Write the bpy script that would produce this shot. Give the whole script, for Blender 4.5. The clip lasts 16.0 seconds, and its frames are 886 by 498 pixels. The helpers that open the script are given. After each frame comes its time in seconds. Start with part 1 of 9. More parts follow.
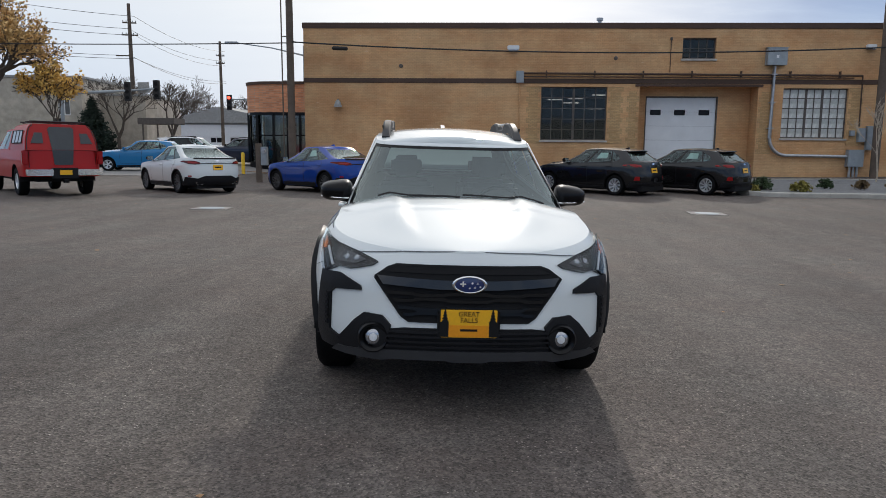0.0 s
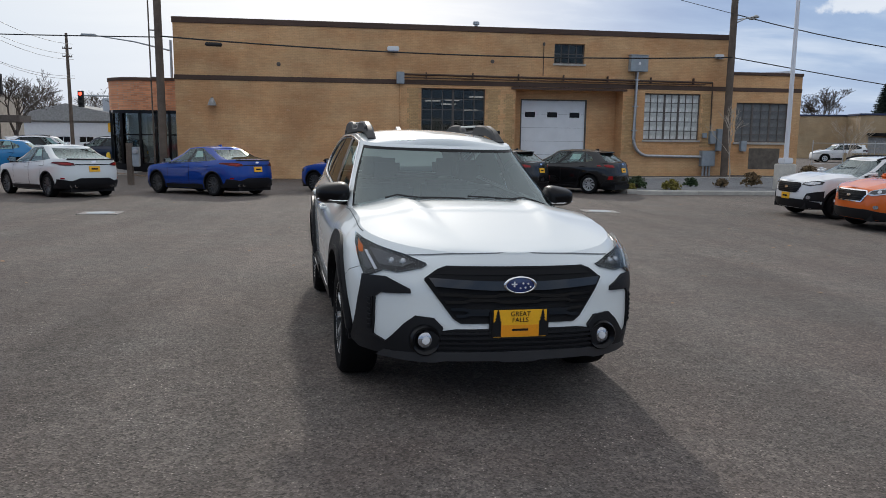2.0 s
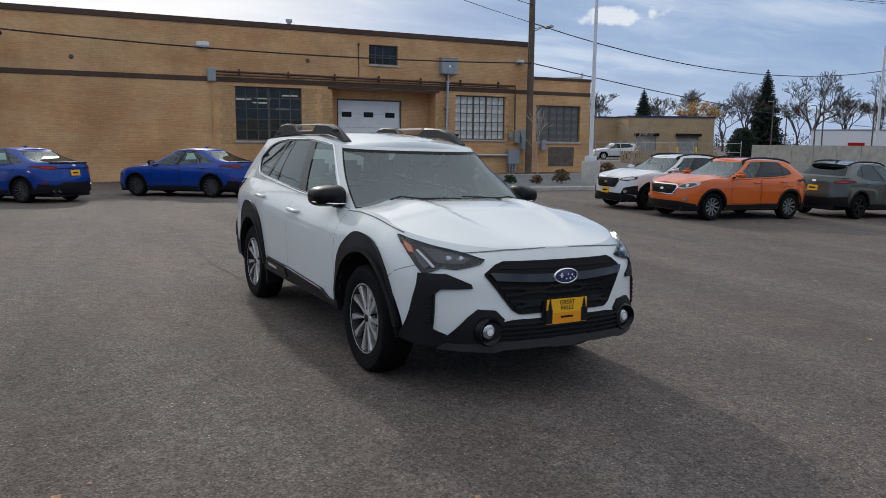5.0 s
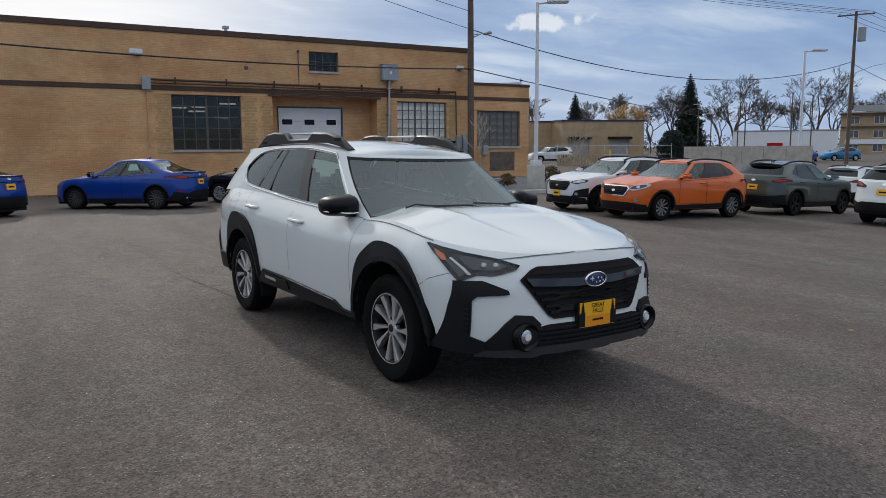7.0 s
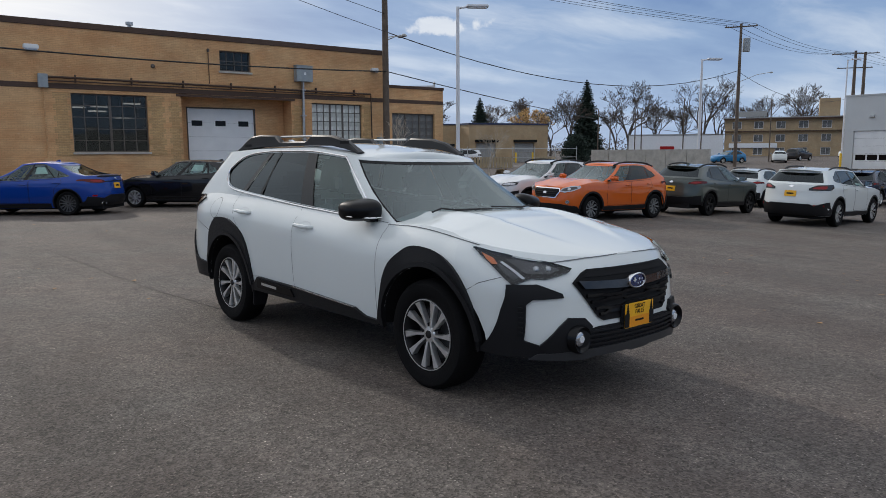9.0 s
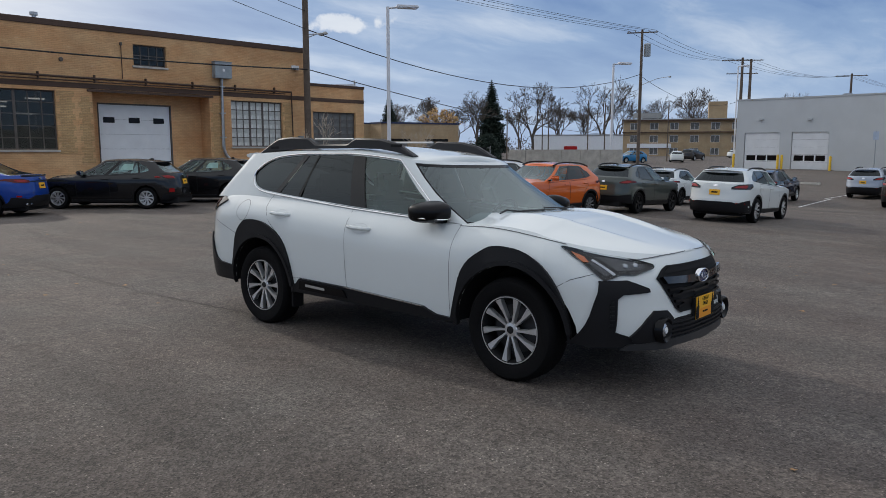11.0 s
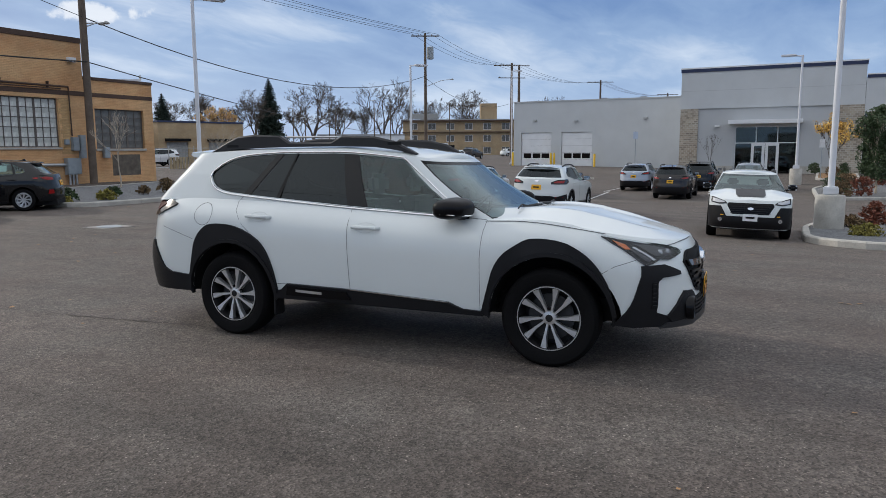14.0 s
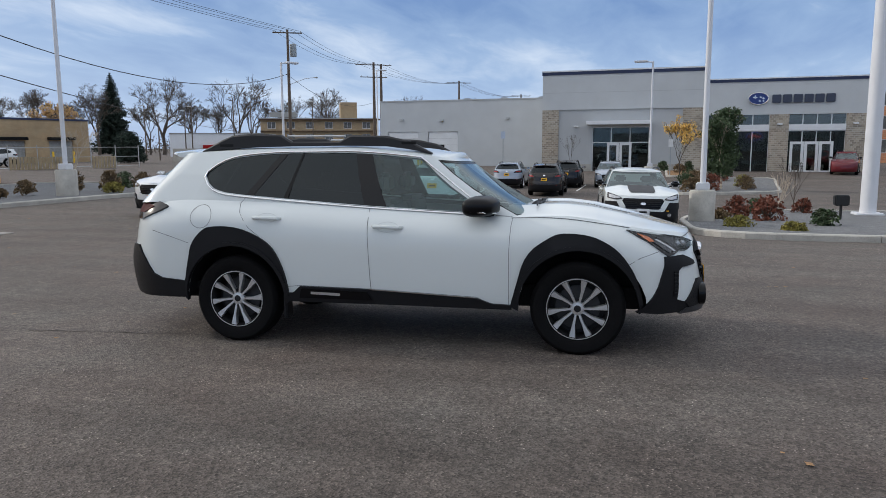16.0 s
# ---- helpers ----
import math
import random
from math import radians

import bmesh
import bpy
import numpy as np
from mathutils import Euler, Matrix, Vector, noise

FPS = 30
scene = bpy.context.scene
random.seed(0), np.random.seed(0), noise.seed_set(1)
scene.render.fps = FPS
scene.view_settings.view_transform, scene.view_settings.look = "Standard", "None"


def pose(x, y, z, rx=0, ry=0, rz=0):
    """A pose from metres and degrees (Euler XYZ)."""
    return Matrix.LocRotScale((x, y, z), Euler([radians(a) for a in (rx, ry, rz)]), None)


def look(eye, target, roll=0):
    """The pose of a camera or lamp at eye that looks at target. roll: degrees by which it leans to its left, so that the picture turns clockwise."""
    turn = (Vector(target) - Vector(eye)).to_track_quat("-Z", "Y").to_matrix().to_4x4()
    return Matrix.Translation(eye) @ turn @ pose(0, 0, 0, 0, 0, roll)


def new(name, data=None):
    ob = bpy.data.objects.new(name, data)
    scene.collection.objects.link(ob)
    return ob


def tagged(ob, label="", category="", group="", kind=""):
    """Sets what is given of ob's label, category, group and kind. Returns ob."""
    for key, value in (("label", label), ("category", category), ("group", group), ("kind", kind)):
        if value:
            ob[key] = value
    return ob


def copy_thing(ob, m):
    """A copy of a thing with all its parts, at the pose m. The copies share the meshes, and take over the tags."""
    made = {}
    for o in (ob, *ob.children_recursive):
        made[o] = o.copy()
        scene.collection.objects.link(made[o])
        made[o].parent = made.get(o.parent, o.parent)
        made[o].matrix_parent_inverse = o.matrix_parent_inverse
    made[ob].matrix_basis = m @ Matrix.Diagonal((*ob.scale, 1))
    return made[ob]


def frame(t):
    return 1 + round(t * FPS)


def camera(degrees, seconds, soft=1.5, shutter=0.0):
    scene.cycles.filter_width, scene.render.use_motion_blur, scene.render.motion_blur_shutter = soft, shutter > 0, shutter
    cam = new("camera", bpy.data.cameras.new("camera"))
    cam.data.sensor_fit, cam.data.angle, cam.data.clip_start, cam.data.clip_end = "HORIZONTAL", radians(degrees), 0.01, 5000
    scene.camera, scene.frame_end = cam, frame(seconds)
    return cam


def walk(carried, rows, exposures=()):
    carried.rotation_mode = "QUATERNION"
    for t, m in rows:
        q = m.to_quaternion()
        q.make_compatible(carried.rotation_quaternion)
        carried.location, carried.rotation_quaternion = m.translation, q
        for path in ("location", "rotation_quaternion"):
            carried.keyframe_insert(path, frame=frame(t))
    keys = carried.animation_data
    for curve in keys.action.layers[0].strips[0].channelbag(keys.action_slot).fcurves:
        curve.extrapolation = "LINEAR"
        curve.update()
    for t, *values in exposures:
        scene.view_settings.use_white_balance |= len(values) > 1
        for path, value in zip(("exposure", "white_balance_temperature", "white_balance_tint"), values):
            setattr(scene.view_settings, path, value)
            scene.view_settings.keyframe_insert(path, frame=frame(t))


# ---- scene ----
cam = camera(62.8, 16.0, soft=0.6)
PATH = [
    (0, (0.087, -0.081, 1.486), (0.007, 1.896, 1.19), 0.4),
    (0.5, (-0.129, -0.092, 1.492), (-0.104, 1.885, 1.194), 0.8),
    (1, (-0.401, -0.1, 1.485), (-0.282, 1.875, 1.191), 0.6),
    (1.5, (-0.654, -0.146, 1.487), (-0.463, 1.823, 1.195), 0.6),
    (2, (-0.883, -0.052, 1.49), (-0.595, 1.905, 1.198), 0.6),
    (2.5, (-1.108, -0.037, 1.475), (-0.69, 1.897, 1.183), 0.7),
    (3, (-1.382, -0.083, 1.492), (-0.873, 1.83, 1.202), 0.7),
    (3.5, (-1.625, -0.031, 1.481), (-1.045, 1.86, 1.191), 0.7),
    (4, (-1.846, 0.08, 1.485), (-1.199, 1.95, 1.192), 0.7),
    (4.5, (-2.061, 0.128, 1.475), (-1.322, 1.963, 1.183), 0.7),
    (5, (-2.314, 0.129, 1.504), (-1.493, 1.93, 1.215), 0.5),
    (5.2, (-2.405, 0.161, 1.505), (-1.55, 1.945, 1.216), 0.5),
    (7.5, (-2.956, 0.421, 1.519), (-1.967, 2.138, 1.247), -0.3),
    (8, (-3.159, 0.487, 1.524), (-2.138, 2.185, 1.251), 0.0),
    (8.5, (-3.32, 0.696, 1.524), (-2.198, 2.329, 1.252), -0.1),
    (10.8, (-4.375, 1.426, 1.547), (-3.006, 2.859, 1.279), -0.1),
    (11, (-4.497, 1.489, 1.566), (-3.099, 2.893, 1.294), -0.0),
    (11.5, (-4.73, 1.656, 1.57), (-3.266, 2.991, 1.299), -0.2),
    (12, (-4.861, 1.907, 1.534), (-3.302, 3.13, 1.263), -0.2),
    (12.5, (-5.012, 2.142, 1.549), (-3.383, 3.27, 1.275), -0.2),
    (13, (-5.27, 2.343, 1.548), (-3.611, 3.425, 1.275), -0.3),
    (13.5, (-5.456, 2.582, 1.542), (-3.765, 3.614, 1.27), -0.3),
    (14, (-5.579, 2.86, 1.552), (-3.826, 3.782, 1.278), -0.3),
    (14.5, (-5.762, 3.137, 1.562), (-3.949, 3.935, 1.286), -0.2),
    (15, (-5.969, 3.395, 1.569), (-4.129, 4.13, 1.292), -0.2),
    (15.5, (-6.057, 3.682, 1.558), (-4.192, 4.35, 1.28), -0.2),
    (16, (-6.148, 3.97, 1.56), (-4.25, 4.533, 1.282), -0.3),
]
walk(cam, [(t, look(eye, target, roll)) for t, eye, target, roll in PATH], [(0, 0.50), (5, 0.45), (8, 0.40), (12.5, 0.40), (14, 0.57), (16, 0.63)])

# ---------------------------------------------------------------- light
SUN_EL, SUN_AZ = 26.0, 4.0
sun_dir = Vector((math.sin(radians(SUN_AZ)) * math.cos(radians(SUN_EL)),
                  math.cos(radians(SUN_AZ)) * math.cos(radians(SUN_EL)), math.sin(radians(SUN_EL))))


def node(tree, kind, **values):
    n = tree.nodes.new(kind)
    for key, value in values.items():
        n.inputs[key.replace("_", " ")].default_value = value
    return n


def build_world():
    world = bpy.data.worlds.new("sky")
    scene.world = world
    world.use_nodes = True
    t = world.node_tree
    t.nodes.clear()
    link = t.links.new
    sky = t.nodes.new("ShaderNodeTexSky")
    sky.sky_type = "NISHITA"
    sky.sun_disc = False
    sky.sun_elevation = radians(SUN_EL)
    sky.sun_rotation = radians(SUN_AZ)
    sky.dust_density = 2.0
    thin = t.nodes.new("ShaderNodeVectorMath")
    thin.operation = "SCALE"
    thin.inputs["Scale"].default_value = 0.07
    link(sky.outputs[0], thin.inputs[0])
    coord = t.nodes.new("ShaderNodeTexCoord")
    # cloud sheet: the view direction laid on a plane overhead
    sep = t.nodes.new("ShaderNodeSeparateXYZ")
    link(coord.outputs["Generated"], sep.inputs[0])
    up = t.nodes.new("ShaderNodeMath")
    up.operation = "ADD"
    up.inputs[1].default_value = 0.16
    link(sep.outputs[2], up.inputs[0])
    top = t.nodes.new("ShaderNodeMath")
    top.operation = "MAXIMUM"
    top.inputs[1].default_value = 0.05
    link(up.outputs[0], top.inputs[0])
    flat = t.nodes.new("ShaderNodeVectorMath")
    flat.operation = "DIVIDE"
    link(coord.outputs["Generated"], flat.inputs[0])
    comb = t.nodes.new("ShaderNodeCombineXYZ")
    for i in range(3):
        link(top.outputs[0], comb.inputs[i])
    link(comb.outputs[0], flat.inputs[1])
    stretch = t.nodes.new("ShaderNodeMapping")
    stretch.inputs["Scale"].default_value = (0.8, 1.5, 0.0)
    stretch.inputs["Rotation"].default_value = (0, 0, radians(24))
    link(flat.outputs[0], stretch.inputs[0])
    big = node(t, "ShaderNodeTexNoise", Scale=0.8, Detail=5.0, Roughness=0.46, Distortion=0.25)
    link(stretch.outputs[0], big.inputs["Vector"])
    small = node(t, "ShaderNodeTexNoise", Scale=2.6, Detail=8.0, Roughness=0.6, Distortion=0.5)
    link(stretch.outputs[0], small.inputs["Vector"])
    mixn = t.nodes.new("ShaderNodeMath")
    mixn.operation = "MULTIPLY_ADD"
    mixn.inputs[1].default_value = 0.26
    link(small.outputs[0], mixn.inputs[0])
    half = t.nodes.new("ShaderNodeMath")
    half.operation = "MULTIPLY"
    half.inputs[1].default_value = 0.74
    link(big.outputs[0], half.inputs[0])
    link(half.outputs[0], mixn.inputs[2])
    shade = t.nodes.new("ShaderNodeValToRGB")
    shade.color_ramp.elements[0].position, shade.color_ramp.elements[0].color = 0.38, (0.105, 0.185, 0.36, 1)
    shade.color_ramp.elements[1].position, shade.color_ramp.elements[1].color = 0.64, (0.43, 0.49, 0.585, 1)
    middle = shade.color_ramp.elements.new(0.5)
    middle.color = (0.175, 0.265, 0.43, 1)
    link(mixn.outputs[0], shade.inputs[0])
    # cloud is brighter round the hidden sun and pale at the horizon
    dot = t.nodes.new("ShaderNodeVectorMath")
    dot.operation = "DOT_PRODUCT"
    link(coord.outputs["Generated"], dot.inputs[0])
    dot.inputs[1].default_value = Vector((-0.30, 0.88, 0.37)).normalized()
    near = t.nodes.new("ShaderNodeMapRange")
    near.interpolation_type = "SMOOTHSTEP"
    near.inputs["From Min"].default_value, near.inputs["From Max"].default_value = 0.68, 0.98
    near.inputs["To Max"].default_value = 0.86
    link(dot.outputs["Value"], near.inputs[0])
    glow = t.nodes.new("ShaderNodeMix")
    glow.data_type = "RGBA"
    glow.inputs["B"].default_value = (0.55, 0.58, 0.615, 1)
    link(near.outputs[0], glow.inputs["Factor"])
    link(shade.outputs[0], glow.inputs["A"])
    low = t.nodes.new("ShaderNodeMapRange")
    low.inputs["From Min"].default_value, low.inputs["From Max"].default_value = 0.0, 0.17
    low.inputs["To Min"].default_value, low.inputs["To Max"].default_value = 0.75, 0.0
    link(sep.outputs[2], low.inputs[0])
    haze = t.nodes.new("ShaderNodeMix")
    haze.data_type = "RGBA"
    haze.inputs["B"].default_value = (0.31, 0.41, 0.575, 1)
    link(low.outputs[0], haze.inputs["Factor"])
    link(glow.outputs["Result"], haze.inputs["A"])
    # overhead the sheet is an even pale grey
    high = t.nodes.new("ShaderNodeMapRange")
    high.interpolation_type = "SMOOTHSTEP"
    high.inputs["From Min"].default_value, high.inputs["From Max"].default_value = 0.22, 0.5
    high.inputs["To Max"].default_value = 0.66
    link(sep.outputs[2], high.inputs[0])
    over = t.nodes.new("ShaderNodeMix")
    over.data_type = "RGBA"
    over.inputs["B"].default_value = (0.82, 0.825, 0.83, 1)
    link(high.outputs[0], over.inputs["Factor"])
    link(haze.outputs["Result"], over.inputs["A"])
    # one bright lens-shaped cloud low in the north-east
    def math_node(op, a, b):
        n = t.nodes.new("ShaderNodeMath")
        n.operation = op
        for i, v in enumerate((a, b)):
            if isinstance(v, (int, float)):
                n.inputs[i].default_value = v
            else:
                link(v, n.inputs[i])
        return n.outputs[0]

    def along(v):
        n = t.nodes.new("ShaderNodeVectorMath")
        n.operation = "DOT_PRODUCT"
        link(coord.outputs["Generated"], n.inputs[0])
        n.inputs[1].default_value = v
        return n.outputs["Value"]
    across = along((0.790, -0.612, 0.0))
    rise = math_node("SUBTRACT", along((-0.08, 0.0, 1.0)), 0.163 - 0.08 * 0.6045)
    rag = node(t, "ShaderNodeTexNoise", Scale=26.0, Detail=6.0, Roughness=0.6)
    link(coord.outputs["Generated"], rag.inputs["Vector"])
    far = math_node("ADD", math_node("POWER", math_node("DIVIDE", across, 0.056), 2.0), math_node("POWER", math_node("DIVIDE", rise, 0.0125), 2.0))
    far = math_node("ADD", far, math_node("MULTIPLY", math_node("SUBTRACT", rag.outputs[0], 0.5), 5.0))
    puff = t.nodes.new("ShaderNodeMapRange")
    puff.interpolation_type = "SMOOTHSTEP"
    puff.inputs["From Min"].default_value, puff.inputs["From Max"].default_value = 0.9, 0.1
    puff.inputs["To Max"].default_value = 0.7
    link(far, puff.inputs[0])
    front = math_node("MULTIPLY", puff.outputs[0], math_node("GREATER_THAN", along((0.6045, 0.780, 0.162)), 0.9))
    lens = t.nodes.new("ShaderNodeMix")
    lens.data_type = "RGBA"
    lens.inputs["B"].default_value = (0.60, 0.62, 0.65, 1)
    link(front, lens.inputs["Factor"])
    link(over.outputs["Result"], lens.inputs["A"])
    mix = t.nodes.new("ShaderNodeMix")
    mix.data_type = "RGBA"
    mix.inputs["Factor"].default_value = 0.88
    link(thin.outputs[0], mix.inputs["A"])
    link(lens.outputs["Result"], mix.inputs["B"])
    back = t.nodes.new("ShaderNodeBackground")
    back.inputs["Strength"].default_value = 1.08
    link(mix.outputs["Result"], back.inputs[0])
    out = t.nodes.new("ShaderNodeOutputWorld")
    link(back.outputs[0], out.inputs[0])


build_world()
sun = new("sun", bpy.data.lights.new("sun", "SUN"))
sun.data.energy, sun.data.angle, sun.data.color = 1.15, radians(2.6), (1.0, 0.93, 0.84)
sun.matrix_world = look(sun_dir * 60, (0, 0, 0))


# ---------------------------------------------------------------- materials
def mat(name, col, rough=0.5, metal=0.0, var=0.12, scale=6.0, fine=0.06, fscale=70.0, bump=0.0, bscale=90.0, coat=0.0, spec=0.5, tint=None, flake=0.0):
    """Principled surface whose colour varies at two scales, with fine relief."""
    m = bpy.data.materials.new(name)
    m.use_nodes = True
    t = m.node_tree
    link = t.links.new
    b = t.nodes["Principled BSDF"]
    b.inputs["Roughness"].default_value, b.inputs["Metallic"].default_value = rough, metal
    b.inputs["Coat Weight"].default_value, b.inputs["Specular IOR Level"].default_value = coat, spec
    b.inputs["Coat Roughness"].default_value = 0.04
    coord = t.nodes.new("ShaderNodeTexCoord")
    big = node(t, "ShaderNodeTexNoise", Scale=scale, Detail=5.0, Roughness=0.6)
    link(coord.outputs["Object"], big.inputs["Vector"])
    sml = node(t, "ShaderNodeTexNoise", Scale=fscale, Detail=3.0, Roughness=0.6)
    link(coord.outputs["Object"], sml.inputs["Vector"])
    ramp = t.nodes.new("ShaderNodeMix")
    ramp.data_type = "RGBA"
    other = tint or col
    ramp.inputs["A"].default_value = (*[c * (1 - var) for c in col], 1)
    ramp.inputs["B"].default_value = (*[min(1, c * (1 + var)) for c in other], 1)
    wide = t.nodes.new("ShaderNodeMapRange")
    wide.inputs["From Min"].default_value, wide.inputs["From Max"].default_value = 0.3, 0.7
    link(big.outputs[0], wide.inputs[0])
    link(wide.outputs[0], ramp.inputs["Factor"])
    hsv = t.nodes.new("ShaderNodeHueSaturation")
    grain = t.nodes.new("ShaderNodeMapRange")
    grain.inputs["From Min"].default_value, grain.inputs["From Max"].default_value = 0.25, 0.75
    grain.inputs["To Min"].default_value, grain.inputs["To Max"].default_value = 1 - fine, 1 + fine
    link(sml.outputs[0], grain.inputs[0])
    link(grain.outputs[0], hsv.inputs["Value"])
    link(ramp.outputs["Result"], hsv.inputs["Color"])
    link(hsv.outputs[0], b.inputs["Base Color"])
    rr = t.nodes.new("ShaderNodeMapRange")
    rr.inputs["To Min"].default_value, rr.inputs["To Max"].default_value = max(0.02, rough * 0.85), min(1, rough * 1.15)
    link(big.outputs[0], rr.inputs[0])
    link(rr.outputs[0], b.inputs["Roughness"])
    if bump:
        rel = node(t, "ShaderNodeTexNoise", Scale=bscale, Detail=4.0)
        link(coord.outputs["Object"], rel.inputs["Vector"])
        bp = node(t, "ShaderNodeBump", Strength=bump, Distance=0.01)
        link(rel.outputs[0], bp.inputs["Height"])
        link(bp.outputs[0], b.inputs["Normal"])
    return m


def glass_mat(name, tint, gloss=1.0, ior=1.9, hue=(0.93, 1.0, 0.985)):
    """A thin pane: a tinted clear sheet with a mirror gloss that follows Fresnel."""
    m = bpy.data.materials.new(name)
    m.use_nodes = True
    t = m.node_tree
    t.nodes.clear()
    clear = t.nodes.new("ShaderNodeBsdfTransparent")
    clear.inputs[0].default_value = (*tint, 1)
    shine = t.nodes.new("ShaderNodeBsdfGlossy")
    shine.inputs["Roughness"].default_value = 0.02
    shine.inputs[0].default_value = (gloss * hue[0], gloss * hue[1], gloss * hue[2], 1)
    fres = node(t, "ShaderNodeFresnel", IOR=ior)
    mix = t.nodes.new("ShaderNodeMixShader")
    t.links.new(fres.outputs[0], mix.inputs[0])
    t.links.new(clear.outputs[0], mix.inputs[1])
    t.links.new(shine.outputs[0], mix.inputs[2])
    out = t.nodes.new("ShaderNodeOutputMaterial")
    t.links.new(mix.outputs[0], out.inputs[0])
    return m


def glow_mat(name, col, strength):
    m = bpy.data.materials.new(name)
    m.use_nodes = True
    b = m.node_tree.nodes["Principled BSDF"]
    b.inputs["Base Color"].default_value = (*col, 1)
    b.inputs["Emission Color"].default_value = (*col, 1)
    b.inputs["Emission Strength"].default_value = strength
    return m


def brick_mat(name, a, b_col, mortar, bw=0.21, bh=0.075, wear=(0.5, 0.45, 0.35), amount=0.1, axis="XZ", bump=0.35, msize=0.008, patch=0.5):
    """Painted brickwork with courses of real size, weathered."""
    m = bpy.data.materials.new(name)
    m.use_nodes = True
    t = m.node_tree
    link = t.links.new
    p = t.nodes["Principled BSDF"]
    p.inputs["Roughness"].default_value = 0.8
    coord = t.nodes.new("ShaderNodeTexCoord")
    sep = t.nodes.new("ShaderNodeSeparateXYZ")
    link(coord.outputs["Object"], sep.inputs[0])
    com = t.nodes.new("ShaderNodeCombineXYZ")
    add = t.nodes.new("ShaderNodeMath")
    add.operation = "ADD"
    link(sep.outputs[0], add.inputs[0])
    link(sep.outputs[1], add.inputs[1])
    link(add.outputs[0], com.inputs[0])
    link(sep.outputs[2], com.inputs[1])
    br = node(t, "ShaderNodeTexBrick", Scale=1.0)
    br.inputs["Brick Width"].default_value, br.inputs["Row Height"].default_value = bw, bh
    br.inputs["Mortar Size"].default_value, br.inputs["Mortar Smooth"].default_value = msize, 0.3
    br.inputs["Bias"].default_value = -0.2
    br.inputs["Color1"].default_value, br.inputs["Color2"].default_value = (*a, 1), (*b_col, 1)
    br.inputs["Mortar"].default_value = (*mortar, 1)
    link(com.outputs[0], br.inputs["Vector"])
    stain = node(t, "ShaderNodeTexNoise", Scale=0.55, Detail=8.0, Roughness=0.65)
    link(coord.outputs["Object"], stain.inputs["Vector"])
    sr = t.nodes.new("ShaderNodeMapRange")
    sr.inputs["From Min"].default_value, sr.inputs["From Max"].default_value = 0.35, 0.68
    sr.inputs["To Min"].default_value, sr.inputs["To Max"].default_value = 0.86, 1.08
    link(stain.outputs[0], sr.inputs[0])
    hsv = t.nodes.new("ShaderNodeHueSaturation")
    link(sr.outputs[0], hsv.inputs["Value"])
    # broad patches where the paint has weathered to another tone, with ragged edges along the courses
    lay = t.nodes.new("ShaderNodeMapping")
    lay.inputs["Scale"].default_value = (0.35, 0.35, 0.9)
    link(coord.outputs["Object"], lay.inputs[0])
    tone = node(t, "ShaderNodeTexNoise", Scale=1.0, Detail=9.0, Roughness=0.7)
    link(lay.outputs[0], tone.inputs["Vector"])
    tr = t.nodes.new("ShaderNodeMapRange")
    tr.inputs["From Min"].default_value, tr.inputs["From Max"].default_value = 0.40, 0.60
    tr.inputs["To Max"].default_value = patch
    link(tone.outputs[0], tr.inputs[0])
    worn = t.nodes.new("ShaderNodeMix")
    worn.data_type = "RGBA"
    worn.blend_type = "MULTIPLY"
    worn.inputs["B"].default_value = (0.90, 0.78, 0.70, 1)
    link(tr.outputs[0], worn.inputs["Factor"])
    link(br.outputs[0], worn.inputs["A"])
    link(worn.outputs["Result"], hsv.inputs["Color"])
    # grime that has run down the wall
    run = t.nodes.new("ShaderNodeMapping")
    run.inputs["Scale"].default_value = (0.5, 0.5, 0.30)
    link(coord.outputs["Object"], run.inputs[0])
    rn = node(t, "ShaderNodeTexNoise", Scale=1.0, Detail=7.0, Roughness=0.7)
    link(run.outputs[0], rn.inputs["Vector"])
    rr = t.nodes.new("ShaderNodeMapRange")
    rr.inputs["From Min"].default_value, rr.inputs["From Max"].default_value = 0.38, 0.60
    rr.inputs["To Min"].default_value, rr.inputs["To Max"].default_value = 0.88, 1.05
    link(rn.outputs[0], rr.inputs[0])
    both = t.nodes.new("ShaderNodeMath")
    both.operation = "MULTIPLY"
    link(sr.outputs[0], both.inputs[0])
    link(rr.outputs[0], both.inputs[1])
    link(both.outputs[0], hsv.inputs["Value"])
    # flaked spots that run along the courses
    mp = t.nodes.new("ShaderNodeMapping")
    mp.inputs["Scale"].default_value = (1.6, 1.6, 7.0)
    link(coord.outputs["Object"], mp.inputs[0])
    fl = node(t, "ShaderNodeTexNoise", Scale=1.4, Detail=9.0, Roughness=0.75)
    link(mp.outputs[0], fl.inputs["Vector"])
    fr = t.nodes.new("ShaderNodeMapRange")
    fr.inputs["From Min"].default_value, fr.inputs["From Max"].default_value = 0.61, 0.70
    fr.inputs["To Max"].default_value = amount * 6
    link(fl.outputs[0], fr.inputs[0])
    mx = t.nodes.new("ShaderNodeMix")
    mx.data_type = "RGBA"
    mx.inputs["B"].default_value = (*wear, 1)
    link(fr.outputs[0], mx.inputs["Factor"])
    link(hsv.outputs[0], mx.inputs["A"])
    link(mx.outputs["Result"], p.inputs["Base Color"])
    bp = node(t, "ShaderNodeBump", Strength=bump, Distance=0.01)
    bp.invert = True
    link(br.outputs["Fac"], bp.inputs["Height"])
    link(bp.outputs[0], p.inputs["Normal"])
    return m


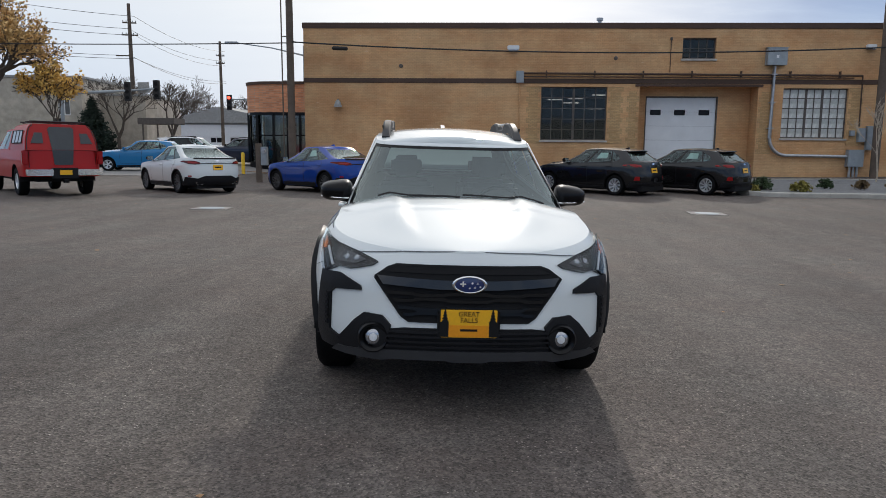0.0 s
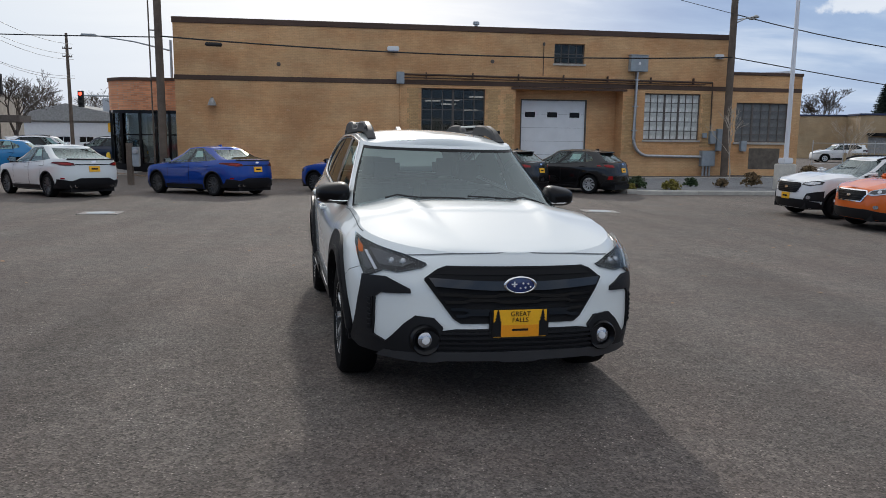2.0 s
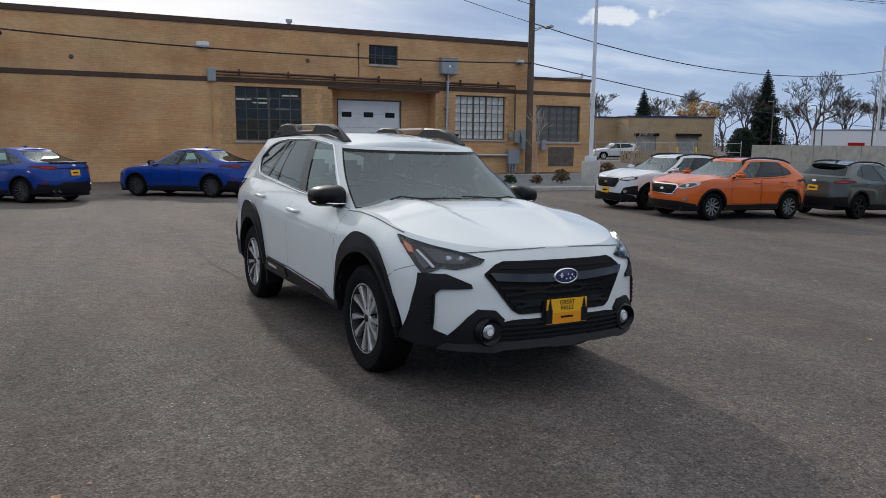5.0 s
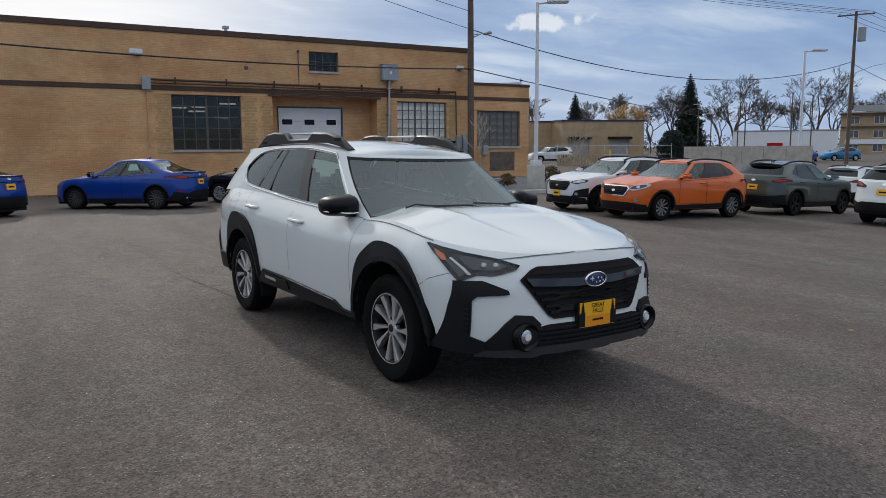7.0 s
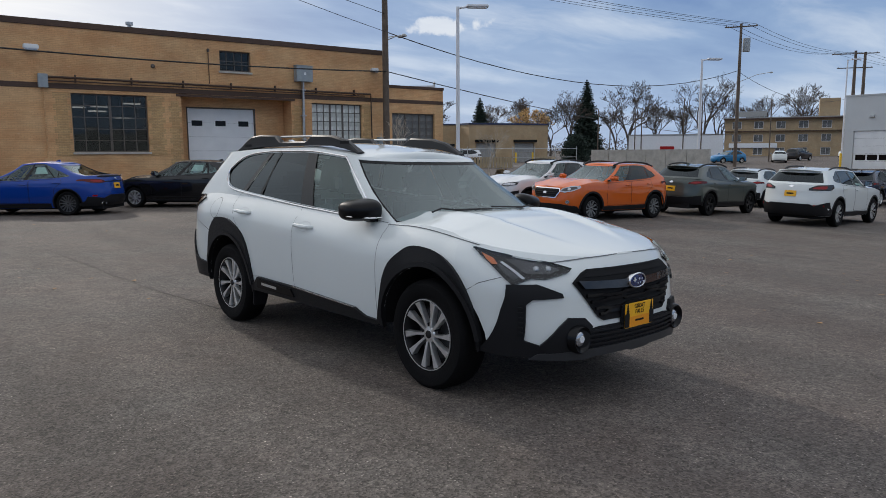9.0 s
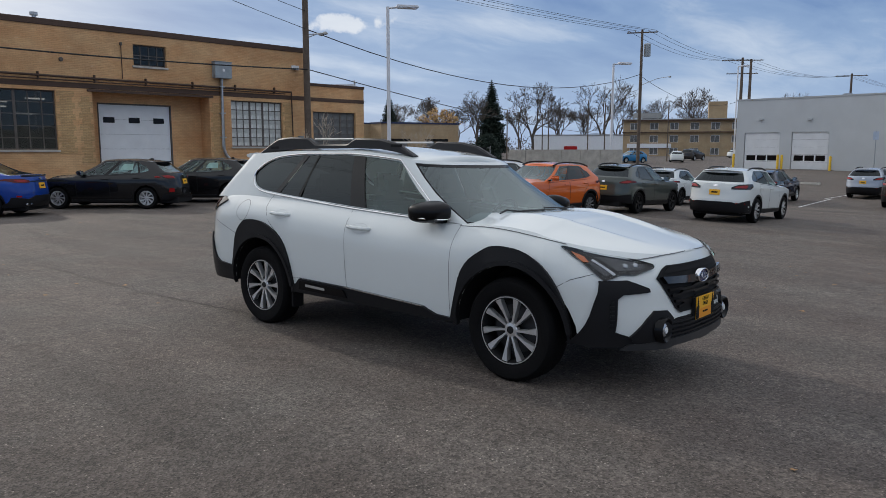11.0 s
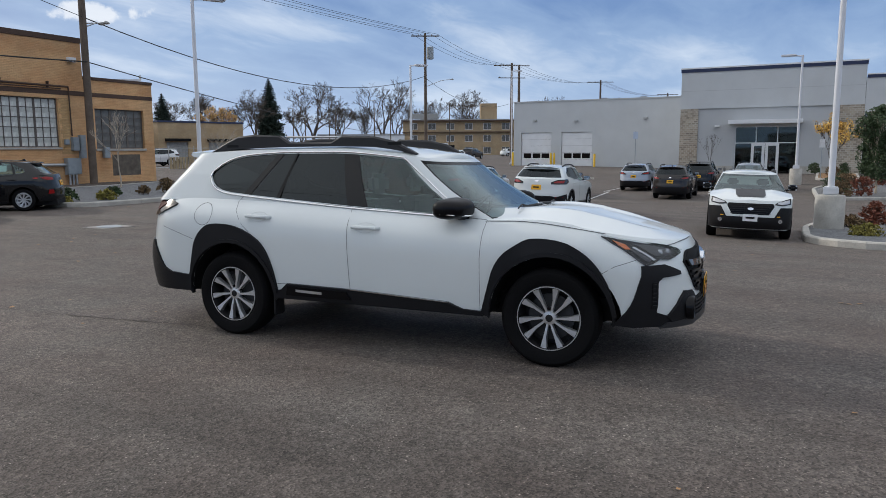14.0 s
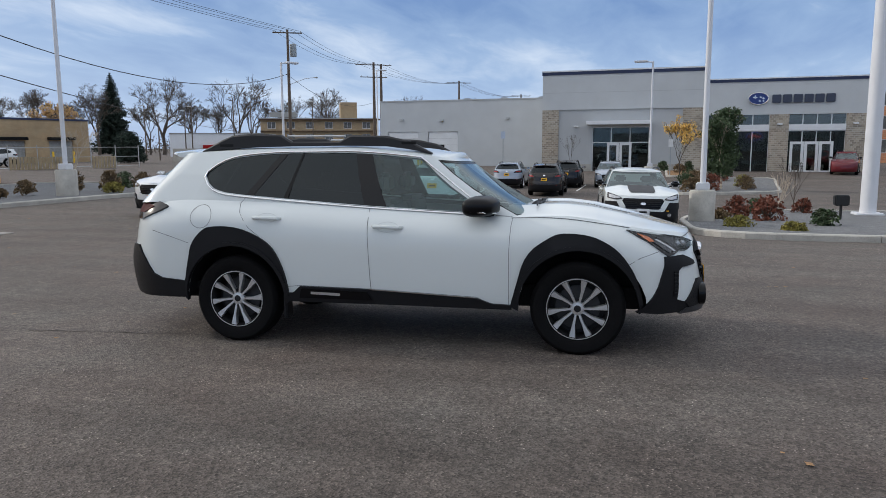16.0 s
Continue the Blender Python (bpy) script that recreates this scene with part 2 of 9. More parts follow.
def asphalt_mat():
    m = mat("asphalt", (0.1115, 0.088, 0.0755), 0.86, var=0.12, scale=0.7, fine=0.16, fscale=4.0, spec=0.3, tint=(0.099, 0.089, 0.080))
    t = m.node_tree
    link = t.links.new
    p = t.nodes["Principled BSDF"]
    coord = t.nodes.new("ShaderNodeTexCoord")
    # stone grit
    grit = node(t, "ShaderNodeTexVoronoi", Scale=88.0)
    link(coord.outputs["Object"], grit.inputs["Vector"])
    gr = t.nodes.new("ShaderNodeMapRange")
    gr.inputs["To Min"].default_value, gr.inputs["To Max"].default_value = 0.42, 1.72
    link(grit.outputs["Color"], gr.inputs[0])
    # tyre-polished streaks, mostly along one way
    mp = t.nodes.new("ShaderNodeMapping")
    mp.inputs["Scale"].default_value = (0.9, 0.16, 1)
    mp.inputs["Rotation"].default_value = (0, 0, radians(38))
    link(coord.outputs["Object"], mp.inputs[0])
    st = node(t, "ShaderNodeTexNoise", Scale=1.1, Detail=6.0, Roughness=0.6)
    link(mp.outputs[0], st.inputs["Vector"])
    sr = t.nodes.new("ShaderNodeMapRange")
    sr.inputs["From Min"].default_value, sr.inputs["From Max"].default_value = 0.35, 0.7
    sr.inputs["To Min"].default_value, sr.inputs["To Max"].default_value = 0.80, 1.16
    link(st.outputs[0], sr.inputs[0])
    first = t.nodes.new("ShaderNodeMath")
    first.operation = "MULTIPLY"
    link(gr.outputs[0], first.inputs[0])
    link(sr.outputs[0], first.inputs[1])
    # pale stones worn bare here and there, and small dark pits
    stone = node(t, "ShaderNodeTexVoronoi", Scale=42.0)
    link(coord.outputs["Object"], stone.inputs["Vector"])
    bare = t.nodes.new("ShaderNodeMapRange")
    bare.inputs["From Min"].default_value, bare.inputs["From Max"].default_value = 0.14, 0.24
    bare.inputs["To Min"].default_value, bare.inputs["To Max"].default_value = 1.0, 0.0
    link(stone.outputs["Distance"], bare.inputs[0])
    pick = t.nodes.new("ShaderNodeMapRange")
    pick.inputs["To Min"].default_value, pick.inputs["To Max"].default_value = -0.9, 2.6
    link(stone.outputs["Color"], pick.inputs[0])
    spot = t.nodes.new("ShaderNodeMath")
    spot.operation = "MULTIPLY_ADD"
    spot.inputs[2].default_value = 1.0
    # the bare stones come in clusters
    clump = node(t, "ShaderNodeTexNoise", Scale=1.7, Detail=5.0, Roughness=0.7)
    link(coord.outputs["Object"], clump.inputs["Vector"])
    much = t.nodes.new("ShaderNodeMapRange")
    much.inputs["From Min"].default_value, much.inputs["From Max"].default_value = 0.42, 0.66
    much.inputs["To Min"].default_value, much.inputs["To Max"].default_value = 0.25, 1.7
    link(clump.outputs[0], much.inputs[0])
    worn = t.nodes.new("ShaderNodeMath")
    worn.operation = "MULTIPLY"
    link(bare.outputs[0], worn.inputs[0])
    link(much.outputs[0], worn.inputs[1])
    link(worn.outputs[0], spot.inputs[0])
    link(pick.outputs[0], spot.inputs[1])
    whole = t.nodes.new("ShaderNodeMath")
    whole.operation = "MULTIPLY"
    link(first.outputs[0], whole.inputs[0])
    link(spot.outputs[0], whole.inputs[1])
    # clustered coarse grain
    grain = node(t, "ShaderNodeTexNoise", Scale=24.0, Detail=6.0, Roughness=0.72)
    link(coord.outputs["Object"], grain.inputs["Vector"])
    coarse = t.nodes.new("ShaderNodeMapRange")
    coarse.inputs["From Min"].default_value, coarse.inputs["From Max"].default_value = 0.3, 0.7
    coarse.inputs["To Min"].default_value, coarse.inputs["To Max"].default_value = 0.60, 1.38
    link(grain.outputs[0], coarse.inputs[0])
    rough = t.nodes.new("ShaderNodeMath")
    rough.operation = "MULTIPLY"
    link(whole.outputs[0], rough.inputs[0])
    link(coarse.outputs[0], rough.inputs[1])
    # the colour is darkened over a broad soft area with a ragged edge
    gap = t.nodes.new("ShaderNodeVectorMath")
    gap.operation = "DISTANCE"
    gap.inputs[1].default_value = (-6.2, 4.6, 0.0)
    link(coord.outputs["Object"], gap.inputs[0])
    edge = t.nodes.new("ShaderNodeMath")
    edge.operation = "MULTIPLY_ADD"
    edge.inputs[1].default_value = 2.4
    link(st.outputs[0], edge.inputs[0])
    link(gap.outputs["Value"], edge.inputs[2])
    dark_area = t.nodes.new("ShaderNodeMapRange")
    dark_area.interpolation_type = "SMOOTHSTEP"
    dark_area.inputs["From Min"].default_value, dark_area.inputs["From Max"].default_value = 3.2, 7.2
    dark_area.inputs["To Min"].default_value, dark_area.inputs["To Max"].default_value = 0.76, 1.0
    link(edge.outputs[0], dark_area.inputs[0])
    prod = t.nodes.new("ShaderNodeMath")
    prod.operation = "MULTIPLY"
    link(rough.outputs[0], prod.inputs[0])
    link(dark_area.outputs[0], prod.inputs[1])
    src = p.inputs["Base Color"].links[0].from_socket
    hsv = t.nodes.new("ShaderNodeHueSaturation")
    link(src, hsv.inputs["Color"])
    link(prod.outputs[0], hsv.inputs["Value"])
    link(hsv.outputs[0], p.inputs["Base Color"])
    bp = node(t, "ShaderNodeBump", Strength=0.6, Distance=0.008)
    link(grit.outputs["Distance"], bp.inputs["Height"])
    link(bp.outputs[0], p.inputs["Normal"])
    return m


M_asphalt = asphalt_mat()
M_concrete = mat("concrete", (0.42, 0.40, 0.36), 0.85, var=0.2, scale=2.5, fine=0.12, fscale=40, bump=0.3)
M_gravel = mat("gravel", (0.14, 0.142, 0.145), 0.9, var=0.25, scale=3, fine=0.9, fscale=26, bump=1.0, bscale=60)
M_brick = brick_mat("ochre_painted_brick", (0.72, 0.445, 0.225), (0.65, 0.395, 0.195), (0.58, 0.355, 0.175), bw=0.20, bh=0.068, msize=0.007, bump=0.7, wear=(0.76, 0.56, 0.40), amount=0.13, patch=1.0)
M_band = brick_mat("brown_painted_brick", (0.095, 0.058, 0.042), (0.085, 0.05, 0.037), (0.07, 0.042, 0.03), bump=0.3, wear=(0.22, 0.14, 0.07))
M_quoin = brick_mat("bare_tan_brick", (0.62, 0.40, 0.19), (0.50, 0.305, 0.135), (0.40, 0.265, 0.135), bw=0.18, bh=0.064, msize=0.007, bump=0.9, wear=(0.4, 0.32, 0.2))
M_redbrick = brick_mat("orange_red_brick", (0.80, 0.36, 0.18), (0.52, 0.20, 0.10), (0.52, 0.36, 0.25), bh=0.08, bw=0.24)
M_tanbrick = brick_mat("tan_brick", (0.46, 0.345, 0.205), (0.41, 0.30, 0.175), (0.36, 0.28, 0.18), bh=0.09)
M_greybrick = brick_mat("grey_tan_brick", (0.46, 0.41, 0.33), (0.22, 0.19, 0.155), (0.52, 0.49, 0.43), bw=0.3, bh=0.15, msize=0.02, amount=0.0)
M_greywall = mat("grey_stucco_panel", (0.545, 0.565, 0.575), 0.8, var=0.05, scale=0.6, fine=0.04, fscale=30, bump=0.1)
M_greydark = mat("mid_grey_stucco_panel", (0.45, 0.465, 0.475), 0.8, var=0.05, scale=0.6, fine=0.04, fscale=30, bump=0.1)
M_navy = mat("navy_metal_trim", (0.02, 0.03, 0.08), 0.4)
M_white_paint = mat("white_painted_metal", (0.74, 0.75, 0.76), 0.45, var=0.05, scale=3, fine=0.02)
M_door_white = mat("white_door_panel", (0.76, 0.775, 0.785), 0.5, var=0.06, scale=1.5, fine=0.03)
M_galv = mat("grey_painted_metal", (0.30, 0.335, 0.36), 0.5, 0.2, var=0.12, scale=5)
M_steel = mat("galvanised_steel", (0.45, 0.46, 0.47), 0.4, 0.8, var=0.15, scale=8)
M_rust = mat("dull_steel_sash", (0.10, 0.085, 0.075), 0.7, var=0.3, scale=6)
M_sash_pale = mat("weathered_pale_sash", (0.30, 0.30, 0.29), 0.7, var=0.25, scale=6)
M_pane_dark = glass_mat("dark_window_pane", (0.30, 0.31, 0.32), 0.9, 1.5)
M_pane_pale = mat("whitewashed_window_pane", (0.50, 0.51, 0.48), 0.3, var=0.4, scale=1.6, fine=0.15, fscale=9)
M_pane_dusty = mat("dusty_grey_window_pane", (0.13, 0.13, 0.125), 0.25, var=0.4, scale=1.2, fine=0.1, fscale=9)
M_pane_store = glass_mat("storefront_pane", (0.48, 0.52, 0.53))
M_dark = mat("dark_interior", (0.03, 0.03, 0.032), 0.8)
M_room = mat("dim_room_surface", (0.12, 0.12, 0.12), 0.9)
M_wood_pole = mat("weathered_wood_pole", (0.115, 0.088, 0.068), 0.9, var=0.3, scale=2, fine=0.25, fscale=30, bump=0.5)
M_black = mat("black_cable", (0.012, 0.012, 0.013), 0.6)
M_white_pole = mat("white_lamp_pole", (0.66, 0.67, 0.70), 0.4, var=0.05, scale=2)
M_yellow = mat("yellow_painted_steel", (0.72, 0.45, 0.02), 0.5, var=0.12)
M_plate = mat("yellow_dealer_plate", (0.85, 0.44, 0.015), 0.35, var=0.04)
M_paper = mat("white_paper_sticker", (0.75, 0.78, 0.72), 0.7)
M_linepaint = mat("worn_line_paint", (0.55, 0.55, 0.54), 0.8, var=0.3, scale=3)
M_leaves_brown = mat("fallen_leaves", (0.26, 0.15, 0.07), 0.9, var=0.4, scale=9, fine=0.4, fscale=40, bump=0.8)


# ---------------------------------------------------------------- mesh helpers
def finish(bm, name, material, sharp=38):
    """bmesh to mesh data: smooth faces, edges sharp by angle."""
    bmesh.ops.recalc_face_normals(bm, faces=bm.faces)
    for f in bm.faces:
        f.smooth = True
    lim = radians(sharp)
    for e in bm.edges:
        if len(e.link_faces) == 2 and e.calc_face_angle(0) > lim:
            e.smooth = False
    me = bpy.data.meshes.new(name)
    bm.to_mesh(me)
    bm.free()
    for m in (material if isinstance(material, (list, tuple)) else [material]):
        me.materials.append(m)
    return me


def part(name, bm, material, parent=None, label="", sharp=38):
    ob = new(name, finish(bm, name, material, sharp))
    if parent is not None:
        ob.parent = parent
    return tagged(ob, label)


def thing(name, m, label, category, group="", kind=""):
    ob = new(name)
    ob.empty_display_size = 0.2
    ob.matrix_world = m
    return tagged(ob, label, category, group, kind)


def box(bm, x0, x1, y0, y1, z0, z1, bev=0.0):
    vs = [bm.verts.new((x, y, z)) for z in (z0, z1) for y in (y0, y1) for x in (x0, x1)]
    fs = [bm.faces.new([vs[i] for i in q]) for q in ((0, 2, 3, 1), (4, 5, 7, 6), (0, 1, 5, 4), (2, 6, 7, 3), (0, 4, 6, 2), (1, 3, 7, 5))]
    if bev:
        es = {e for f in fs for e in f.edges}
        bmesh.ops.bevel(bm, geom=list(es), offset=bev, segments=2, affect="EDGES")
    return bm


def boxes(*bs, bev=0.0):
    bm = bmesh.new()
    for b in bs:
        box(bm, *b, bev=bev)
    return bm


def tube(bm, path, radius, n=8, caps=True):
    """A round bar along a path; radius may be a number or one per point."""
    rs = radius if isinstance(radius, (list, tuple)) else [radius] * len(path)
    path = [Vector(p) for p in path]
    rings = []
    for i, p in enumerate(path):
        d = (path[min(i + 1, len(path) - 1)] - path[max(i - 1, 0)]).normalized()
        a = d.cross(Vector((0, 0, 1)))
        a = a.normalized() if a.length > 1e-3 else Vector((1, 0, 0))
        b = d.cross(a).normalized()
        rings.append([bm.verts.new(p + rs[i] * (math.cos(k * 2 * math.pi / n) * a + math.sin(k * 2 * math.pi / n) * b)) for k in range(n)])
    for r, s in zip(rings, rings[1:]):
        for k in range(n):
            bm.faces.new((r[k], r[(k + 1) % n], s[(k + 1) % n], s[k]))
    if caps:
        bm.faces.new(rings[0][::-1])
        bm.faces.new(rings[-1])
    return bm


def tubes(*ps, n=8):
    bm = bmesh.new()
    for path, radius in ps:
        tube(bm, path, radius, n)
    return bm


def lathe(prof, n=24, axis="Z", bm=None, centre=(0, 0, 0), close=True):
    """A turned body: prof is a list of (radius, height)."""
    bm = bm or bmesh.new()
    rings = []
    for r, h in prof:
        ring = []
        for k in range(n):
            a = 2 * math.pi * k / n
            c, s = r * math.cos(a), r * math.sin(a)
            p = (c, s, h) if axis == "Z" else (c, h, s) if axis == "Y" else (h, c, s)
            ring.append(bm.verts.new(Vector(p) + Vector(centre)))
        rings.append(ring)
    for r, s in zip(rings, rings[1:]):
        for k in range(n):
            bm.faces.new((r[k], r[(k + 1) % n], s[(k + 1) % n], s[k]))
    if close:
        bm.faces.new(rings[0][::-1])
        bm.faces.new(rings[-1])
    return bm


def prism(poly, y0, y1, plane="XZ", bm=None):
    """A flat outline given thickness: XZ outlines run along y, YZ along x, XY along z."""
    bm = bm or bmesh.new()

    def put(u, v, d):
        return bm.verts.new({"XZ": (u, d, v), "YZ": (d, u, v), "XY": (u, v, d)}[plane])
    a, b = [put(u, v, y0) for u, v in poly], [put(u, v, y1) for u, v in poly]
    bm.faces.new(a)
    bm.faces.new(b[::-1])
    for i in range(len(poly)):
        j = (i + 1) % len(poly)
        bm.faces.new((a[i], a[j], b[j], b[i]))
    return bm


def smooth_curve(table):
    """A smooth function through the (x, y) pairs of a table."""
    xs, ys = np.array([p[0] for p in table], float), np.array([p[1] for p in table], float)
    order = np.argsort(xs)
    xs, ys = xs[order], ys[order]
    d = np.diff(ys) / np.diff(xs)
    m = np.zeros(len(xs))
    m[0], m[-1] = d[0], d[-1]
    for i in range(1, len(xs) - 1):
        m[i] = 0 if d[i - 1] * d[i] <= 0 else 2 * d[i - 1] * d[i] / (d[i - 1] + d[i])

    def at(x):
        x = min(max(x, xs[0]), xs[-1])
        i = min(max(int(np.searchsorted(xs, x)) - 1, 0), len(xs) - 2)
        h = xs[i + 1] - xs[i]
        s = (x - xs[i]) / h
        return float((2 * s**3 - 3 * s**2 + 1) * ys[i] + (s**3 - 2 * s**2 + s) * h * m[i] + (-2 * s**3 + 3 * s**2) * ys[i + 1] + (s**3 - s**2) * h * m[i + 1])
    return at


def moved(build, m):
    """Builds something and sets all that it made at the pose m."""
    before = set(bpy.data.objects)
    build()
    for ob in set(bpy.data.objects) - before:
        if ob.parent is None:
            ob.matrix_basis = m @ ob.matrix_basis


def scaled(tx, ty, tz, sx, sy, sz):
    return Matrix.Translation((tx, ty, tz)) @ Matrix.Diagonal((sx, sy, sz, 1))


def words(text, size, material, parent, m, depth=0.002, name="lettering", align="CENTER"):
    cu = bpy.data.curves.new("text", "FONT")
    cu.body, cu.size, cu.extrude, cu.align_x, cu.align_y = text, size, depth, align, "CENTER"
    tmp = bpy.data.objects.new("text", cu)
    scene.collection.objects.link(tmp)
    bpy.context.view_layer.update()
    me = bpy.data.meshes.new_from_object(tmp.evaluated_get(bpy.context.evaluated_depsgraph_get()))
    bpy.data.objects.remove(tmp)
    bpy.data.curves.remove(cu)
    me.materials.clear()
    me.materials.append(material)
    ob = new(name, me)
    ob.parent = parent
    ob.matrix_local = m
    return ob


# ---------------------------------------------------------------- ground
def smooth01(x):
    x = min(max(x, 0.0), 1.0)
    return x * x * (3 - 2 * x)


def ground_z(x, y):
    """The lot falls gently to the east and north, for drainage."""
    xe = x if x > -1.5 else max(-1.5 + (x + 1.5) * 0.3, -6)
    xc, yc = min(xe, 17), min(max(y, 1), 30)
    z = 0.025 - 0.0508 * xc - 0.0098 * yc + 0.0021 * xc * yc
    far = -1.0 + 0.45 * smooth01((x - 42) / 14)
    far = far + (-0.35 - far) * smooth01((y - 16) / 12)
    k = smooth01((x - 15) / 15)
    z = z * (1 - k) + far * k
    z += -0.2 * smooth01((y - 26) / 10) * (1 - smooth01((abs(x - 5) - 12) / 6)) + 0.35 * smooth01((y - 39) / 16)
    z += 0.25 * smooth01((-x - 9) / 6) * smooth01((y - 26) / 8) * (1 - smooth01((y - 39) / 16))
    z += (0.017 + 0.02 * min(max(x + 0.95, 0), 2)) * math.exp(-((x + 0.1)**2 + (y - 5.9)**2) / 9.0)
    out = smooth01((math.hypot(x - 15, y - 15) - 90) / 80)
    return z * (1 - out) + 0.0 * out


def axis_steps(lo, hi, step):
    mid = list(np.arange(lo, hi + 1e-6, step))
    out, d, v = [], step, hi
    while v < 2600:
        d *= 1.35
        v += d
        out.append(v)
    inn, d, v = [], step, lo
    while v > -2600:
        d *= 1.35
        v -= d
        inn.append(v)
    return inn[::-1] + mid + out


def build_ground():
    xs, ys = axis_steps(-34, 66, 1.0), axis_steps(-16, 62, 1.0)
    vs = [(x, y, ground_z(x, y)) for y in ys for x in xs]
    n = len(xs)
    fs = [(j * n + i, j * n + i + 1, (j + 1) * n + i + 1, (j + 1) * n + i) for j in range(len(ys) - 1) for i in range(n - 1)]
    me = bpy.data.meshes.new("ground")
    me.from_pydata(vs, [], fs)
    for p in me.polygons:
        p.use_smooth = True
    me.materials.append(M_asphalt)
    tagged(new("ground", me), "worn brown-grey asphalt parking lot with fine grit", "ground", kind="structure")


build_ground()


def fillet(poly, r, n=5):
    """Rounds the corners of a plan outline."""
    out = []
    for i, p in enumerate(poly):
        a, p, b = Vector(poly[i - 1]), Vector(p), Vector(poly[(i + 1) % len(poly)])
        u, v = (a - p), (b - p)
        d = min(r, u.length * 0.45, v.length * 0.45)
        s, e = p + u.normalized() * d, p + v.normalized() * d
        for k in range(n + 1):
            t = k / n
            out.append(tuple((1 - t)**2 * s + 2 * t * (1 - t) * p + t * t * e))
    return out


def island(name, outline, fill_mat, label, width=0.16, h=0.15, r=1.6):
    """A kerbed planting bed: a concrete kerb of pieces round a gravel fill."""
    out = []
    corners = fillet(outline, r)
    for a, b in zip(corners, corners[1:] + corners[:1]):
        k = max(1, round(math.hypot(b[0] - a[0], b[1] - a[1]) / 1.5))
        out += [(a[0] + (b[0] - a[0]) * i / k, a[1] + (b[1] - a[1]) * i / k) for i in range(k)]
    top = thing(name, Matrix(), label, "planting bed", kind="structure")
    n = len(out)
    cx, cy = sum(p[0] for p in out) / n, sum(p[1] for p in out) / n
    inner = []
    for i in range(n):
        a, b = Vector(out[i - 1]), Vector(out[(i + 1) % n])
        t = (b - a).normalized()
        nn = Vector((-t.y, t.x))
        p = Vector(out[i])
        if nn.dot(Vector((cx, cy)) - p) < 0:
            nn = -nn
        inner.append(tuple(p + nn * width))
    for i in range(n):
        j = (i + 1) % n
        bm = bmesh.new()
        rows = []
        for k in (0.004, 0.996) if math.dist(out[i], out[j]) > 0.6 else (0.0, 1.0):
            x, y = (out[i][q] + (out[j][q] - out[i][q]) * k for q in (0, 1))
            u, v = (inner[i][q] + (inner[j][q] - inner[i][q]) * k for q in (0, 1))
            g = ground_z(x, y)
            rows.append([bm.verts.new(q) for q in ((x, y, g - 0.1), (x, y, g + h - 0.03), (x + (u - x) * 0.15, y + (v - y) * 0.15, g + h), (u, v, g + h), (u, v, g - 0.1))])
        a, b = rows
        for k in range(4):
            bm.faces.new((a[k], b[k], b[k + 1], a[k + 1]))
        bm.faces.new(a)
        bm.faces.new(b[::-1])
        part("kerb_stone", bm, M_concrete, top)
    bm = bmesh.new()
    vs = [bm.verts.new((u, v, ground_z(u, v) + h - 0.04)) for u, v in inner]
    f = bm.faces.new(vs)
    bmesh.ops.triangulate(bm, faces=[f])
    part("gravel", bm, fill_mat, top, "grey gravel mulch")
    return top


# ---------------------------------------------------------------- vehicles
def paint(name, col, metal=0.0, coat=1.0):
    return mat(name, col, 0.5, metal, var=0.02, scale=0.8, fine=0.01, fscale=300, coat=coat, spec=0.08)


P_white = paint("white_car_paint", (0.66, 0.695, 0.69), 0.0, 1.0)
P_blue = paint("deep_blue_car_paint", (0.003, 0.044, 0.28), 0.45)
P_black = paint("black_car_paint", (0.004, 0.004, 0.005), 0.0, 0.9)
P_orange = paint("burnt_orange_car_paint", (0.62, 0.12, 0.016), 0.2)
P_green = paint("grey_green_car_paint", (0.062, 0.075, 0.068), 0.3)
P_silver = paint("silver_blue_car_paint", (0.36, 0.40, 0.47), 0.5)
P_brown = paint("dark_brown_car_paint", (0.022, 0.018, 0.017), 0.2)
P_red = paint("faded_red_car_paint", (0.36, 0.013, 0.013), 0.0, 0.35)
P_teal = paint("teal_blue_car_paint", (0.01, 0.16, 0.36), 0.2)
P_maroon = paint("maroon_car_paint", (0.13, 0.012, 0.018), 0.2)
P_navy = paint("dark_navy_car_paint", (0.012, 0.016, 0.035), 0.2)
P_pale = paint("pale_silver_car_paint", (0.66, 0.67, 0.68), 0.2)
M_plastic = mat("black_textured_plastic", (0.0105, 0.0105, 0.012), 0.5, var=0.1, scale=4, fine=0.05, fscale=400, bump=0.12, bscale=500, spec=0.2)
M_gloss = mat("gloss_black_trim", (0.004, 0.004, 0.005), 0.4, coat=0.3, spec=0.06, var=0.02)
M_barblack = mat("polished_black_trim", (0.006, 0.006, 0.008), 0.22, coat=0.7, spec=0.3, var=0.02)
M_chrome = mat("chrome", (0.78, 0.78, 0.79), 0.12, 1.0, var=0.02)
M_alloy = mat("machined_alloy", (0.72, 0.73, 0.74), 0.32, 0.85, var=0.05)
M_alloy_dark = mat("dark_grey_alloy", (0.010, 0.010, 0.011), 0.45, 0.0, var=0.1, spec=0.3)
M_disc = mat("dull_brake_disc", (0.05, 0.05, 0.052), 0.5, 0.6, var=0.1)
M_rail = mat("grey_black_rail_plastic", (0.016, 0.016, 0.018), 0.55, var=0.1, spec=0.4)
M_rubber = mat("tyre_rubber", (0.006, 0.006, 0.0065), 0.72, var=0.2, scale=5, fine=0.15, bump=0.25, spec=0.1)
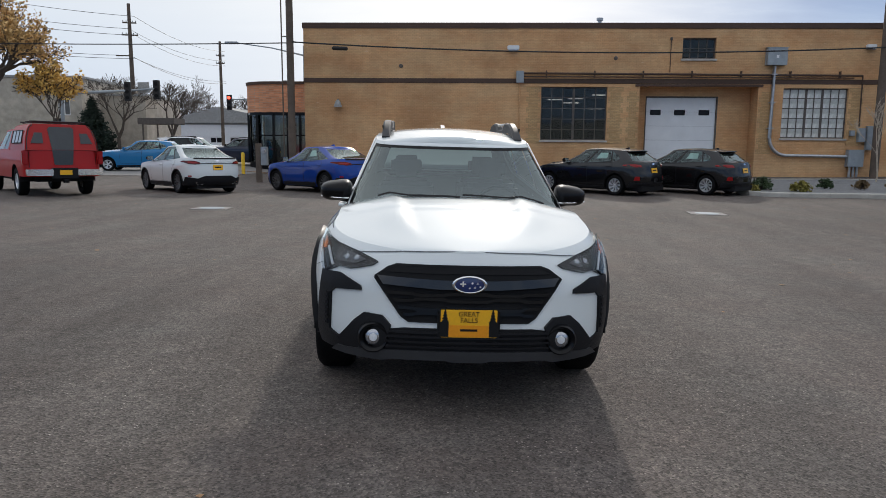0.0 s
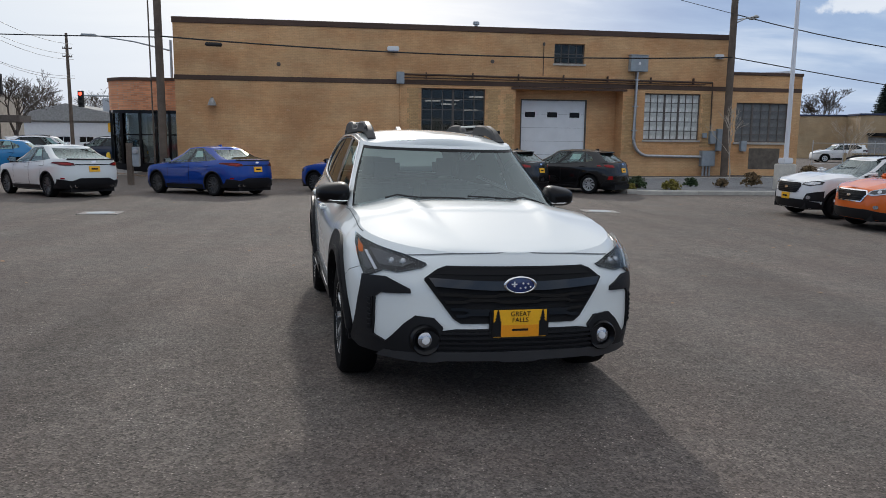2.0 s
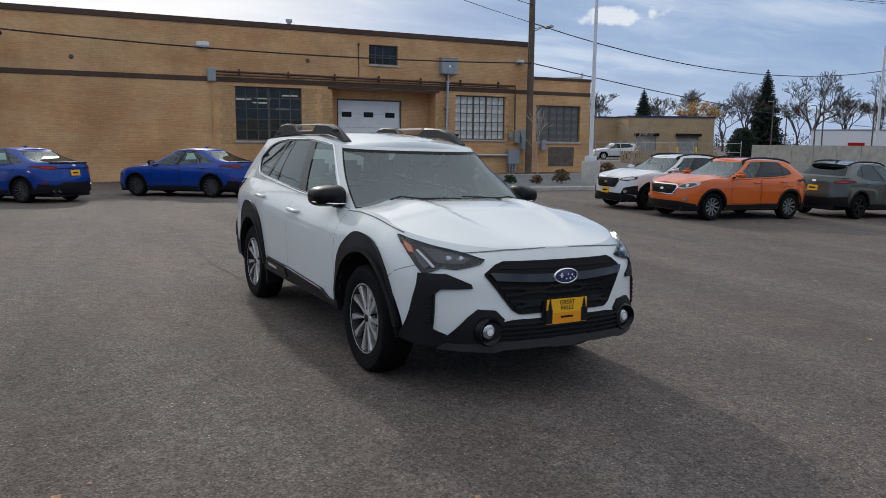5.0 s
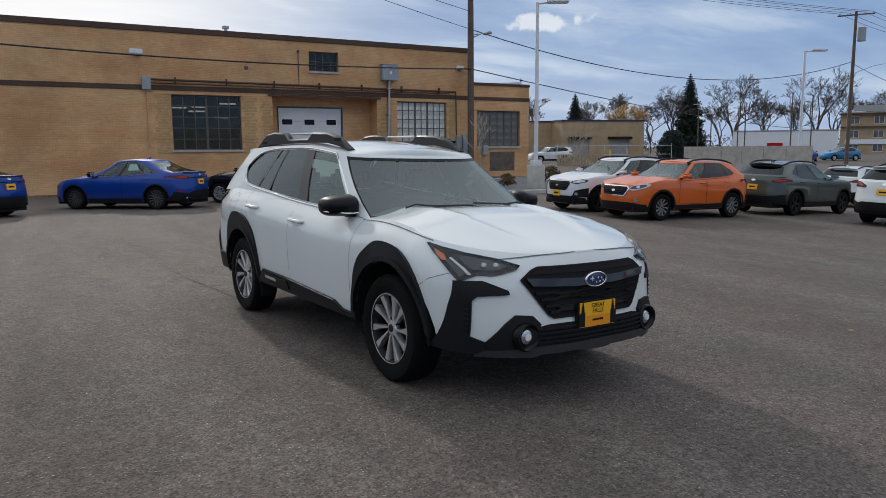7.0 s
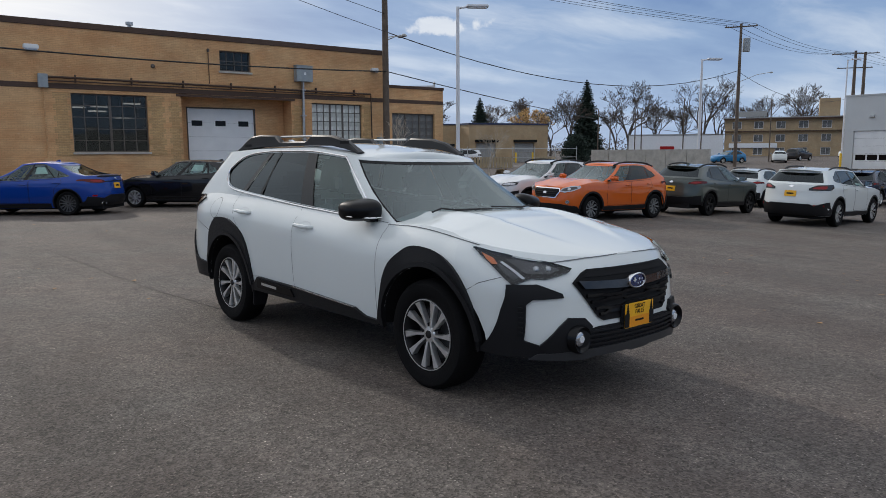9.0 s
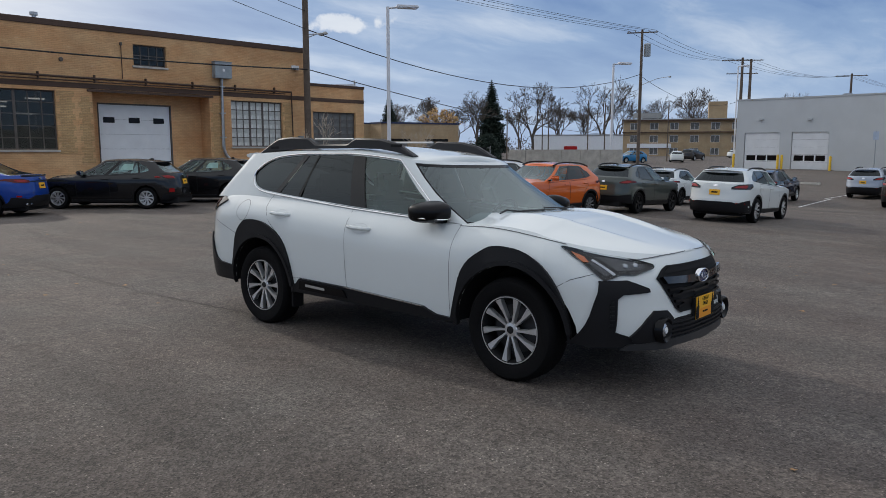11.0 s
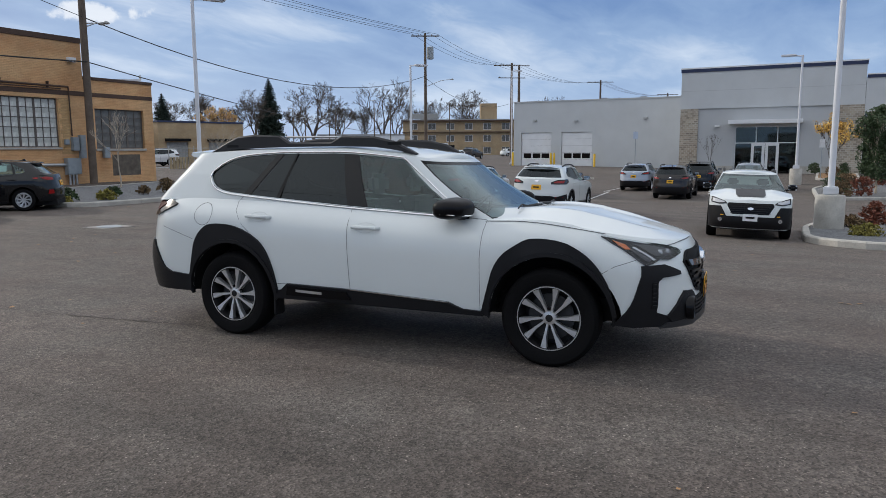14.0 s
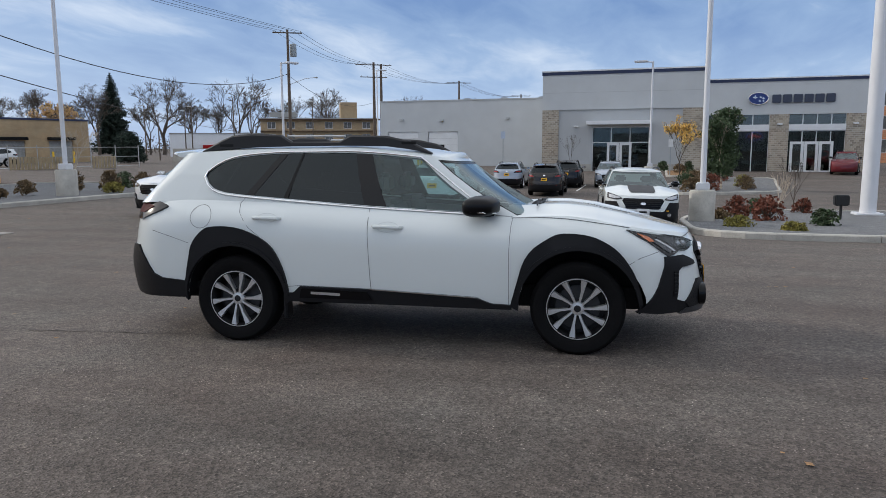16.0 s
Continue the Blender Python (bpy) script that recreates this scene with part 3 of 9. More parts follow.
M_seam = mat("grey_panel_seam", (0.13, 0.135, 0.14), 0.8, spec=0.1)
M_cup = mat("shaded_white_recess", (0.50, 0.53, 0.53), 0.5)
M_lip = mat("satin_grey_plastic", (0.030, 0.031, 0.034), 0.42, var=0.1, fine=0.05, fscale=400, spec=0.45)
M_gap = mat("panel_gap", (0.011, 0.011, 0.012), 0.8, spec=0.2)
M_carglass = glass_mat("car_glass", (0.56, 0.72, 0.71), 1.0, 1.68, (0.86, 1.0, 1.0))
M_privacy = glass_mat("privacy_car_glass", (0.032, 0.037, 0.042), 0.9, 1.5, (0.9, 1.0, 1.05))
M_shield = glass_mat("windscreen_glass", (0.46, 0.58, 0.60), 0.95, 2.05, (0.88, 0.99, 0.99))
M_lens = glass_mat("clear_lamp_lens", (0.92, 0.93, 0.94), 1.0, 1.22)
M_lampdark = mat("smoked_lamp_body", (0.012, 0.012, 0.014), 0.15, 0.0, coat=0.3, spec=0.3)
M_lampgrey = mat("grey_lamp_bezel", (0.06, 0.062, 0.068), 0.2, 0.5, coat=0.3)
M_drl = mat("frosted_light_bar", (0.62, 0.64, 0.66), 0.3, coat=0.3)
M_pillar = mat("black_pillar_film", (0.004, 0.004, 0.005), 0.3, coat=0.25, spec=0.2, var=0.02)
M_lampsilver = mat("silver_lamp_reflector", (0.42, 0.43, 0.45), 0.2, 0.8)
M_tail = mat("dark_red_tail_lens", (0.09, 0.003, 0.005), 0.2, coat=0.3, spec=0.2)
M_tailbright = mat("bright_red_tail_lens", (0.28, 0.006, 0.008), 0.2, coat=0.4, spec=0.2)
M_amber = mat("amber_marker_lens", (0.55, 0.12, 0.015), 0.15, coat=1.0)
M_seat = mat("grey_seat_cloth", (0.20, 0.20, 0.205), 0.9, var=0.1)
M_dash = mat("dark_grey_dashboard", (0.035, 0.036, 0.038), 0.75)
M_platewhite = mat("white_plate", (0.7, 0.71, 0.72), 0.4)

WAGON = dict(
    xF=1.3725, xR=-1.3725, rad=0.363, arch=0.43, tyre_w=0.225, track=0.80, rim=0.245,
    xsF=1.84, xsR=-1.84, pF=2.25, pR=2.7, barrel=0.05,
    nose=[(0.2, 2.20), (0.3, 2.29), (0.42, 2.335), (0.6, 2.325), (0.75, 2.30), (0.86, 2.26), (0.93, 2.19), (1.0, 2.10)],
    tail=[(0.25, -2.40), (0.4, -2.50), (0.62, -2.53), (0.8, -2.49), (1.0, -2.46), (1.15, -2.42), (1.3, -2.36)],
    width=[(0.2, 0.845), (0.35, 0.88), (0.55, 0.90), (0.75, 0.908), (0.92, 0.905), (1.03, 0.89), (1.1, 0.868), (1.16, 0.845), (1.3, 0.79)],
    sill=0.27, low_front=0.235, low_rear=0.30,
    shoulder=[(-2.6, 1.13), (-1.9, 1.165), (-1.2, 1.145), (0.0, 1.085), (0.85, 1.045), (1.2, 1.055), (1.6, 1.0), (1.95, 0.94), (2.25, 0.885)],
    crown=[(0.4, 0.075), (1.0, 0.075), (1.6, 0.065), (2.0, 0.045), (2.3, 0.0)],
    base=0.828, top=0.62, pA=3.2, pD=3.4,
    A0=1.09, A1=0.38, capA=0.26, D0=-2.37, D1=-2.02, capD=0.36,
    roof=[(0.5, 1.475), (0.1, 1.53), (-0.5, 1.56), (-1.2, 1.55), (-1.9, 1.505), (-2.1, 1.49)], roof_crown=0.05,
    belt=[(1.0, 1.075), (0.0, 1.115), (-0.9, 1.165), (-1.25, 1.195), (-1.55, 1.225), (-1.72, 1.30)],
    pillars=[(0.02, 0.276, "front"), (0.343, 0.69, "rear"), (0.715, 1.28, "rear")], last=0.89, win_top=0.92, hatch=True)


def spec(model, **changes):
    out = dict(model)
    out.update(changes)
    return out


class Shape:
    """The surfaces of a car: front is +x, left is +y."""

    def __init__(self, s):
        self.s = s
        for key in ("nose", "tail", "width", "shoulder", "crown", "roof", "belt"):
            setattr(self, key, smooth_curve(s[key]))

    def bar(self, x):
        return 1 - self.s["barrel"] * (x / 2.2)**2 * abs(x / 2.2)

    def wide(self, x, z):
        """Half width at a height; with a haunch the upper flank follows the shoulder line."""
        if self.s.get("haunch"):
            z -= (self.shoulder(x) - 1.05) * smooth01((z - 0.6) / 0.3)
        return self.width(z)

    def power(self, z):
        s = self.s
        return s["pF"] + (s.get("pF_hi", s["pF"]) - s["pF"]) * smooth01((z - 0.66) / 0.3)

    def side_y(self, x, z):
        s = self.s
        w = self.wide(min(max(x, s["xsR"]), s["xsF"]), z)
        if x > s["xsF"]:
            k = min(1, (x - s["xsF"]) / (self.nose(z) - s["xsF"]))
            p = self.power(z)
            return w * self.bar(s["xsF"]) * max(0, 1 - k**p)**(1 / p)
        if x < s["xsR"]:
            k = min(1, (x - s["xsR"]) / (self.tail(z) - s["xsR"]))
            return w * self.bar(s["xsR"]) * max(0, 1 - k**s["pR"])**(1 / s["pR"])
        return w * self.bar(x)

    def front(self, y, z):
        s = self.s
        k = min(1, abs(y) / (self.wide(s["xsF"], z) * self.bar(s["xsF"])))
        p = self.power(z)
        return Vector((s["xsF"] + (self.nose(z) - s["xsF"]) * max(0, 1 - k**p)**(1 / p), y, z))

    def rear(self, y, z):
        s = self.s
        k = min(1, abs(y) / (self.wide(s["xsR"], z) * self.bar(s["xsR"])))
        return Vector((s["xsR"] + (self.tail(z) - s["xsR"]) * max(0, 1 - k**s["pR"])**(1 / s["pR"]), y, z))

    def left(self, x, z):
        return Vector((x, self.side_y(x, z), z))

    def right(self, x, z):
        return Vector((x, -self.side_y(x, z), z))

    def low(self, x):
        s = self.s
        for xw in (s["xF"], s["xR"]):
            d = abs(x - xw)
            if d < s["arch"]:
                return s["rad"] + math.sqrt(s["arch"]**2 - d * d)
        if x > s["xF"]:
            return s["low_front"] + 0.05 * smooth01((2.05 - x) / 0.25)
        if x < s["xR"]:
            return s["low_rear"]
        return s["sill"]

    def columns(self):
        s = self.s
        half = math.pi / 2
        angles = {half * (k / 14) for k in range(14)}
        for k in range(0, 15):  # columns that follow a wheel opening lying in the curved corner
            x = s["xF"] + (s["arch"] - 1e-4) * math.cos(math.pi * k / 14) + (2e-3 if k == 15 else 0)
            for dx in (0, 3e-3) if k == 0 else (0,):
                q = (x + dx - s["xsF"]) / (self.nose(0.8) - s["xsF"])
                if 0 < q < 1:
                    angles.add(math.acos(q**(self.power(0.8) / 2)))
        cols = [("F", a) for a in sorted(angles)]
        xs = set(np.linspace(s["xsR"], s["xsF"], 30))
        for xw in (s["xF"], s["xR"]):
            for k in range(0, 15):
                xs.add(xw + (s["arch"] - 1e-4) * math.cos(math.pi * k / 14))
            xs.update((xw - s["arch"] - 2e-3, xw + s["arch"] + 2e-3))
        cols += [("S", x) for x in sorted((x for x in xs if s["xsR"] <= x <= s["xsF"]), reverse=True)]
        cols += [("R", half * (k / 10)) for k in range(9, -1, -1)]
        return cols

    def plan(self, col, z):
        s = self.s
        kind, a = col
        if kind == "S":
            return a, self.wide(a, z) * self.bar(a)
        xs, p, tip = (s["xsF"], self.power(z), self.nose(z)) if kind == "F" else (s["xsR"], s["pR"], self.tail(z))
        return xs + (tip - xs) * max(0, math.cos(a))**(2 / p), self.wide(xs, z) * self.bar(xs) * max(0, math.sin(a))**(2 / p)

    def window(self, u):
        """Lower and upper edge of the side glass at u; both draw together at the tail."""
        s = self.s
        p = self.cabin(u, 0.25)
        zb = self.shoulder(p.x) - 0.015
        lo, hi = (self.belt(p.x) - zb) / (self.roof(p.x) - zb), s["win_top"]
        e = s.get("last", 0.985)
        t = min(1, max(0, (u - (e - 0.19)) / 0.19))
        room = hi - lo
        if s.get("upright"):
            return lo + room * 0.42 * t**5, hi - room * (0.14 * t**1.5 + 0.36 * t**6)
        return lo, hi - (room - 0.05) * 0.55 * smooth01(t)**2

    def cabin(self, u, v, kind="S"):
        """A point of the cabin's left skin: v runs from the shoulder to the roof edge; u along the side from screen to tail,
        or the angle from the middle of the windscreen or the rear window."""
        s = self.s
        bulge = v + 0.06 * math.sin(math.pi * v)
        a = s["A0"] + (s["A1"] - s["A0"]) * bulge
        d = s["D0"] + (s["D1"] - s["D0"]) * v
        w = s["base"] + (s["top"] - s["base"]) * (v**1.25)
        xa, xd = a - s["capA"], d + s["capD"]
        if kind == "S":
            x, y = xa + (xd - xa) * u, w
            if s.get("upright"):  # pillars stand nearly upright between the raked ends
                b = 0.25 + 0.06 * math.sin(math.pi * 0.25)
                xa1 = s["A0"] + (s["A1"] - s["A0"]) * b - s["capA"]
                xd1 = s["D0"] + (s["D1"] - s["D0"]) * 0.25 + s["capD"]
                x = xa1 + (xd1 - xa1) * u + (xa - xa1) * (1 - u)**4 + (xd - xd1) * u**8 + 0.33 * (v - 0.25) * math.exp(-((u - 0.70) / 0.13)**2)
        elif kind == "F":
            x, y = xa + s["capA"] * max(0, math.cos(u))**(2 / s["pA"]), w * max(0, math.sin(u))**(2 / s["pA"])
        else:
            x, y = xd - s["capD"] * max(0, math.cos(u))**(2 / s["pD"]), w * max(0, math.sin(u))**(2 / s["pD"])
        y *= 1 - 0.02 * (x / 2)**2
        zb = self.shoulder(x) - 0.015
        z = zb + (self.roof(x) - zb) * v
        return Vector((x, y, z))


def panel(name, poly, fn, off, depth, material, parent, label="", cut=0.07):
    """An outline laid on a curved surface, proud by off, with edges that run back by depth."""
    bm = bmesh.new()
    f = bm.faces.new([bm.verts.new((u, v, 0)) for u, v in poly])
    for axis in (0, 1):
        lo, hi = min(p[axis] for p in poly), max(p[axis] for p in poly)
        for c in np.arange(lo + cut, hi - 1e-4, cut):
            co, no = [0, 0, 0], [0, 0, 0]
            co[axis], no[axis] = c, 1
            bmesh.ops.bisect_plane(bm, geom=bm.verts[:] + bm.edges[:] + bm.faces[:], plane_co=co, plane_no=no)
    lay = bm.verts.layers.float_vector.new("flat")
    for v in bm.verts:
        v[lay] = v.co.copy()
    edge = [e for e in bm.edges if e.is_boundary]
    ext = bmesh.ops.extrude_edge_only(bm, edges=edge)
    back = {g for g in ext["geom"] if isinstance(g, bmesh.types.BMVert)}
    cx, cy = sum(p[0] for p in poly) / len(poly), sum(p[1] for p in poly) / len(poly)
    mid = fn(cx, cy)
    e = 0.01
    for v in bm.verts:
        u, w = v[lay][0], v[lay][1]
        p = fn(u, w)
        n = (fn(u + e, w) - fn(u - e, w)).cross(fn(u, w + e) - fn(u, w - e))
        n = n.normalized() if n.length > 1e-9 else Vector((0, 0, 1))
        out = Vector((p.x * 0.8, p.y * 2.0, 0.0)) if abs(mid.y) > 0.6 else Vector((p.x, p.y * 0.5, 0))
        if n.dot(out) < 0:
            n = -n
        v.co = p + n * (off - depth if v in back else off)
    return part(name, bm, material, parent, label, 30)


def ribbon(fn, path, width, off, bm=None):
    """A thin strip along a path on a curved surface."""
    bm = bm or bmesh.new()
    pts = []
    for (a, b) in zip(path, path[1:]):
        k = max(1, int(math.hypot(b[0] - a[0], b[1] - a[1]) / 0.05))
        pts += [(a[0] + (b[0] - a[0]) * i / k, a[1] + (b[1] - a[1]) * i / k) for i in range(k)]
    pts.append(path[-1])
    rows = []
    for i, p in enumerate(pts):
        a, b = pts[max(i - 1, 0)], pts[min(i + 1, len(pts) - 1)]
        d = Vector((b[0] - a[0], b[1] - a[1])).normalized()
        q = Vector((-d.y, d.x)) * width / 2
        row = []
        for s in (-1, 1):
            u, w = p[0] + s * q.x, p[1] + s * q.y
            c = fn(u, w)
            c = c + Vector((0, math.copysign(off, c.y), 0)) if abs(c.y) > 0.55 and abs(c.x) < 2.0 else c + Vector((math.copysign(off, c.x), 0, 0))
            row.append(bm.verts.new(c))
        rows.append(row)
    for a, b in zip(rows, rows[1:]):
        bm.faces.new((a[0], a[1], b[1], b[0]))
    return bm


def shell(S, top, body):
    s = S.s
    cols = S.columns()
    nv = 12
    grid = {}
    bm = bmesh.new()
    for sg in (1, -1):
        for j, c in enumerate(cols):
            x0, _ = S.plan(c, 0.8)
            lo = S.low(x0)
            hi = S.shoulder(x0)
            for i in range(nv + 1):
                z = lo + (hi - lo) * i / nv
                x, y = S.plan(c, z)
                if sg < 0 and y < 1e-6:
                    grid[sg, j, i] = grid[1, j, i]
                else:
                    grid[sg, j, i] = bm.verts.new((x, sg * y, z))
        for j in range(len(cols) - 1):
            for i in range(nv):
                q = [grid[sg, j, i], grid[sg, j + 1, i], grid[sg, j + 1, i + 1], grid[sg, j, i + 1]]
                q = list(dict.fromkeys(q))
                if len(q) > 2:
                    bm.faces.new(q)
    part("body", bm, body, top, "", 50)
    # bonnet and rear deck, each across the car from shoulder to shoulder
    m = 48 if s.get("haunch") else 24
    xa = s["A0"] - s["capA"] - 0.12
    xd = s["D0"] + s["capD"] + 0.1
    for name, keep in (("bonnet", lambda x: x > xa), ("rear_deck", lambda x: x < xd)):
        bm = bmesh.new()
        rows = []
        for c in cols:
            x0, _ = S.plan(c, 0.8)
            if not keep(x0):
                continue
            hi = S.shoulder(x0)
            x, y = S.plan(c, hi)
            cr = S.crown(x) if name == "bonnet" else 0.02 * min(1, (x - S.tail(hi)) / 0.15)
            row = []
            for k in range(m + 1):
                q = -1 + 2 * k / m
                z = hi + cr * (1 - abs(q)**2.6)
                if name == "bonnet":  # two raised shoulders along the bonnet
                    d = abs(q) - 0.56 + 0.10 * (x - 1.0)
                    z += 0.022 * math.exp(-(d / (0.17 if d > 0 else 0.06))**2) * smooth01((2.1 - x) / 0.5)
                row.append(bm.verts.new((x, y * q, z)))
            rows.append(row)
        for a, b in zip(rows, rows[1:]):
            for k in range(m):
                bm.faces.new((a[k], a[k + 1], b[k + 1], b[k]))
        bmesh.ops.remove_doubles(bm, verts=bm.verts, dist=1e-4)
        part(name, bm, body, top, "", 50)
    # floor pan and wheel houses
    bm = bmesh.new()
    lo = min(s["sill"], s["low_front"])
    box(bm, s["xR"] - 0.85, s["xF"] + 0.76, -0.62, 0.62, lo - 0.02, lo + 0.14)
    box(bm, s["xR"] + s["arch"] + 0.02, s["xF"] - s["arch"] - 0.02, -0.80, 0.80, s["sill"], s["sill"] + 0.13)
    part("underbody", bm, M_gap, top)
    for xw in (s["xF"], s["xR"]):
        for sg in (1, -1):
            bm = bmesh.new()
            ra = []
            for k in range(13):
                a = math.pi * (k / 12)
                ra.append([bm.verts.new((xw + (s["arch"] + 0.01) * math.cos(a), sg * yy, s["rad"] + (s["arch"] + 0.01) * math.sin(a))) for yy in (0.55, S.side_y(xw, 0.75) - 0.012)])
            for a, b in zip(ra, ra[1:]):
                bm.faces.new((a[0], a[1], b[1], b[0]))
            bm.faces.new([r[0] for r in ra])
            part("wheel_house", bm, M_gap, top)


def cabin(S, top, body, dark_rear=True, pillar=None):
    """Roof, pillars and glass."""
    s = S.s
    half = math.pi / 2
    pil = pillar or M_pillar
    sideu = sorted({0.0, 1.0, *np.linspace(0.02, 0.98, 41 if s.get("upright") else 25), *[p for a, b, _ in s["pillars"] for p in (a, min(b, 0.999))], s.get("last", 0.985)})
    cols = [("F", half * k / 12) for k in range(12)] + [("S", u) for u in sideu] + [("R", half * k / 12) for k in range(11, -1, -1)]
    wt = s["win_top"]

    def opening(c):
        kind, u = c
        if kind == "F":
            return ("screen", 0.03, 0.95) if u < half * 0.88 else None
        if kind == "R":
            if s.get("van"):
                return None
            return ("back", s.get("back_lo", 0.16), s.get("back_hi", 0.86)) if u < half * 0.72 else None
        for a, b, n in s["pillars"]:
            if a - 1e-6 <= u <= b + 1e-6 and u <= s.get("last", 0.985):
                lo, hi = S.window(u)
                return (n + str(a), lo, hi)
        return None

    def rows(c):
        o = opening(c)
        lo, hi = (o[1], o[2]) if o else (s.get("back_lo", 0.2), wt)
        if not o and c[0] == "S":
            lo, hi = S.window(c[1])
        return [0.0, lo] + [lo + (hi - lo) * q for q in (0.25, 0.5, 0.75)] + [hi, 1.0]

    groups = {}
    roof_rows = []
    for sg in (1, -1):
        pts = []
        for c in cols:
            pts.append([S.cabin(c[1], v, c[0]) * 1 for v in rows(c)])
        for j in range(len(cols) - 1):
            a, b = opening(cols[j]), opening(cols[j + 1])
            same = a and b and a[0] == b[0]
            ua = cols[j][1]
            blackish = cols[j][0] == "S" and cols[j + 1][0] == "S" and s["pillars"][0][1] - 1e-6 <= ua < s.get("black_to", s["pillars"][-1][0]) - 1e-6
            for i in range(6):
                q = [pts[j][i], pts[j + 1][i], pts[j + 1][i + 1], pts[j][i + 1]]
                if 1 <= i <= 4 and same:
                    key = "glass:" + a[0] + (":" + str(sg) if a[0] not in ("screen", "back") else "")
                elif 1 <= i <= 4 and blackish:
                    key = "pillar:%d:%.1f" % (sg, next(b for _, b, _ in s["pillars"][::-1] if ua >= b - 1e-6))
                else:
                    key = "frame:"
                groups.setdefault(key, []).append([Vector((p.x, p.y * sg, p.z)) for p in q])
        roof_rows.append([p[-1] for p in pts])
    for key, quads in groups.items():
        bm = bmesh.new()
        for q in quads:
            vs = [bm.verts.new(p) for p in q]
            bm.faces.new(vs)
        bmesh.ops.remove_doubles(bm, verts=bm.verts, dist=2e-4)
        bmesh.ops.dissolve_degenerate(bm, edges=bm.edges, dist=1e-5)
        bmesh.ops.recalc_face_normals(bm, faces=bm.faces)
        kind = key.split(":")
        if kind[0] == "glass":
            for v in bm.verts:
                v.co -= 0.006 * Vector((v.co.x * 0.5, v.co.y * 1.2, 0.3)).normalized()
            m = M_shield if kind[1] == "screen" else M_privacy if (dark_rear and (kind[1].startswith("rear") or kind[1] == "back")) else M_carglass
            name = {"screen": "windscreen", "back": "rear_window"}.get(kind[1], "side_window")
            ob = part(name, bm, m, top, "", 60)
            ob.visible_shadow = False
        else:
            part({"pillar": "door_pillar", "frame": "cabin_frame"}[kind[0]], bm, pil if kind[0] == "pillar" else body, top, "", 50)
    # lining inside the pillars and the roof
    bm = bmesh.new()
    for q in groups.get("frame:", []):
        k = 0.985 if q[0].x > s["A1"] - s["capA"] and q[2].z > 1.3 else 0.965
        bm.faces.new([bm.verts.new((p.x - 0.014 * math.copysign(1, p.x), p.y * k, p.z - 0.012)) for p in q])
    for a, b in zip(roof_rows[0], roof_rows[0][1:]):
        bm.faces.new([bm.verts.new(p) for p in ((a.x * 0.99, a.y * 0.97, a.z - 0.02), (b.x * 0.99, b.y * 0.97, b.z - 0.02), (b.x * 0.99, -b.y * 0.97, b.z - 0.02), (a.x * 0.99, -a.y * 0.97, a.z - 0.02))])
    part("headliner", bm, M_seat, top)
    bm = bmesh.new()
    m = 10
    rws = []
    for p in roof_rows[0]:
        row = []
        for k in range(m + 1):
            q = -1 + 2 * k / m
            row.append(bm.verts.new((p.x, p.y * q, p.z + s["roof_crown"] * (1 - abs(q)**2.2) * min(1, p.y / 0.4))))
        rws.append(row)
    for a, b in zip(rws, rws[1:]):
        for k in range(m):
            bm.faces.new((a[k], a[k + 1], b[k + 1], b[k]))
    bmesh.ops.remove_doubles(bm, verts=bm.verts, dist=1e-4)
    part("roof", bm, body, top, "", 50)


WHEELS = {}


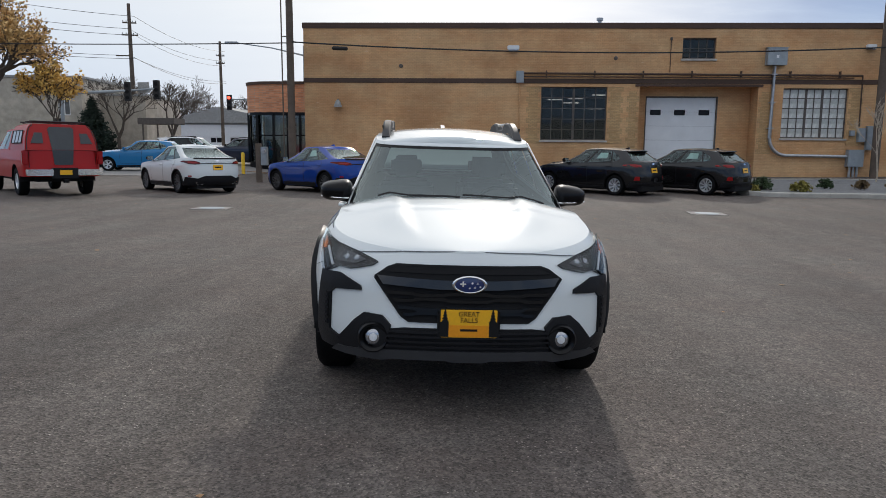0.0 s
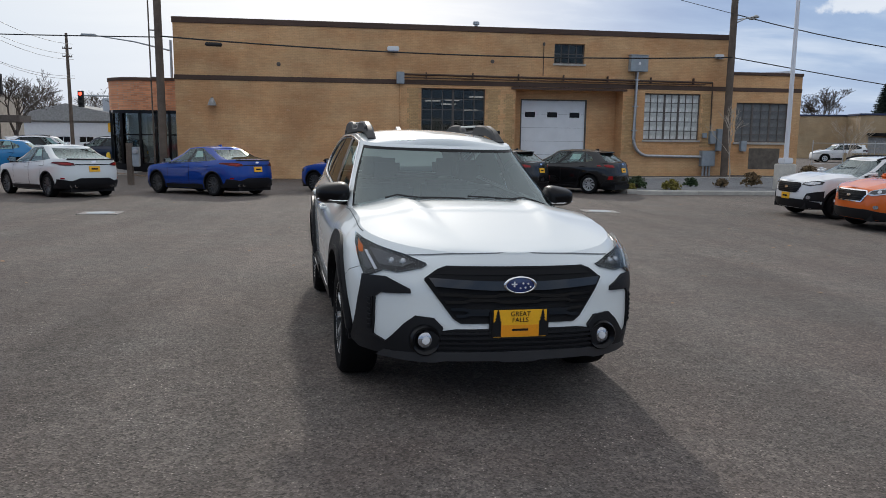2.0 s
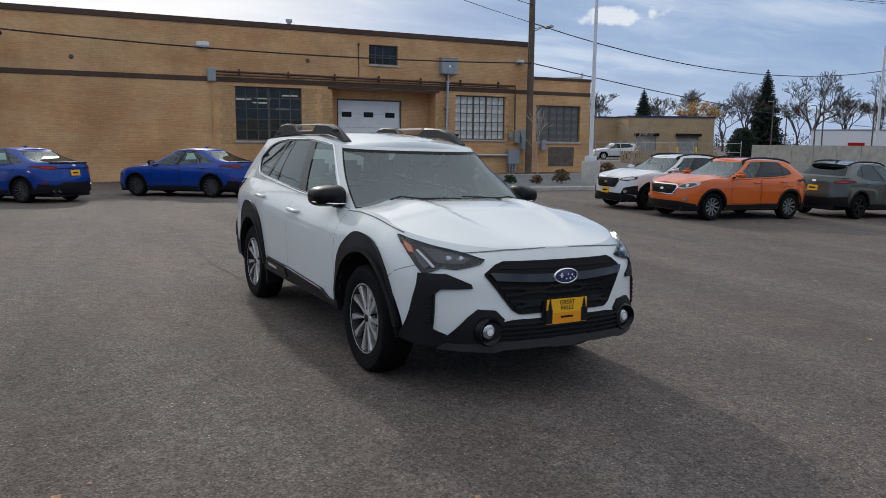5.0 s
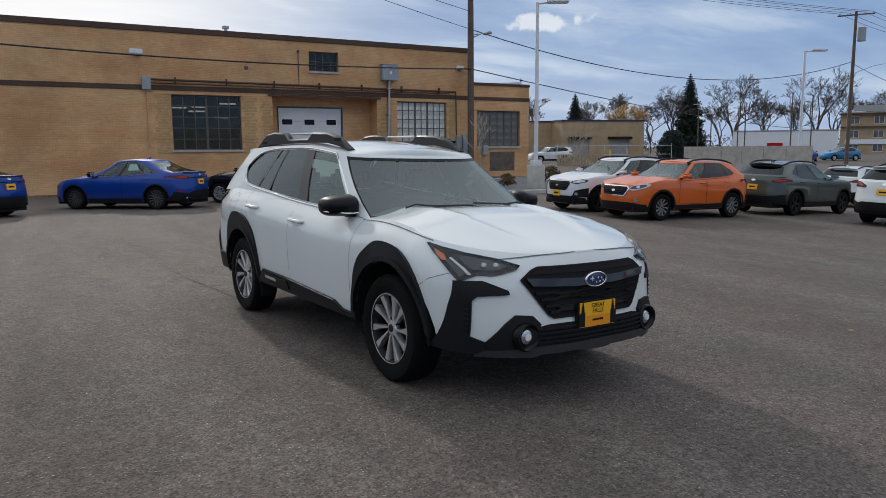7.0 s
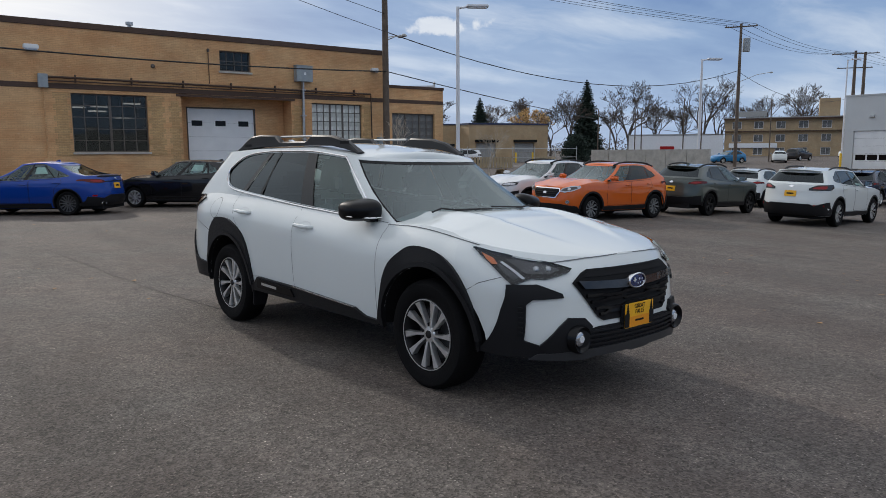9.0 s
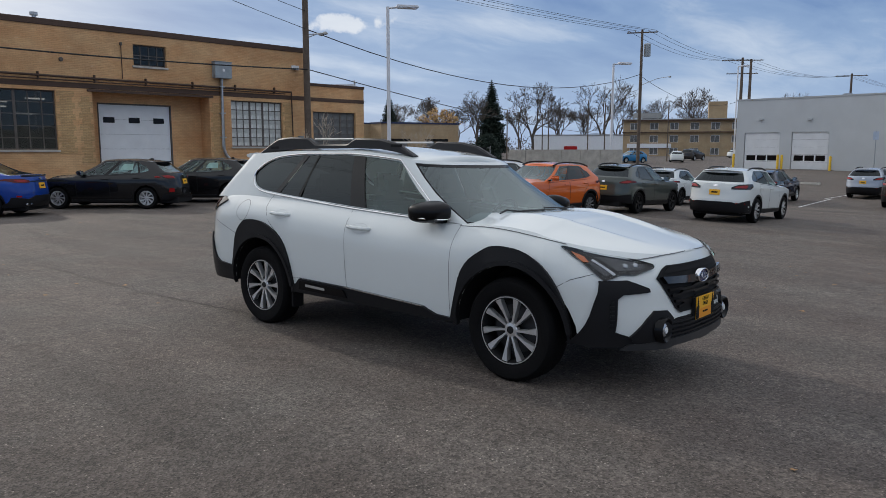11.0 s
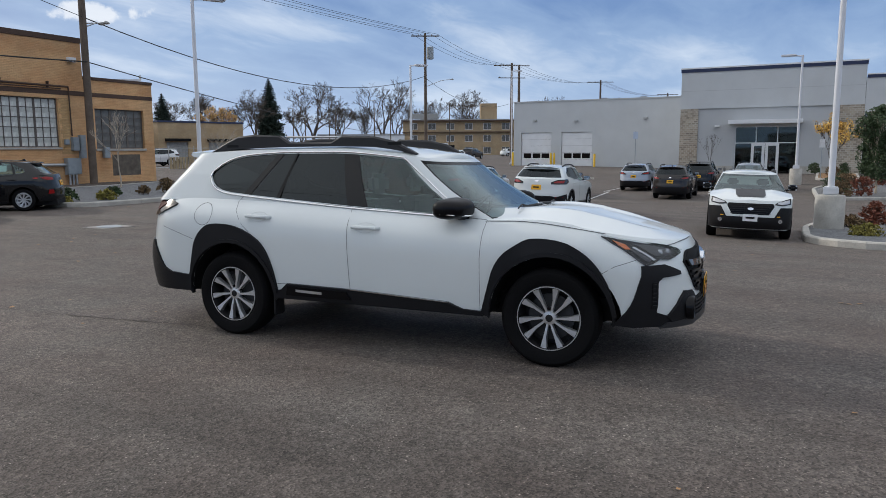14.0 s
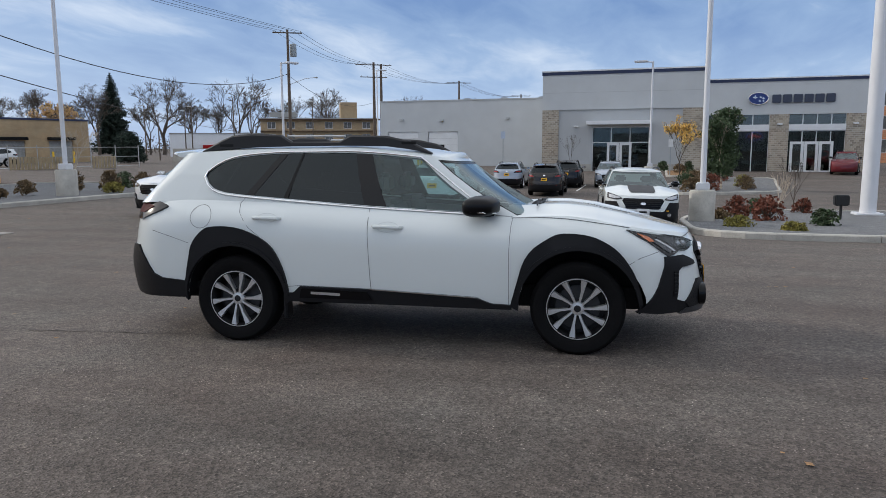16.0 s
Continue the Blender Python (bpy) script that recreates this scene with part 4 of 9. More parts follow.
def wheel(top, pos, side, s, style, rimcol, face=None):
    """A wheel with its tyre, rim and spokes; side +1 is the left of the car."""
    key = (round(s["rad"], 3), style, rimcol.name, face.name if face else "", side)
    R, W, r = s["rad"], s["tyre_w"], s["rim"]
    if key not in WHEELS:
        h = W / 2
        ty = finish(lathe([(r, -h * 0.85), (r + 0.03, -h), (R - 0.03, -h * 0.98), (R - 0.006, -h * 0.78), (R, -h * 0.5), (R, h * 0.5), (R - 0.006, h * 0.78), (R - 0.03, h * 0.98), (r + 0.03, h), (r, h * 0.85)], 40, "Y", close=False), "tyre", M_rubber)
        o = side
        ba = finish(lathe([(r, o * -h * 0.8), (r, o * h * 0.86), (r - 0.012, o * h * 0.9), (r - 0.022, o * h * 0.72), (r - 0.03, o * -h * 0.2), (0.05, o * -h * 0.25)], 36, "Y", close=False), "rim", rimcol)
        bm = bmesh.new()
        n, wid, tip, twist = {"double": (10, 0.022, 0.051, 0.13), "mesh": (14, 0.026, 0.034, 0.0), "five": (5, 0.07, 0.085, 0.0), "swirl": (9, 0.042, 0.06, 0.35), "cross": (10, 0.03, 0.045, 0.12), "truck": (6, 0.07, 0.09, 0.0)}[style]
        for k in range(n):
            a = 2 * math.pi * k / n
            if style == "double":
                a += (0.03 if k % 2 else -0.03)
            ring = []
            for q, ww in ((0.045, wid * 0.75), (r * 0.55, wid), (r - 0.014, tip)):
                aa = a + twist * (q / r)
                c, sn = math.cos(aa), math.sin(aa)
                yy = o * (h * 0.62 + 0.018 * (q / r))
                for dw, dy in ((-ww / 2, 0), (-ww * 0.42, 0.007), (ww * 0.42, 0.007), (ww / 2, 0), (ww / 2, -0.03), (-ww / 2, -0.03)):
                    ring.append(bm.verts.new((q * c - dw * sn, yy + o * dy, q * sn + dw * c)))
            for i in range(2):
                for e in range(6):
                    bm.faces.new((ring[i * 6 + e], ring[i * 6 + (e + 1) % 6], ring[(i + 1) * 6 + (e + 1) % 6], ring[(i + 1) * 6 + e]))
            bm.faces.new(ring[12:18])
        lathe([(r - 0.004, o * h * 0.86), (r - 0.005, o * h * 0.905), (r - 0.011, o * h * 0.905), (r - 0.014, o * h * 0.84)], 40, "Y", bm, close=False)
        lathe([(0.054, o * h * 0.40), (0.052, o * (h * 0.62 + 0.001)), (0.047, o * (h * 0.62 + 0.008)), (0.024, o * (h * 0.62 + 0.011))], 24, "Y", bm, close=False)
        sp = finish(bm, "spokes", face or rimcol, 25)
        hb = finish(lathe([(0.026, o * h * 0.3), (0.026, o * (h * 0.62 + 0.013)), (0.022, o * (h * 0.62 + 0.017)), (0.002, o * (h * 0.62 + 0.019))], 20, "Y"), "hub_cap", rimcol)
        lg = finish(lathe([(0.012, o * h * 0.3), (0.012, o * (h * 0.62 + 0.004)), (0.008, o * (h * 0.62 + 0.007)), (0.001, o * (h * 0.62 + 0.007))], 8, "Y", close=False), "lug_nut", M_alloy_dark)
        bk = finish(lathe([(0.165, o * 0.0), (0.165, o * 0.012), (0.06, o * 0.014)], 28, "Y"), "brake_disc", M_disc)
        WHEELS[key] = (ty, ba, sp, hb, bk, lg)
    w = new("wheel")
    w.parent = top
    w.location = pos
    for n, me in zip(("tyre", "rim", "spokes", "hub_cap", "brake_disc"), WHEELS[key]):
        ob = new(n, me)
        ob.parent = w
    for k in range(5 if style == "double" else 0):
        a = 2 * math.pi * (k + 0.5) / 5
        nut = new("lug_nut", WHEELS[key][5])
        nut.parent = w
        nut.location = (0.062 * math.cos(a), 0, 0.062 * math.sin(a))
    return w


def wheels(S, top, style, rimcol, face=None):
    s = S.s
    for x in (s["xF"], s["xR"]):
        for sg in (1, -1):
            wheel(top, (x, sg * s["track"], s["rad"]), sg, s, style, rimcol, face)


def interior(S, top):
    """Dashboard, steering wheel and seats, seen through the glass."""
    s = S.s
    xa = s["A0"] - s["capA"]
    z = S.shoulder(xa)
    part("dashboard", boxes((xa - 0.28, xa + 0.1, -0.68, 0.68, z - 0.22, z - 0.03), bev=0.05), M_dash, top)
    bm = bmesh.new()
    c = Vector((xa - 0.42, 0.36, z - 0.05))
    pts = [c + Vector((0.07 * math.sin(a), 0.185 * math.cos(a), 0.17 * math.sin(a))) for a in np.linspace(0, 2 * math.pi, 21)]
    tube(bm, pts, 0.016, 6, False)
    part("steering_wheel", bm, M_dash, top)
    for x, ys in ((xa - 0.95, (0.36, -0.36)), (xa - 1.75, (0.36, -0.36))):
        for y in ys:
            bm = boxes((x, x + 0.5, y - 0.25, y + 0.25, 0.45, 0.66), (x - 0.16, x + 0.02, y - 0.24, y + 0.24, 0.6, z + 0.12), (x - 0.16, x - 0.06, y - 0.13, y + 0.13, z + 0.16, z + 0.33), bev=0.04)
            part("seat", bm, M_seat, top)
    part("cabin_floor", boxes((s["D0"] + 0.4, xa + 0.1, -0.72, 0.72, 0.40, 0.46)), M_gap, top)


def mirror_pair(S, top, body, x=0.62, z=1.12, y=0.93, cap=None):
    for sg in (1, -1):
        bm = bmesh.new()
        box(bm, x - 0.09, x + 0.09, sg * y - 0.115, sg * y + 0.115, z - 0.075, z + 0.085)
        for v in bm.verts:
            if v.co.x > x:
                v.co.y = sg * y + (v.co.y - sg * y) * 0.72
                v.co.z = z + (v.co.z - z) * 0.72
        bmesh.ops.bevel(bm, geom=bm.edges[:], offset=0.045, segments=3, affect="EDGES")
        m = part("door_mirror", bm, cap or body, top)
        bm = boxes((x - 0.097, x - 0.088, sg * y - 0.095, sg * y + 0.095, z - 0.055, z + 0.065), bev=0.003)
        part("mirror_glass", bm, M_chrome, m)
        bm = tubes(([(x + 0.02, sg * (y - 0.1), z - 0.05), (x + 0.06, sg * (y - 0.2), z - 0.075)], 0.022))
        part("mirror_foot", bm, M_gloss, m)


def plate_on(S, top, fn, y, z, w=0.305, h=0.155, material=None, off=0.012, dark=False):
    pl = panel("licence_plate", [(y - w / 2, z - h / 2), (y + w / 2, z - h / 2), (y + w / 2, z + h / 2), (y - w / 2, z + h / 2)], fn, off, off, material or M_plate, top, "yellow dealer plate" if material is None else "white plate with a dark bar", 0.4)
    panel("plate_bar", [(y - w * 0.3, z - 0.02), (y + w * 0.3, z - 0.02), (y + w * 0.3, z + 0.02), (y - w * 0.3, z + 0.02)], fn, off + 0.003, 0.002, M_gap, pl, "", 0.4)


def trim_and_doors(S, top, body, seams, handles, sill_to=0.42, cut=True):
    """Door seams, handles and the dark sill strip on both sides."""
    for fn, sg in ((S.left, 1), (S.right, -1)):
        for path in seams:
            part("door_gap", ribbon(fn, path, 0.008, 0.0015), M_gap, top)
        for (hx, hz) in handles:
            y = S.side_y(hx, hz)
            bm = bmesh.new()
            tube(bm, [(hx - 0.105, sg * (y - 0.01), hz), (hx - 0.085, sg * (y + 0.028), hz), (hx + 0.085, sg * (y + 0.028), hz + 0.004), (hx + 0.105, sg * (y - 0.01), hz + 0.004)], 0.014, 8)
            part("door_handle", bm, body, top)


def rounded(path, times=2):
    """An open outline with its corners cut smoother, ends kept."""
    for _ in range(times):
        out = [path[0]]
        for a, b in zip(path, path[1:]):
            out += [(a[0] * 0.75 + b[0] * 0.25, a[1] * 0.75 + b[1] * 0.25), (a[0] * 0.25 + b[0] * 0.75, a[1] * 0.25 + b[1] * 0.75)]
        path = out + [path[-1]]
    return path


def mirrored(poly):
    return [(-u, v) for u, v in poly][::-1]


def arch_trim(S, top, material, wide=0.05, off=0.012):
    """Dark lips round the wheel openings."""
    s = S.s
    for xw in (s["xF"], s["xR"]):
        for fn in (S.left, S.right):
            out, inn = [], []
            for k in range(17):
                a = math.pi * k / 16
                out.append((xw + (s["arch"] + wide) * math.cos(a), s["rad"] + (s["arch"] + wide) * math.sin(a)))
                inn.append((xw + s["arch"] * math.cos(a), s["rad"] + s["arch"] * math.sin(a)))
            lo = s["sill"] + 0.03
            poly = [(xw + s["arch"] + wide, lo)] + out + [(xw - s["arch"] - wide, lo), (xw - s["arch"], lo)] + inn[::-1] + [(xw + s["arch"], lo)]
            panel("wheel_arch_trim", poly, fn, off, off + 0.01, material, top, "", 0.3)


def rails(S, top, material, x0=0.15, x1=-1.55, h=0.055, y=0.60):
    for sg in (1, -1):
        bm = bmesh.new()
        zs = [(x0 + (x1 - x0) * k / 8) for k in range(9)]
        tube(bm, [(x, sg * (S.cabin(0.5, 1.0).y - 0.03), S.roof(x) + (0.0 if k in (0, 8) else h * (0.75 if k in (1, 7) else 1.0))) for k, x in enumerate(zs)], 0.024, 6)
        part("roof_rail", bm, material, top)


def rear_details(S, top, lamps, bumper_poly, plate, plate_z, tail_mat=None, bumper_mat=None, wiper=True, exhaust=False, splitter=None):
    """Tail lamps, dark bumper, plate and badge on the rear face."""
    for poly in lamps:
        for p in (poly, mirrored(poly)):
            l = panel("tail_lamp", p, S.rear, 0.012, 0.02, tail_mat or M_tail, top, "dark red tail lamp")
            cx, cy = sum(q[0] for q in p) / len(p), sum(q[1] for q in p) / len(p)
            panel("lamp_segment", [(cx + (q[0] - cx) * 0.62, cy + (q[1] - cy) * 0.5) for q in p], S.rear, 0.015, 0.004, M_tailbright, l)
    if bumper_poly:
        panel("rear_bumper", bumper_poly, S.rear, 0.016, 0.03, bumper_mat or M_plastic, top, "dark plastic rear bumper", 0.055)
    if plate:
        plate_on(S, top, S.rear, 0, plate_z, material=plate if plate is not True else None, off=0.02)
    panel("tailgate_badge", [(0.065 * math.cos(a), plate_z + 0.2 + 0.03 * math.sin(a)) for a in np.linspace(0, 2 * math.pi, 15)[:-1]], S.rear, 0.008, 0.006, M_chrome, top)
    if exhaust:
        for y in (0.50, 0.61, -0.50, -0.61):
            p = S.rear(y, 0.33)
            part("exhaust_tip", lathe([(0.035, p.x - 0.03), (0.042, p.x - 0.03), (0.042, p.x + 0.1), (0.02, p.x + 0.1), (0.03, p.x + 0.02)], 14, "X", None, (0, y, 0.33), False), M_chrome, top)


def front_details(S, top, lamp, grille, bumper, fog, plate_z, plate=None, grille_trim=None, slats=5, lens=None):
    for p in (lamp, mirrored(lamp)):
        l = panel("headlight", p, S.front, 0.010, 0.02, lens or M_lampdark, top, "clear headlight")
        cx, cy = sum(q[0] for q in p) / len(p), sum(q[1] for q in p) / len(p)
        panel("reflector", [(cx + (q[0] - cx) * 0.78, cy + (q[1] - cy) * 0.62) for q in p], S.front, 0.013, 0.004, M_lampgrey if lens else M_lampsilver, l)
    g = panel("grille", grille, S.front, 0.006, 0.02, M_gloss, top, "black grille")
    zs = [p[1] for p in grille]
    for k in range(slats):
        z = min(zs) + (max(zs) - min(zs)) * (k + 0.7) / (slats + 0.5)
        w = 0.42
        panel("grille_slat", [(-w, z - 0.007), (w, z - 0.007), (w, z + 0.007), (-w, z + 0.007)], S.front, 0.018, 0.012, grille_trim or M_plastic, g)
    z = (min(zs) + max(zs)) / 2
    panel("emblem", [(0.062 * math.cos(a), z + 0.03 * math.sin(a)) for a in np.linspace(0, 2 * math.pi, 15)[:-1]], S.front, 0.028, 0.02, M_chrome, top)
    for p in bumper:
        panel("front_bumper", p, S.front, 0.014, 0.03, M_plastic, top, "dark plastic bumper", 0.055)
    for y, z in fog:
        for sg in (1, -1):
            panel("fog_lamp", [(sg * y + 0.045 * math.cos(a), z + 0.045 * math.sin(a)) for a in np.linspace(0, 2 * math.pi, 13)[:-1]], S.front, 0.02, 0.02, M_lampsilver, top)
    if plate is not False:
        plate_on(S, top, S.front, 0, plate_z, material=plate, off=0.02)


def stand(x, y, heading, slope=True):
    """A pose on the ground, with the tilt of the lot."""
    h = radians(heading)
    f, l = Vector((math.cos(h), math.sin(h), 0)), Vector((-math.sin(h), math.cos(h), 0))

    def gz(p):
        return ground_z(p.x, p.y)
    c = Vector((x, y, 0))
    fz = (gz(c + f * 1.35) - gz(c - f * 1.35)) / 2.7
    lz = (gz(c + l * 0.8) - gz(c - l * 0.8)) / 1.6
    fx = Vector((f.x, f.y, fz)).normalized()
    up = fx.cross(Vector((l.x, l.y, lz))).normalized()
    ly = up.cross(fx)
    m = Matrix((fx, ly, up)).transposed().to_4x4()
    m.translation = (x, y, sum(gz(c + f * a + l * b) for a in (-1.35, 1.35) for b in (-0.8, 0.8)) / 4)
    return m


def hatch_spoiler(S, top, body, reach=0.11):
    """A lip that carries the roof on past the rear window, following its curved edge."""
    s = S.s
    bm = bmesh.new()
    rows = []
    for k in range(17):
        q = -0.9 + 1.8 * k / 16
        edge = s["D1"] + s["capD"] * (1 - (1 - abs(q)**s["pD"])**(1 / s["pD"]))
        z = S.roof(edge) + s["roof_crown"] * (1 - abs(q)**2.2)
        far = reach * (1 - 0.5 * abs(q)**4)
        rows.append([bm.verts.new((edge + dx, q * s["top"], z + dz)) for dx, dz in ((0.14, 0.0), (0.05, 0.009), (-far, -0.004), (-far - 0.012, -0.018), (-far + 0.01, -0.034), (0.06, -0.06))])
    for a, b in zip(rows, rows[1:]):
        for i in range(6):
            j = (i + 1) % 6
            bm.faces.new((a[i], a[j], b[j], b[i]))
    bm.faces.new(rows[0])
    bm.faces.new(rows[-1][::-1])
    bmesh.ops.recalc_face_normals(bm, faces=bm.faces)
    part("rear_spoiler", bm, body, top)


# ---------------------------------------------------------------- the white wagon
HERO = spec(
    WAGON, haunch=True, upright=True, xF=1.3555, xR=-1.3555, rad=0.350, arch=0.435, track=0.77, rim=0.232, xsF=1.50, pF=2.9, pF_hi=2.1,
    nose=[(0.2, 2.24), (0.3, 2.305), (0.42, 2.31), (0.6, 2.285), (0.75, 2.265), (0.86, 2.225), (0.93, 2.16), (1.0, 2.05)],
    tail=[(0.25, -2.44), (0.4, -2.525), (0.62, -2.55), (0.8, -2.51), (1.0, -2.465), (1.15, -2.415), (1.3, -2.34)],
    width=[(0.2, 0.83), (0.35, 0.865), (0.55, 0.888), (0.75, 0.895), (0.88, 0.885), (0.96, 0.85), (1.03, 0.79), (1.06, 0.77), (1.1, 0.755), (1.3, 0.70)],
    shoulder=[(-2.6, 1.12), (-1.9, 1.145), (-1.2, 1.13), (0.0, 1.06), (0.85, 1.02), (1.2, 1.03), (1.6, 0.985), (1.95, 0.93), (2.25, 0.875)],
    crown=[(0.4, 0.07), (1.0, 0.065), (1.6, 0.06), (2.0, 0.035), (2.3, 0.0)], low_rear=0.352, sill=0.36, low_front=0.335,
    roof=[(0.5, 1.45), (0.26, 1.475), (0.07, 1.505), (-0.5, 1.55), (-1.2, 1.55), (-1.9, 1.525), (-2.1, 1.51)],
    belt=[(1.0, 1.03), (0.866, 1.036), (0.0, 1.085), (-0.25, 1.10), (-0.9, 1.15), (-1.32, 1.187), (-1.707, 1.222), (-1.9, 1.24)], D0=-2.42, D1=-2.06, capD=0.30,
    pillars=[(0.02, 0.29, "front"), (0.354, 0.686, "rear"), (0.711, 1.28, "rear")], last=0.885,
    base=0.772, top=0.60, win_top=0.92, pD=2.5)


def build_hero():
    S = Shape(HERO)
    top = thing("station_wagon", stand(-0.1295, 5.929, -85.2), "white station wagon with black plastic cladding and roof rails", "car")
    shell(S, top, P_white)
    cabin(S, top, P_white)
    interior(S, top)
    wheels(S, top, "double", M_alloy_dark, M_alloy)
    s = HERO

    def cowl_z(y):
        z = S.shoulder(1.05)
        q = abs(y) / S.side_y(1.05, z)
        return z + S.crown(1.05) * (1 - q**2.6) + 0.024 * math.exp(-((q - 0.595) / 0.10)**2)

    # wheel-arch cladding, squared off at the top
    frontarch = [(1.805, 0.335), (1.81, 0.45), (1.758, 0.63), (1.635, 0.798), (1.465, 0.882), (1.263, 0.905), (1.154, 0.882), (0.972, 0.756), (0.90, 0.50), (0.86, 0.36)]
    reararch = [(-0.885, 0.36), (-0.925, 0.60), (-1.015, 0.783), (-1.153, 0.874), (-1.335, 0.937), (-1.554, 0.939), (-1.631, 0.903), (-1.725, 0.803), (-1.76, 0.66), (-1.801, 0.485), (-1.809, 0.349)]
    for outer, xw in ((rounded(frontarch), s["xF"]), (rounded(reararch), s["xR"])):
        for fn in (S.left, S.right):
            inn = [(xw + s["arch"] * math.cos(a), s["rad"] + s["arch"] * math.sin(a)) for a in np.linspace(-0.05, math.pi + 0.05, 19)]
            panel("wheel_arch_cladding", outer + inn[::-1], fn, 0.022, 0.035, M_plastic, top, "black plastic wheel-arch cladding", 0.3)
            lip = [(xw + (s["arch"] + q) * math.cos(a), s["rad"] + (s["arch"] + q) * math.sin(a)) for q, an in ((0.03, np.linspace(0.1, math.pi - 0.1, 17)), (0.0, np.linspace(math.pi - 0.1, 0.1, 17))) for a in an]
            panel("arch_lip", lip, fn, 0.032, 0.03, M_plastic, top, "", 0.3)
    # sills
    for fn, sg in ((S.left, 1), (S.right, -1)):
        sill = [(-0.90, 0.35), (-0.93, 0.41), (-0.857, 0.42), (-0.798, 0.472), (-0.225, 0.46), (0.608, 0.416), (0.722, 0.375), (0.865, 0.368), (0.875, 0.335), (0.0, 0.345)]
        panel("sill_cladding", sill, fn, 0.020, 0.05, M_plastic, top, "black plastic sill cladding", 0.2)
        panel("sill_garnish", [(-0.80, 0.385), (-0.78, 0.46), (-0.24, 0.445), (-0.20, 0.382)], fn, 0.032, 0.02, M_gloss, top, "gloss black sill garnish", 0.2)
        panel("name_badge", [(-0.70, 0.418), (-0.70, 0.438), (-0.46, 0.43), (-0.46, 0.41)], fn, 0.036, 0.004, M_alloy, top, "silver badge bar", 0.4)
        panel("sill_chrome", [(-0.22, 0.462), (-0.22, 0.468), (0.60, 0.424), (0.60, 0.419)], fn, 0.024, 0.004, M_chrome, top, "", 0.4)
        # doors
        fdoor = [(-0.216, 0.462), (-0.245, 1.095), (0.0, 1.075), (0.45, 1.055), (0.872, 1.02), (0.862, 0.95), (0.852, 0.75), (0.85, 0.362), (0.722, 0.368), (0.608, 0.42)]
        rdoor = [(-0.216, 0.462), (-0.245, 1.095), (-0.85, 1.13), (-1.29, 1.17), (-1.33, 1.12), (-1.315, 1.05), (-1.229, 0.932), (-1.16, 0.88), (-1.03, 0.775), (-0.97, 0.66), (-0.945, 0.46), (-0.80, 0.475)]
        for path in (fdoor, rdoor):
            part("door_gap", ribbon(fn, path + path[:1], 0.0036, 0.0012), M_seam, top)
        for (hx, hz) in ((-0.08, 0.942), (-1.073, 1.004)):
            y = S.side_y(hx, hz)
            bm = bmesh.new()
            tube(bm, [(hx - 0.115, sg * (y - 0.005), hz + 0.006), (hx - 0.10, sg * (y + 0.03), hz + 0.006), (hx, sg * (y + 0.036), hz + 0.003), (hx + 0.10, sg * (y + 0.03), hz), (hx + 0.115, sg * (y - 0.005), hz)], [0.013, 0.015, 0.016, 0.015, 0.013], 8)
            part("door_handle", bm, P_white, top)
            # flat grey ring round the handle: the recess's shade put in as colour
            cup = [(hx + 0.085 * math.cos(a), hz + 0.038 * math.sin(a)) for a in np.linspace(0, 2 * math.pi, 17)[:-1]]
            part("handle_cup", ribbon(fn, cup + cup[:1], 0.004, 0.001), M_cup, top)
        fuel = [(-1.65 + 0.092 * math.cos(a), 1.014 + 0.092 * math.sin(a)) for a in np.linspace(0, 2 * math.pi, 25)]
        if sg < 0:
            part("fuel_flap_gap", ribbon(fn, fuel, 0.004, 0.0012), M_seam, top)
        # bonnet shut line and bumper seam
        part("bonnet_gap", ribbon(fn, rounded([(0.86, 1.012), (1.2, 1.02), (1.6, 0.965), (1.72, 0.945)]), 0.005, 0.003), M_seam, top)
        part("bumper_gap", ribbon(fn, [(1.665, 0.655), (1.725, 0.69), (1.80, 0.735), (1.93, 0.778)], 0.004, 0.0012), M_seam, top)
        part("rear_bumper_gap", ribbon(fn, [(-1.76, 0.80), (-1.95, 0.86), (-2.10, 0.90)], 0.004, 0.0012), M_seam, top)
        # mirrors
        bm = bmesh.new()
        y0 = sg * 0.862
        bmesh.ops.create_uvsphere(bm, u_segments=20, v_segments=12, radius=1.0)
        for v in bm.verts:
            c = v.co
            px = abs(c.x)**0.7 * math.copysign(1, c.x)
            pz = abs(c.z)**0.62 * math.copysign(1, c.z)
            py = abs(c.y)**0.6 * math.copysign(1, c.y)
            v.co = (0.645 + 0.122 * px - 0.035 * sg * py, y0 + 0.118 * py, 1.10 + 0.076 * pz * (1 - 0.22 * sg * py * (pz > 0)) * (1 - 0.18 * (px > 0) * px))
        mi = part("door_mirror", bm, M_gloss, top, "gloss black door mirror", 60)
        part("mirror_trim", tubes(([(0.76, y0 - sg * 0.10, 1.052), (0.76, y0, 1.052), (0.68, y0 + sg * 0.106, 1.06), (0.58, y0 + sg * 0.108, 1.065)], 0.005), n=6), M_chrome, mi)
        part("mirror_foot", tubes(([(0.67, y0 - sg * 0.04, 1.055), (0.71, sg * 0.755, 1.045)], [0.035, 0.03]), n=8), M_gloss, mi)
        # bright window surround
        us = np.linspace(0.02, 0.885, 46)
        low = []
        for u in us:
            q = S.cabin(u, S.window(u)[0] - 0.03)
            low.append(Vector((q.x, sg * (q.y + 0.006), q.z)))
        up = []
        for u in us[::-1]:
            q = S.cabin(u, S.window(u)[1] + 0.03)
            up.append(Vector((q.x, sg * (q.y + 0.006), q.z)))
        bm = bmesh.new()
